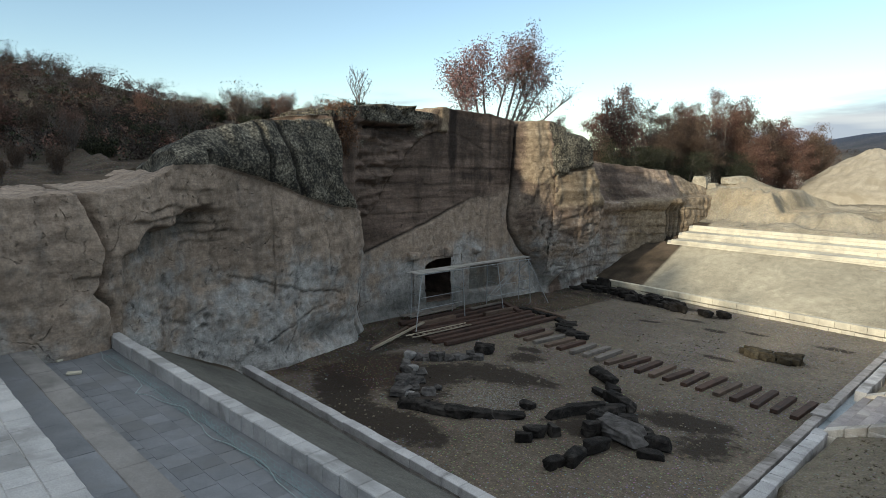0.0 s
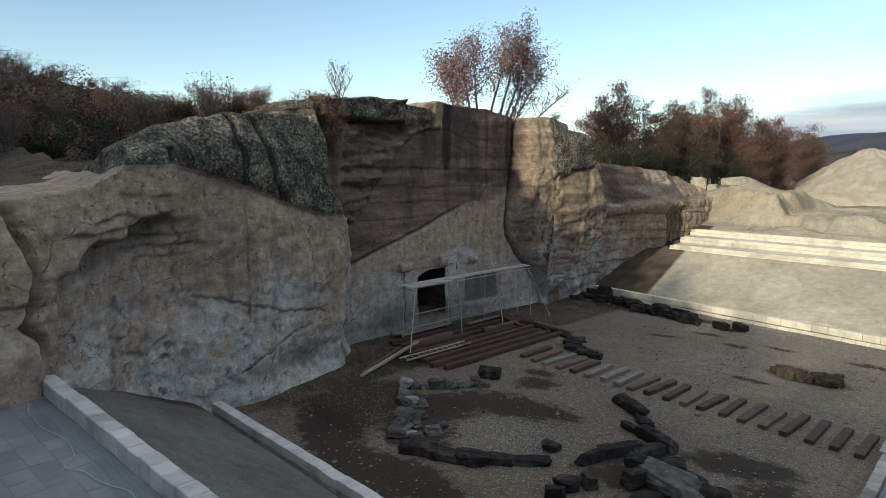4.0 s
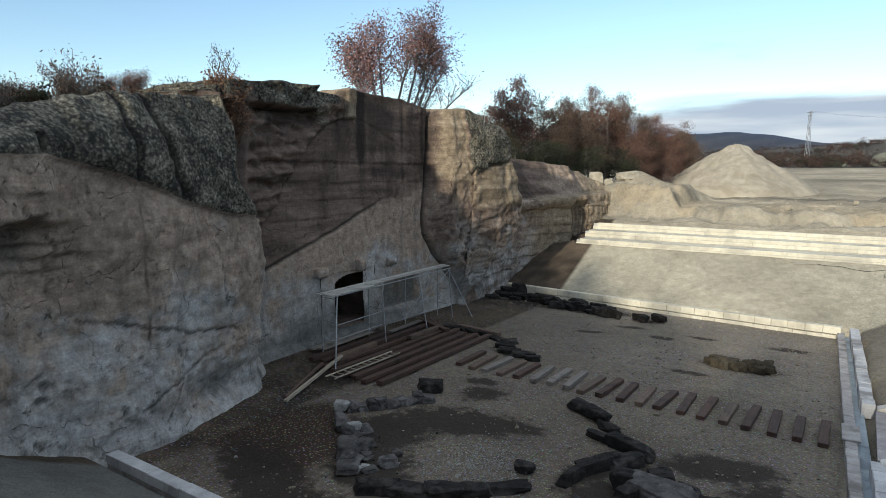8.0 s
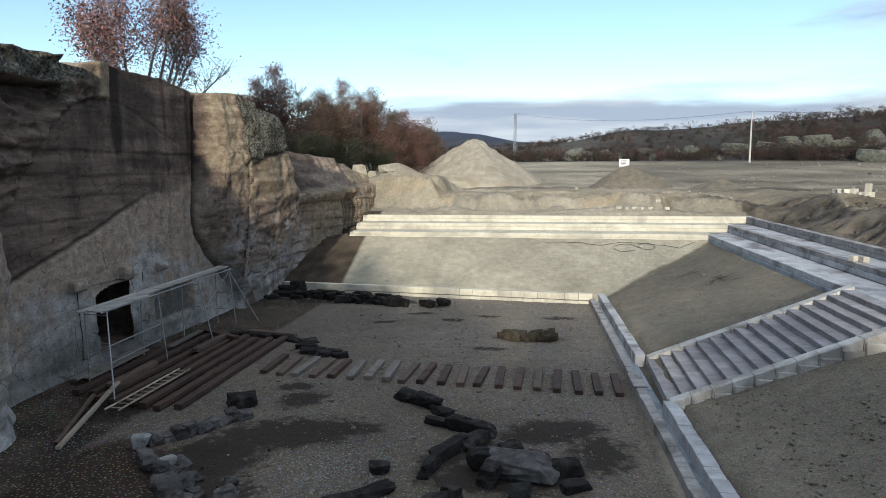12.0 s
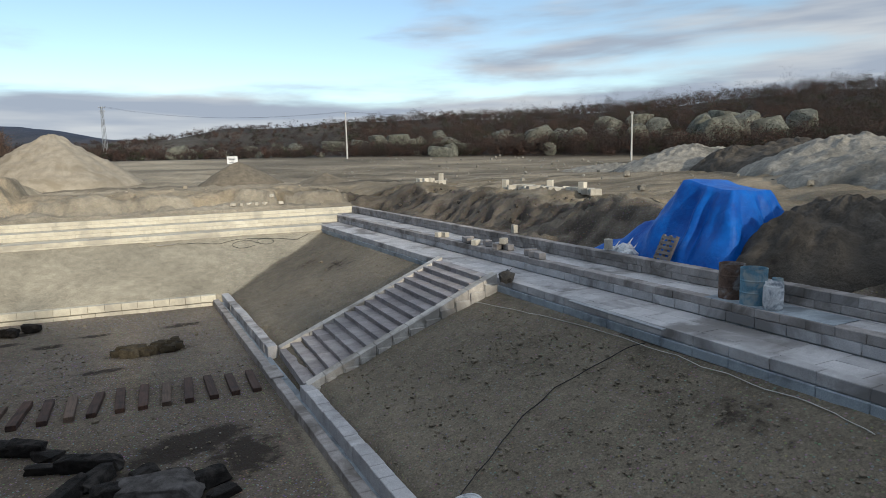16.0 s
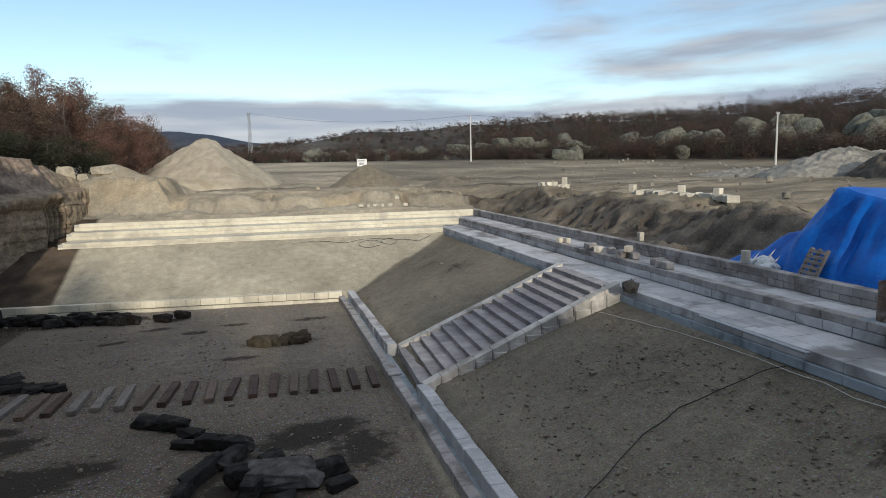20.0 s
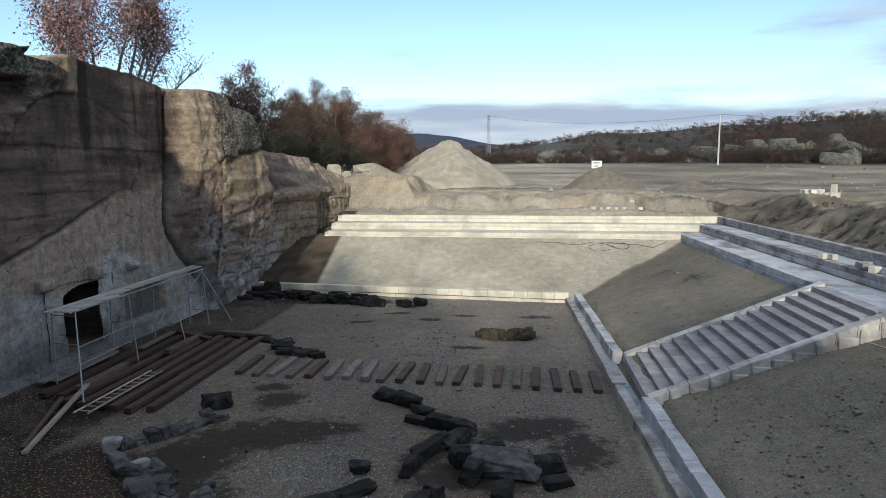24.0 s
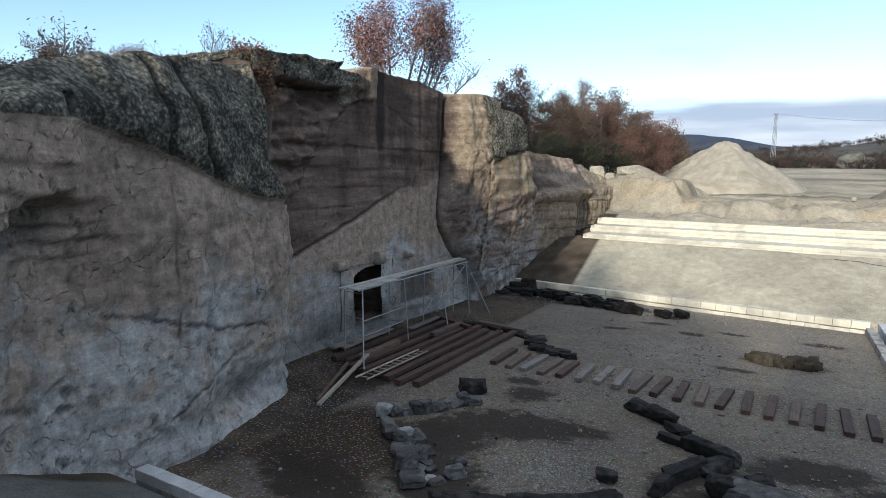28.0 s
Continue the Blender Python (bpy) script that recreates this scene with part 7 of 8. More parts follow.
ROCKS = [(-15.8, 14.9, 0, 0.7, 0.6, 0.5), (-15.0, 15.0, 0, 0.9, 0.7, 0.42), (-14.1, 14.9, 0, 0.7, 0.6, 0.5), (-13.2, 15.0, 0, 1.0, 0.7, 0.5), (-12.5, 14.9, 0, 0.6, 0.5, 0.42), (-18.0, 15.3, 0, 1.2, 1.1, 1.5), (-15.6, 16.6, 0, 1.7, 1.4, 0.9), (-16.9, 15.6, 0, 0.9, 0.8, 0.7)]

board("plank", (-2.75, 6.45, float(ground_z(-2.75, 6.45)) + 0.05), (-1.65, 6.5, float(ground_z(-1.65, 6.5)) + 0.05), 0.10, 0.04, M_DECK, "short pale plank lying on the sandy bank")
for k, (x, y, z, a, b, c) in enumerate(ROCKS):
    stone(M_PALEROCK, x, y, float(ground_z(x, y)) - 0.28, a, b, c, 40 * k, "pale limestone boulder on the edge of the bank", "pale boulders on the bank", "boulder")


# ---- plants ----
def leaf_material(name, stops):
    m, n, l, p = nodes_of(name)
    g = n.new("ShaderNodeNewGeometry")
    col = ramp_node(n, l, g.outputs["Random Per Island"], stops)
    info = n.new("ShaderNodeObjectInfo")
    tone = ramp_node(n, l, info.outputs["Random"], [(0.0, (0.38,) * 3), (1.0, (0.62,) * 3)])
    col = mix_node(n, l, 1.0, col, tone, "OVERLAY")
    l.new(col, p.inputs["Base Color"])
    p.inputs["Roughness"].default_value = 0.75
    p.inputs["Specular IOR Level"].default_value = 0.2
    return m


M_RUSSET = leaf_material("russet_leaves", [(0.0, (0.050, 0.027, 0.022)), (0.5, (0.115, 0.062, 0.048)), (1.0, (0.22, 0.13, 0.098))])
M_MAUVE = leaf_material("faded_russet_leaves", [(0.0, (0.10, 0.055, 0.055)), (0.5, (0.24, 0.128, 0.118)), (1.0, (0.38, 0.23, 0.20))])
M_BROWNL = leaf_material("brown_leaves", [(0.0, (0.040, 0.026, 0.019)), (0.5, (0.09, 0.060, 0.044)), (1.0, (0.17, 0.12, 0.088))])
M_OLIVE = leaf_material("olive_leaves", [(0.0, (0.012, 0.014, 0.009)), (0.5, (0.028, 0.032, 0.018)), (1.0, (0.062, 0.066, 0.036))])
M_WOODS = leaf_material("woodland_leaves", [(0.0, (0.026, 0.019, 0.017)), (0.5, (0.042, 0.031, 0.027)), (1.0, (0.068, 0.052, 0.045))])
M_REDWOODS = leaf_material("reddish_woodland_leaves", [(0.0, (0.032, 0.018, 0.014)), (0.5, (0.055, 0.032, 0.025)), (1.0, (0.085, 0.054, 0.043))])
M_RUSTL = leaf_material("rust_leaves", [(0.0, (0.075, 0.038, 0.022)), (0.5, (0.15, 0.080, 0.046)), (1.0, (0.24, 0.14, 0.085))])
M_TWIG = surface("grey_twigs", (0.07, 0.058, 0.05), (0.15, 0.13, 0.115), 9.0, 0.9)


def leaves_mesh(name, centres, size, mat, rng):
    """Small bent leaves, one pair of triangles each, round the given centres."""
    c = np.asarray(centres)
    n = len(c)
    a = rng.normal(size=(n, 3)); a /= np.linalg.norm(a, axis=1)[:, None]
    b = rng.normal(size=(n, 3)); b -= a * (a * b).sum(1)[:, None]; b /= np.linalg.norm(b, axis=1)[:, None]
    s = (size * rng.uniform(0.6, 1.3, n))[:, None]
    nn = np.cross(a, b) * s * 0.25
    v = np.stack([c - a * s, c - b * s * 0.5 + nn, c + a * s, c + b * s * 0.5 + nn], 1).reshape(-1, 3)
    q = np.arange(n)[:, None] * 4
    f = np.concatenate([q + [[0, 1, 2]], q + [[0, 2, 3]]], 0)
    return as_mesh(name, v.tolist(), f.tolist(), mat)


def grow(seed, height, spread, stems, forks, leaves, size, mat, bark, lean=0.35, bare=0.35, twig=0.012, base=0.12, clump=0.35):
    """Meshes of the stems and the leaves of a many-stemmed plant."""
    rng = np.random.default_rng(seed)
    bm = bmesh.new()
    tips = []
    for k in range(stems):
        a = 2 * math.pi * (k + rng.uniform(-0.3, 0.3)) / stems
        h = height * rng.uniform(0.72, 1.0)
        out = spread * rng.uniform(0.25, 0.8)
        p0 = Vector((math.cos(a) * base * rng.uniform(0.3, 1.2), math.sin(a) * base * rng.uniform(0.3, 1.2), -0.15))
        pts = [p0]
        for j in range(1, 6):
            t = j / 5
            pts.append(Vector((p0.x + math.cos(a) * out * t ** (1 + lean) + rng.normal() * 0.04 * height * t, p0.y + math.sin(a) * out * t ** (1 + lean) + rng.normal() * 0.04 * height * t, h * t * 0.86)))
        r0 = 0.016 * height * rng.uniform(0.6, 1.0)
        tube(bm, pts, [r0 * (1 - 0.85 * j / 5) + twig * 0.4 for j in range(6)], 6, False)
        for f in range(forks):
            t = bare + (1 - bare) * (f + rng.uniform(0, 1)) / forks
            i = min(4, int(t * 5))
            q0 = pts[i].lerp(pts[i + 1], t * 5 - i)
            ang = rng.uniform(0, 2 * math.pi)
            ln = height * rng.uniform(0.14, 0.30) * (1.15 - 0.5 * t)
            d = Vector((math.cos(ang), math.sin(ang), rng.uniform(0.3, 1.3))).normalized()
            q1 = q0 + d * ln * 0.5 + Vector((0, 0, 0.03 * height))
            q2 = q0 + d * ln + Vector((0, 0, 0.08 * height))
            tube(bm, [q0, q1, q2], [twig * 1.6, twig, twig * 0.45], 4, False)
            tips += [q1, q2, q2, q0.lerp(q2, 0.75)]
            for g in range(2):
                e = q1 + Vector(rng.normal(size=3)) * ln * 0.35 + Vector((0, 0, ln * 0.25))
                tube(bm, [q1, e], [twig * 0.8, twig * 0.35], 3, False)
                tips.append(e)
        tips.append(pts[-1])
    stems_me = bpy.data.meshes.new("stem")
    bm.to_mesh(stems_me)
    bm.free()
    stems_me.materials.append(bark)
    tip = np.array([tuple(t) for t in tips])
    if leaves:
        idx = rng.integers(0, len(tip), leaves)
        jit = rng.normal(size=(leaves, 3))
        jit *= np.minimum(1.0, 1.5 / np.linalg.norm(jit, axis=1))[:, None]
        c = tip[idx] + jit * clump * height * 0.14
        c = c[c[:, 2] > 0.05]
        leaf_me = leaves_mesh("foliage", c, size, mat, rng)
    else:
        leaf_me = None
    return stems_me, leaf_me


def plant(name, meshes, x, y, s=1.0, rz=0.0, label="", category="bush", group="", sink=0.05, z=None, squash=1.0):
    ob = empty(name)
    zz = float(ground_z(x, y)) if z is None else z
    ob.matrix_basis = pose(x, y, zz - sink, 0, 0, rz) @ Matrix.Diagonal((s, s, s * squash, 1))
    for nm, me in (("stem", meshes[0]), ("foliage", meshes[1])):
        if me is not None:
            new(nm, me).parent = ob
    return tagged(ob, label, category, group)


# the tall many-stemmed tree on the cliff
def tall_tree():
    rng = np.random.default_rng(40)
    tree = empty("tree")
    bx, by, bz = -23.5, -3.9, float(ground_z(-23.5, -3.2)) - 0.1
    tree.matrix_basis = pose(bx, by, bz)
    # each stem: foot and tip along the cliff edge, height of the tip, leaves, kind
    for y0, y1, zt, lf, mt in ((-5.7, -8.6, 15.2, 1050, M_MAUVE), (-5.4, -7.4, 16.2, 900, M_RUSSET), (-4.9, -6.0, 17.2, 900, M_MAUVE), (-4.2, -4.6, 17.6, 900, M_MAUVE), (-3.8, -3.2, 17.6, 800, M_MAUVE),
                               (-2.9, -2.0, 18.6, 1100, M_RUSSET), (-2.6, -0.3, 18.4, 1100, M_RUSSET), (-2.3, 1.2, 17.6, 1050, M_MAUVE), (-1.9, 2.5, 16.6, 800, M_MAUVE), (-1.3, 4.4, 15.5, 60, M_MAUVE), (-1.0, 0.4, 14.0, 260, M_BROWNL)):
        bm = bmesh.new()
        h = zt - bz - 1.6
        dx = rng.uniform(-0.9, 0.9)
        pts = []
        for k in range(8):
            t = k / 7
            pts.append(Vector((dx * t + 0.10 * math.sin(t * 7 + y0), (y0 + 3.2) + (y1 - y0) * t ** 1.5 + 0.14 * math.sin(t * 5 + y1) * t, h * t)))
        tube(bm, pts, [0.12 * (1 - 0.85 * k / 7) for k in range(8)], 7, False)
        tips = []
        for f in range(17):
            t = 0.52 + 0.46 * (f + rng.uniform(0, 1)) / 17
            q = min(6, int(t * 7))
            p0 = pts[q].lerp(pts[q + 1], t * 7 - q)
            a = rng.uniform(0, 6.28)
            ln = rng.uniform(0.7, 1.9) * (1.35 - 0.6 * t)
            dr = Vector((math.cos(a), math.sin(a), rng.uniform(0.4, 1.2))).normalized()
            p1 = p0 + dr * ln * 0.55 + Vector((0, 0, 0.08))
            p2 = p0 + dr * ln + Vector((0, 0, 0.3))
            tube(bm, [p0, p1, p2], [0.026, 0.017, 0.008], 4, False)
            tips += [p1, p2, p2]
            for g in range(3):
                e = p1 + Vector(rng.normal(size=3)) * ln * 0.35 + Vector((0, 0, 0.15))
                tube(bm, [p1, e], [0.012, 0.006], 3, False)
                tips.append(e)
        part("trunk", bm, M_BARK, tree)
        tp = np.array([tuple(v) for v in tips])
        lf = int(lf * 2.1)
        jit = np.clip(rng.normal(size=(lf, 3)), -1.8, 1.8) * 0.30
        new("crown", leaves_mesh("crown", tp[rng.integers(0, len(tp), lf)] + jit, 0.070, mt, rng)).parent = tree
    return tagged(tree, "many-stemmed tree with faded russet autumn leaves on the cliff top", "tree")


tall_tree()
bare_s, bare_l = grow(77, 3.6, 1.0, 5, 9, 160, 0.07, M_BROWNL, M_TWIG, 0.4, 0.3, 0.012)
plant("sapling", (bare_s, bare_l), -35.0, -7.85, 1.0, 0, "thin almost bare sapling on the cliff top", "tree", z=12.6)

P_RUSSET = [grow(1 + k, 3.5, 1.05, 5, 12, 5200, 0.055, M_RUSSET, M_TWIG, 0.4, 0.16, 0.012, 0.3, 0.50) for k in range(3)]
P_BROWN = [grow(5 + k, 3.1, 1.1, 6, 11, 4200, 0.055, M_BROWNL, M_TWIG, 0.4, 0.14, 0.012, 0.3, 0.52) for k in range(3)]
P_OLIVE = [grow(9 + k, 1.8, 1.5, 9, 9, 4000, 0.085, M_OLIVE, M_TWIG, 0.3, 0.05, 0.010, 0.5, 1.2) for k in range(2)]
P_BARE = [grow(13 + k, 3.2, 1.4, 9, 14, 420, 0.09, M_BROWNL, M_TWIG, 0.4, 0.15, 0.013, 0.4, 0.8) for k in range(2)]
LBL = {"r": "dense bush with russet autumn leaves", "b": "brown-leaved autumn bush", "o": "low olive-green evergreen shrub", "t": "leafless grey twiggy bush"}
SET = {"r": P_RUSSET, "b": P_BROWN, "o": P_OLIVE, "t": P_BARE}
RP = random.Random(11)


def bush(kind, x, y, s, where, group):
    plant("bush", RP.choice(SET[kind]), x, y, s * RP.uniform(0.9, 1.1), RP.uniform(0, 360), f"{LBL[kind]} {where}", "bush", group)


def oak(seed, mat, height=6.0, spread=2.0, limbs=11, per=64, clump=0.34):
    """Meshes of a young oak: a few stems, rising limbs, and leaves in separate clumps along them."""
    rng = np.random.default_rng(seed)
    bm = bmesh.new()
    cl = []
    for q in range(3):
        a = 2.1 * q + rng.uniform(-0.5, 0.5)
        h = height * (1.0, 0.86, 0.74)[q]
        out = spread * (0.15, 0.45, 0.6)[q]
        pts = [Vector((0.15 * math.cos(a) + math.cos(a) * out * (t / 6) ** 1.4 + rng.normal() * 0.06 * t / 6, 0.15 * math.sin(a) + math.sin(a) * out * (t / 6) ** 1.4 + rng.normal() * 0.06 * t / 6, -0.2 + h * t / 6)) for t in range(7)]
        tube(bm, pts, [0.085 * (1 - 0.9 * t / 6) for t in range(7)], 6, False)
        for f in range(limbs):
            t = 0.18 + 0.80 * (f + rng.uniform(0, 1)) / limbs
            i = min(5, int(t * 6))
            p0 = pts[i].lerp(pts[i + 1], t * 6 - i)
            b = rng.uniform(0, 6.28)
            ln = spread * rng.uniform(0.45, 1.0) * (1.0 - 0.62 * t) * (0.75 if t < 0.3 else 1.0)
            d = Vector((math.cos(b), math.sin(b), rng.uniform(0.25, 0.9)))
            p1, p2 = p0 + d * ln * 0.55, p0 + d * ln + Vector((0, 0, 0.12))
            tube(bm, [p0, p1, p2], [0.03, 0.02, 0.008], 4, False)
            cl += [p1, p2, p2]
            for g in range(3):
                e = p0.lerp(p2, rng.uniform(0.35, 0.95)) + Vector(rng.normal(size=3)) * 0.30 * ln
                tube(bm, [p0.lerp(p2, 0.5), e], [0.012, 0.006], 3, False)
                cl.append(e)
        cl.append(pts[-1])
    me = bpy.data.meshes.new("stem")
    bm.to_mesh(me)
    bm.free()
    me.materials.append(M_TWIG)
    c = np.array([tuple(v) for v in cl])
    if per < 2:
        return me, None
    keep = rng.uniform(0.2, 1.0, len(c))
    idx = np.repeat(np.arange(len(c)), (keep * per * 1.5).astype(int))
    jit = np.clip(rng.normal(size=(len(idx), 3)), -1.7, 1.7) * (clump, clump, clump * 0.62) * (0.6 + 0.6 * keep[idx])[:, None]
    return me, leaves_mesh("foliage", c[idx] + jit, 0.062, mat, rng)


OAKS = {"r": [oak(101 + q, M_RUSSET) for q in range(3)], "b": [oak(111 + q, M_BROWNL) for q in range(3)], "o": [oak(121 + q, M_OLIVE, 4.0, 2.3, 8, 60, 0.40) for q in range(2)], "t": [oak(131 + q, M_BROWNL, 6.0, 1.9, 14, 3, 0.25) for q in range(2)]}
OAKL = {"r": "young oak with russet autumn leaves", "b": "young oak with dry brown leaves", "o": "dense dark evergreen shrub", "t": "almost leafless grey twiggy tree"}
# thicket on the bank beside the cliff: kind, place, height of the top, breadth
for kind, x, y, zt, wd in (("r", -23.8, 12.2, 15.6, 1.0), ("r", -25.0, 11.6, 14.6, 0.9), ("t", -23.2, 16.5, 15.2, 1.0), ("b", -23.6, 21.5, 15.0, 1.0), ("b", -22.4, 23.0, 14.6, 0.9), ("r", -24.8, 26.5, 15.2, 1.0), ("r", -24.8, 33.0, 17.4, 1.0), ("b", -23.2, 33.5, 15.8, 0.9),
                           ("r", -21.4, 32.0, 16.4, 0.95), ("b", -20.2, 31.0, 14.6, 1.0), ("r", -19.2, 36.5, 14.2, 0.95), ("r", -18.0, 36.0, 13.2, 0.9), ("b", -20.6, 38.5, 14.0, 1.0), ("b", -17.2, 42.5, 13.6, 1.0), ("r", -18.4, 44.5, 13.4, 1.0), ("t", -21.6, 27.0, 14.6, 1.0),
                           ("o", -21.0, 9.8, 10.2, 0.9), ("o", -20.4, 12.5, 10.2, 1.0), ("b", -21.6, 15.0, 11.8, 0.9), ("o", -20.0, 17.0, 10.0, 1.0), ("b", -20.6, 21.0, 12.2, 1.0), ("o", -19.2, 25.0, 10.2, 1.0), ("b", -22.6, 18.5, 13.2, 0.9), ("r", -18.6, 29.0, 12.0, 0.8),
                           ("r", -22.4, 29.5, 14.0, 1.0), ("b", -19.4, 33.5, 12.4, 0.9), ("t", -24.6, 15.0, 14.4, 0.9), ("r", -24.2, 3.6, 12.6, 0.5), ("r", -25.2, 1.8, 12.0, 0.45), ("b", -22.5, 6.5, 11.6, 0.5), ("o", -21.2, 6.4, 10.4, 0.6), ("b", -26.0, 20.0, 14.6, 1.0), ("b", -26.5, 29.0, 15.4, 1.0)):
    me = RP.choice(OAKS[kind])
    z0 = float(ground_z(x, y)) - 0.1
    ob = plant("tree" if kind != "o" else "bush", me, x, y, 1.0, RP.uniform(0, 360), f"{OAKL[kind]} on the bank beside the cliff", "tree" if kind != "o" else "bush", "trees on the bank")
    hs = (zt - z0) / (4.2 if kind == "o" else 6.2)
    ob.matrix_basis = pose(x, y, z0, 0, 0, RP.uniform(0, 360)) @ Matrix.Diagonal((1.15 * wd, 1.15 * wd, hs, 1))
# small growth along the cliff's top
for k in range(34):
    y = -26.5 + 20.5 * k / 33 + RP.uniform(-0.3, 0.3)
    x = lerp_table(y, CLIFF_X) - RP.uniform(2.2, 5.5)
    bush(RP.choice("oobbt") if y < -20 else RP.choice("rbbot"), x, y, RP.uniform(0.3, 0.5) if y < -20 else RP.uniform(0.15, 0.34), "growing on the cliff top", "bushes on the cliff top")
for x, y, s, kd in ((-19.9, -20.2, 0.35, "r"), (-19.6, -19.6, 0.3, "r"), (-17.6, -29.4, 0.45, "b"), (-17.0, -29.9, 0.35, "t"), (-18.4, -28.9, 0.5, "b"), (-23.2, -4.4, 0.4, "r"), (-23.0, 0.6, 0.45, "t"), (-21.0, -1.0, 0.4, "b"), (-20.5, 0.5, 0.35, "r")):
    bush(kd, x, y, s, "growing on the cliff top", "bushes on the cliff top")
P_RUST = grow(31, 1.0, 0.6, 9, 6, 1300, 0.045, M_RUSTL, M_TWIG, 0.3, 0.05, 0.006, 0.2, 1.0)
for x, y, z, s in ((-18.55, -20.25, 9.7, 1.2), (-18.5, -20.0, 9.1, 1.0), (-18.6, -20.4, 10.2, 1.1), (-18.6, -20.1, 8.6, 0.7)):
    plant("fern", P_RUST, x, y, s, RP.uniform(0, 360), "rust-brown fern growing in the cleft of the rock", "fern", "ferns in the cleft", 0.05, z)
# scrub behind the southern cliff: a dense low thicket, with single bushes standing out of it
def thicket():
    rng = np.random.default_rng(33)
    leaf = {0: [], 1: [], 2: []}
    n = 0
    while n < 620:
        x, y = rng.uniform(-78, -26), rng.uniform(-50, -6)
        if x > lerp_table(y, CLIFF_X) - 11.5 - 3.0 * noise.noise(Vector((y * 0.3, 0, 3))) or (y > -21 and rng.uniform() < 0.6):
            continue
        n += 1
        h = rng.uniform(0.9, 1.9) * (1 + 0.010 * (-x - 26))
        z = float(ground_z(x, y))
        for q in range(6):
            c = (x + rng.normal() * 0.30 * h, y + rng.normal() * 0.30 * h, z + h * rng.uniform(0.12, 0.80))
            leaf[int(rng.choice([0, 1, 1, 2]))].append(np.array(c) + np.clip(rng.normal(size=(30, 3)), -1.6, 1.6) * h * (0.15, 0.15, 0.12))
    for k, mt, nm in ((0, M_RUSSET, "russet"), (1, M_WOODS, "brown"), (2, M_OLIVE, "evergreen")):
        tagged(new("scrub", leaves_mesh("scrub", np.concatenate(leaf[k]), 0.085, mt, rng)), f"low dense {nm} scrub on the hillside behind the cliff", "scrub", kind="stuff")


thicket()
for k in range(120):
    x, y = RP.uniform(-58, -25), RP.uniform(-42, 4)
    if x > -24.5 - 0.20 * abs(y + 22) and y < -20:
        x -= 7
    if y > -19 and k % 5 > 1:
        continue
    far = (-x - 24) / 30
    bush(RP.choice("rbbbootto"), x, y, RP.uniform(0.42, 0.75) * (1 + 0.3 * far), "in the scrub behind the cliff", "scrub behind the cliff")
for x, y, s in ((-18.5, -33.5, 0.3), (-20.5, -31.5, 0.4), (-22.5, -35.0, 0.5), (-21.5, -32.6, 0.35)):
    bush("b", x, y, s, "in the scrub behind the cliff", "scrub behind the cliff")


# woods on the hills: far, uncounted

def woods():
    rng = np.random.default_rng(21)
    pts = []
    while len(pts) < 4300:
        az = rng.uniform(-14, 84) if rng.uniform() < 0.5 else rng.uniform(20, 84)
        r = 116 + 190 * rng.uniform(0, 1) ** 1.35
        thin = float(np.interp(az, [-14, 10, 24, 34, 60], [-0.10, -0.16, -0.20, -0.30, -0.40]))
        if noise.noise(Vector((math.sin(radians(az)) * r * 0.035, math.cos(radians(az)) * r * 0.035, 2.0))) < thin:
            continue
        pts.append((math.sin(radians(az)) * r, math.cos(radians(az)) * r, r))
    while len(pts) < 5600:
        az, r = rng.uniform(-16, 45), rng.uniform(300, 620)
        pts.append((math.sin(radians(az)) * r, math.cos(radians(az)) * r, r))
    while len(pts) < 6500:
        az = rng.uniform(-100, -58)
        r = 60 + 150 * rng.uniform(0, 1) ** 1.3
        pts.append((math.sin(radians(az)) * r - 6, math.cos(radians(az)) * r - 20, r))
    leaf = {0: [], 1: [], 2: [], 3: []}
    for x, y, r in pts:
        az = math.degrees(math.atan2(x, y))
        h = rng.lognormal(math.log(float(np.interp(az, [-60, -10, 20, 36, 55, 80], [4.2, 2.8, 3.2, 4.6, 5.2, 5.2]))), 0.30) * (1 if r > 110 else 0.6)
        base = np.array([x, y, far_z(x, y)])
        if r > 300:
            leaf[3].append(base + np.clip(rng.normal(size=(26, 3)), -1.7, 1.7) * (h * 0.32, h * 0.32, h * 0.2) + (0, 0, h * 0.36))
            continue
        kind = int(rng.choice([0, 1, 1, 1, 1, 0, 2]))
        for q in range(6):
            ctr = base + (rng.normal() * 0.22 * h, rng.normal() * 0.22 * h, h * rng.uniform(0.12, 0.74))
            leaf[kind].append(ctr + np.clip(rng.normal(size=(29, 3)), -1.25, 1.25) * h * (0.125, 0.125, 0.10))
    for k, mt, size, nm in ((0, M_REDWOODS, 0.17, "reddish"), (1, M_WOODS, 0.17, "brown"), (2, M_OLIVE, 0.17, "evergreen"), (3, M_WOODS, 0.42, "far-off")):
        me = leaves_mesh("woodland", np.concatenate(leaf[k]), size, mt, rng)
        tagged(new("woodland", me), f"distant {nm} autumn oak scrub covering the hills", "woodland", kind="stuff")


woods()

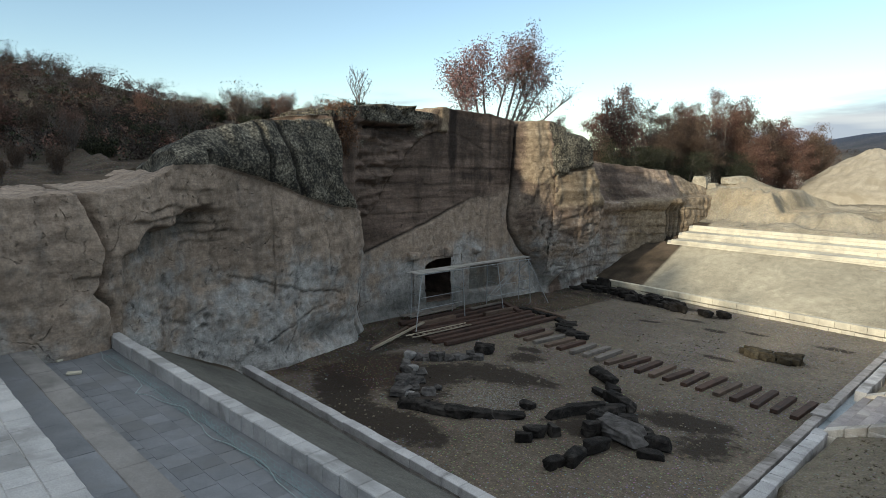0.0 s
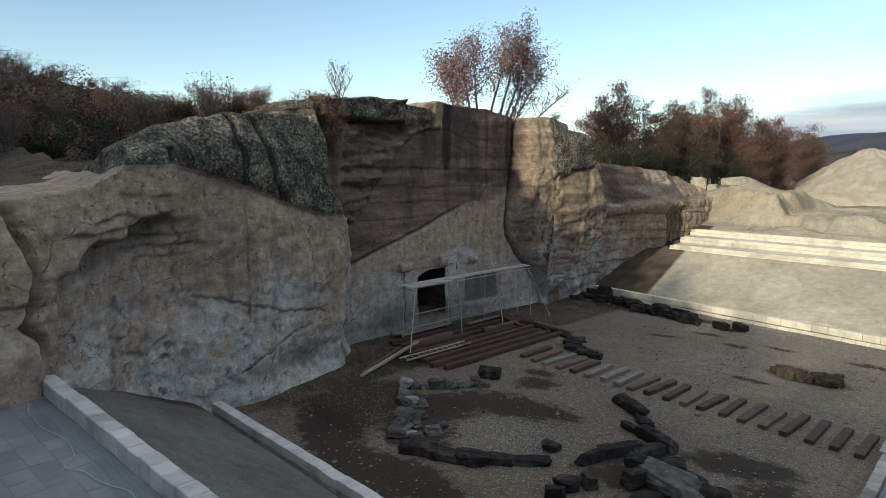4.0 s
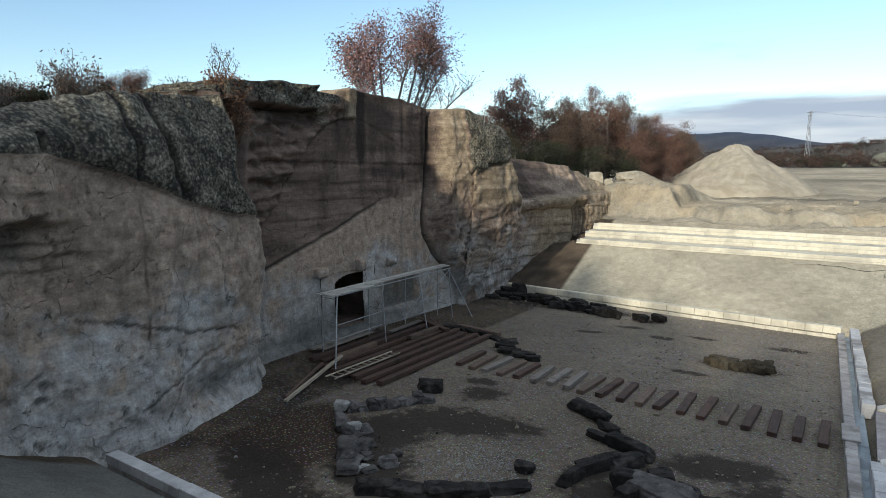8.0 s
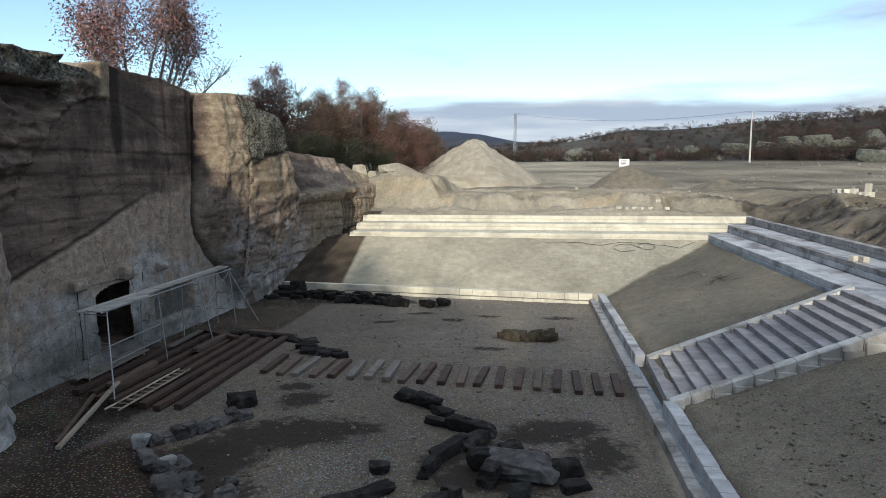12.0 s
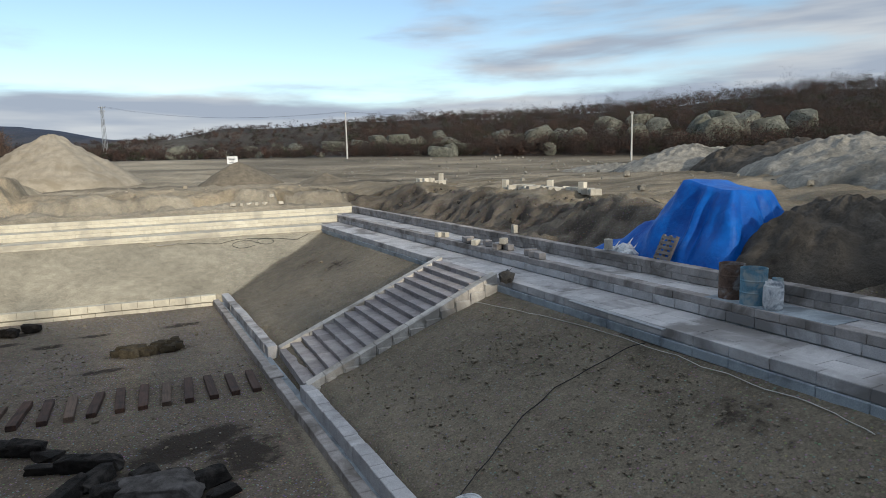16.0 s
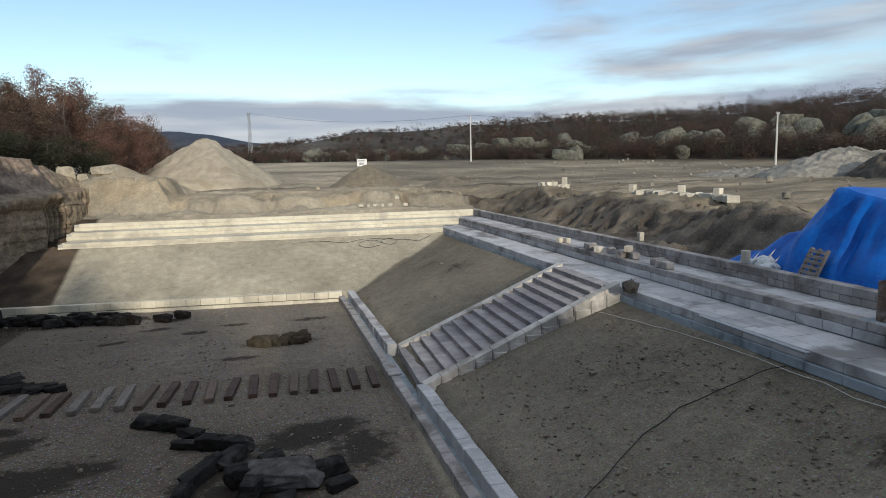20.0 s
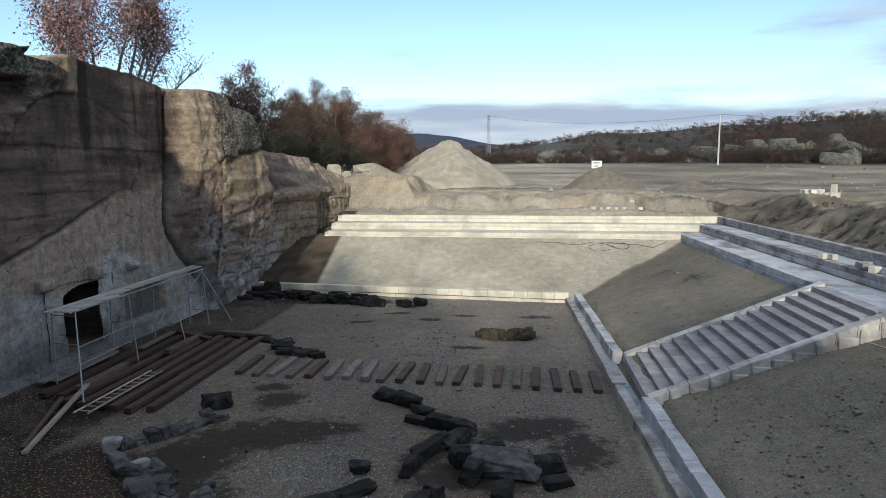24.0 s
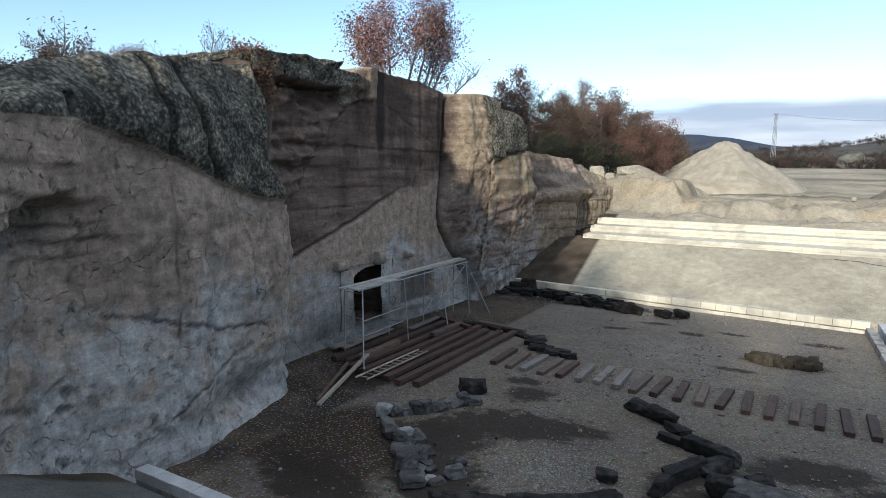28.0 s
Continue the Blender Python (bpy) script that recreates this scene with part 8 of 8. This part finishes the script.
# grey boulders on the far hill
M_BOULDER = surface("lichen_boulder", (0.05, 0.052, 0.043), (0.17, 0.168, 0.14), 1.3, 0.9, 0.6, 6, 0.15, stain=(0.07, 0.07, 0.06), stain_scale=0.25)
rb = random.Random(8)
B_ME = [lumpy("boulder", (0.5, 0.5, 0.5), 50 + k, M_BOULDER, 3) for k in range(6)]
for az, r, s in [(31.5, 128, 4.0), (33, 125, 3.4), (23, 140, 4.2), (21, 146, 3.6), (25, 150, 4.4), (27, 152, 3.8), (14, 150, 3.6), (12, 152, 3.4), (3, 160, 3.2), (5, 165, 3.4), (7, 168, 3.0), (41, 140, 4.6), (43, 142, 4.2), (45, 138, 4.4), (48, 145, 4.6), (51, 140, 5.0), (53, 146, 5.4), (55, 138, 5.0),
                 (57, 142, 5.6), (59, 137, 5.4), (61, 143, 5.8), (63, 140, 5.2), (38, 148, 3.8), (36, 160, 4.0), (18, 160, 4.0), (9, 172, 3.6), (47, 160, 5.0), (58, 160, 6.0), (50, 165, 5.0), (17, 122, 1.8), (28, 121, 1.5), (65, 150, 6.0), (29, 165, 4.6)] + [(rb.uniform(-6, 64), rb.uniform(128, 185), rb.uniform(1.4, 3.0)) for _ in range(20)] + [(rb.uniform(20, 66), rb.uniform(112, 122), rb.uniform(2.2, 4.6)) for _ in range(3)]:
    x, y = math.sin(radians(az)) * r, math.cos(radians(az)) * r
    ob = new("boulder", rb.choice(B_ME))
    ob.matrix_basis = pose(x, y, far_z(x, y) - 0.6, 0, 0, rb.uniform(0, 360)) @ Matrix.Diagonal((s * rb.uniform(1.3, 2.4), s * 1.3, s * rb.uniform(1.2, 1.7), 1))
    tagged(ob, "large grey lichen-covered boulder on the wooded hill", "boulder", "boulders on the hill")


# loose stones on floor and banks
M_CHIP = surface("stone_chip", (0.17, 0.16, 0.145), (0.26, 0.25, 0.23), 6.0, 0.9)


def pebbles():
    rng = np.random.default_rng(4)
    base = []
    for k in range(6):
        bm = bmesh.new()
        bmesh.ops.create_icosphere(bm, subdivisions=1, radius=1.0)
        vv = np.array([tuple(v.co) for v in bm.verts])
        ff = np.array([[v.index for v in f.verts] for f in bm.faces])
        bm.free()
        base.append((vv * rng.uniform(0.6, 1.2, (len(vv), 1)), ff))
    for mat, n, area, size, lab in ((M_GRAVEL, 3600, "floor", 0.026, "loose gravel scattered over the excavation floor"), (M_CHIP, 500, "floor", 0.020, "pale stone chips scattered over the excavation floor"), (M_CHIP, 700, "ring", 0.020, "pale gravel spread inside the ring of stones"),
                                    (M_GRAVEL, 2600, "bank", 0.025, "small stones and crumbs of earth scattered over the earth banks"), (M_BURNT, 200, "patch", 0.017, "blackened stone fragments on the burnt patches")):
        V, F, off = [], [], 0
        for k in range(n):
            if area == "floor":
                x, y = rng.uniform(-18.5, 0), rng.uniform(-26.0, 0.2)
            elif area == "ring":
                x, y = rng.normal(-7.9, 0.75), rng.normal(-20.6, 0.7)
            elif area == "patch":
                x, y = rng.normal(-10.6, 1.0), rng.normal(-20.6, 1.3)
            else:
                x, y = 1.6 + 5.9 * rng.uniform(0, 1) ** 0.7, rng.uniform(-29.5, -16.2) if k % 4 else rng.uniform(-10.8, 3.0)
            if area == "floor" and (math.hypot((x + 10.9) / 2.4, (y + 21.0) / 2.6) < 1 or math.hypot((x + 14.2) / 3.0, (y + 22.3) / 2.8) < 1 or math.hypot((x + 3.4) / 2.0, (y + 19.8) / 1.6) < 1) and k % 8:
                continue
            s = size * rng.lognormal(0, 0.45)
            vv, ff = base[k % 6]
            z = float(ground_z(x, y)) if area == "bank" else 0.0
            a = rng.uniform(0, 6.28)
            R = np.array([[math.cos(a), -math.sin(a), 0], [math.sin(a), math.cos(a), 0], [0, 0, 0.7]])
            V.append(vv @ R.T * s + (x, y, z + 0.2 * s))
            F.append(ff + off)
            off += len(vv)
        me = as_mesh("gravel", np.concatenate(V).tolist(), np.concatenate(F).tolist(), mat)
        tagged(new("gravel", me), lab, "gravel", kind="stuff")


pebbles()


# clods and stones on the plateau and the rough bank
def clods():
    rng = np.random.default_rng(9)
    protos = []
    for k in range(6):
        me = angular("clod", 70 + k, M_SPOIL)
        vv = np.array([tuple(v.co) for v in me.vertices])
        ff = [tuple(p.vertices) for p in me.polygons]
        protos.append((vv, ff))
    for mat, n, zone, lab in ((M_DIRT, 260, "bank", "clods of dark earth on the cut bank"), (M_SPOIL, 800, "plateau", "clods and stones strewn over the plateau"), (M_SAND, 260, "north", "pale clods strewn over the sandy bank")):
        V, F, off = [], [], 0
        for k in range(n):
            if zone == "bank":
                x, y = rng.uniform(12.0, 18.0), rng.uniform(-16.0, 14.0)
                sz = 0.07 * rng.lognormal(0, 0.5)
            elif zone == "plateau":
                a, r = rng.uniform(0, 1), rng.uniform(0, 1)
                x, y = 16 + 55 * r, -20 + 110 * a
                sz = (0.07 + 0.10 * r) * rng.lognormal(0, 0.6)
            else:
                x, y = rng.uniform(-15, 12), 11.5 + 22 * rng.uniform(0, 1) ** 1.6
                sz = 0.06 * rng.lognormal(0, 0.6)
            vv, ff = protos[k % 6]
            a = rng.uniform(0, 6.28)
            R = np.array([[math.cos(a), -math.sin(a), 0], [math.sin(a), math.cos(a), 0], [0, 0, 1]])
            V.append(vv @ R.T * min(sz, 0.5) + (x, y, float(ground_z(x, y))))
            F += [tuple(i + off for i in f) for f in ff]
            off += len(vv)
        tagged(new("clods", as_mesh("clods", np.concatenate(V).tolist(), F, mat)), lab, "earth clods", kind="stuff")


clods()
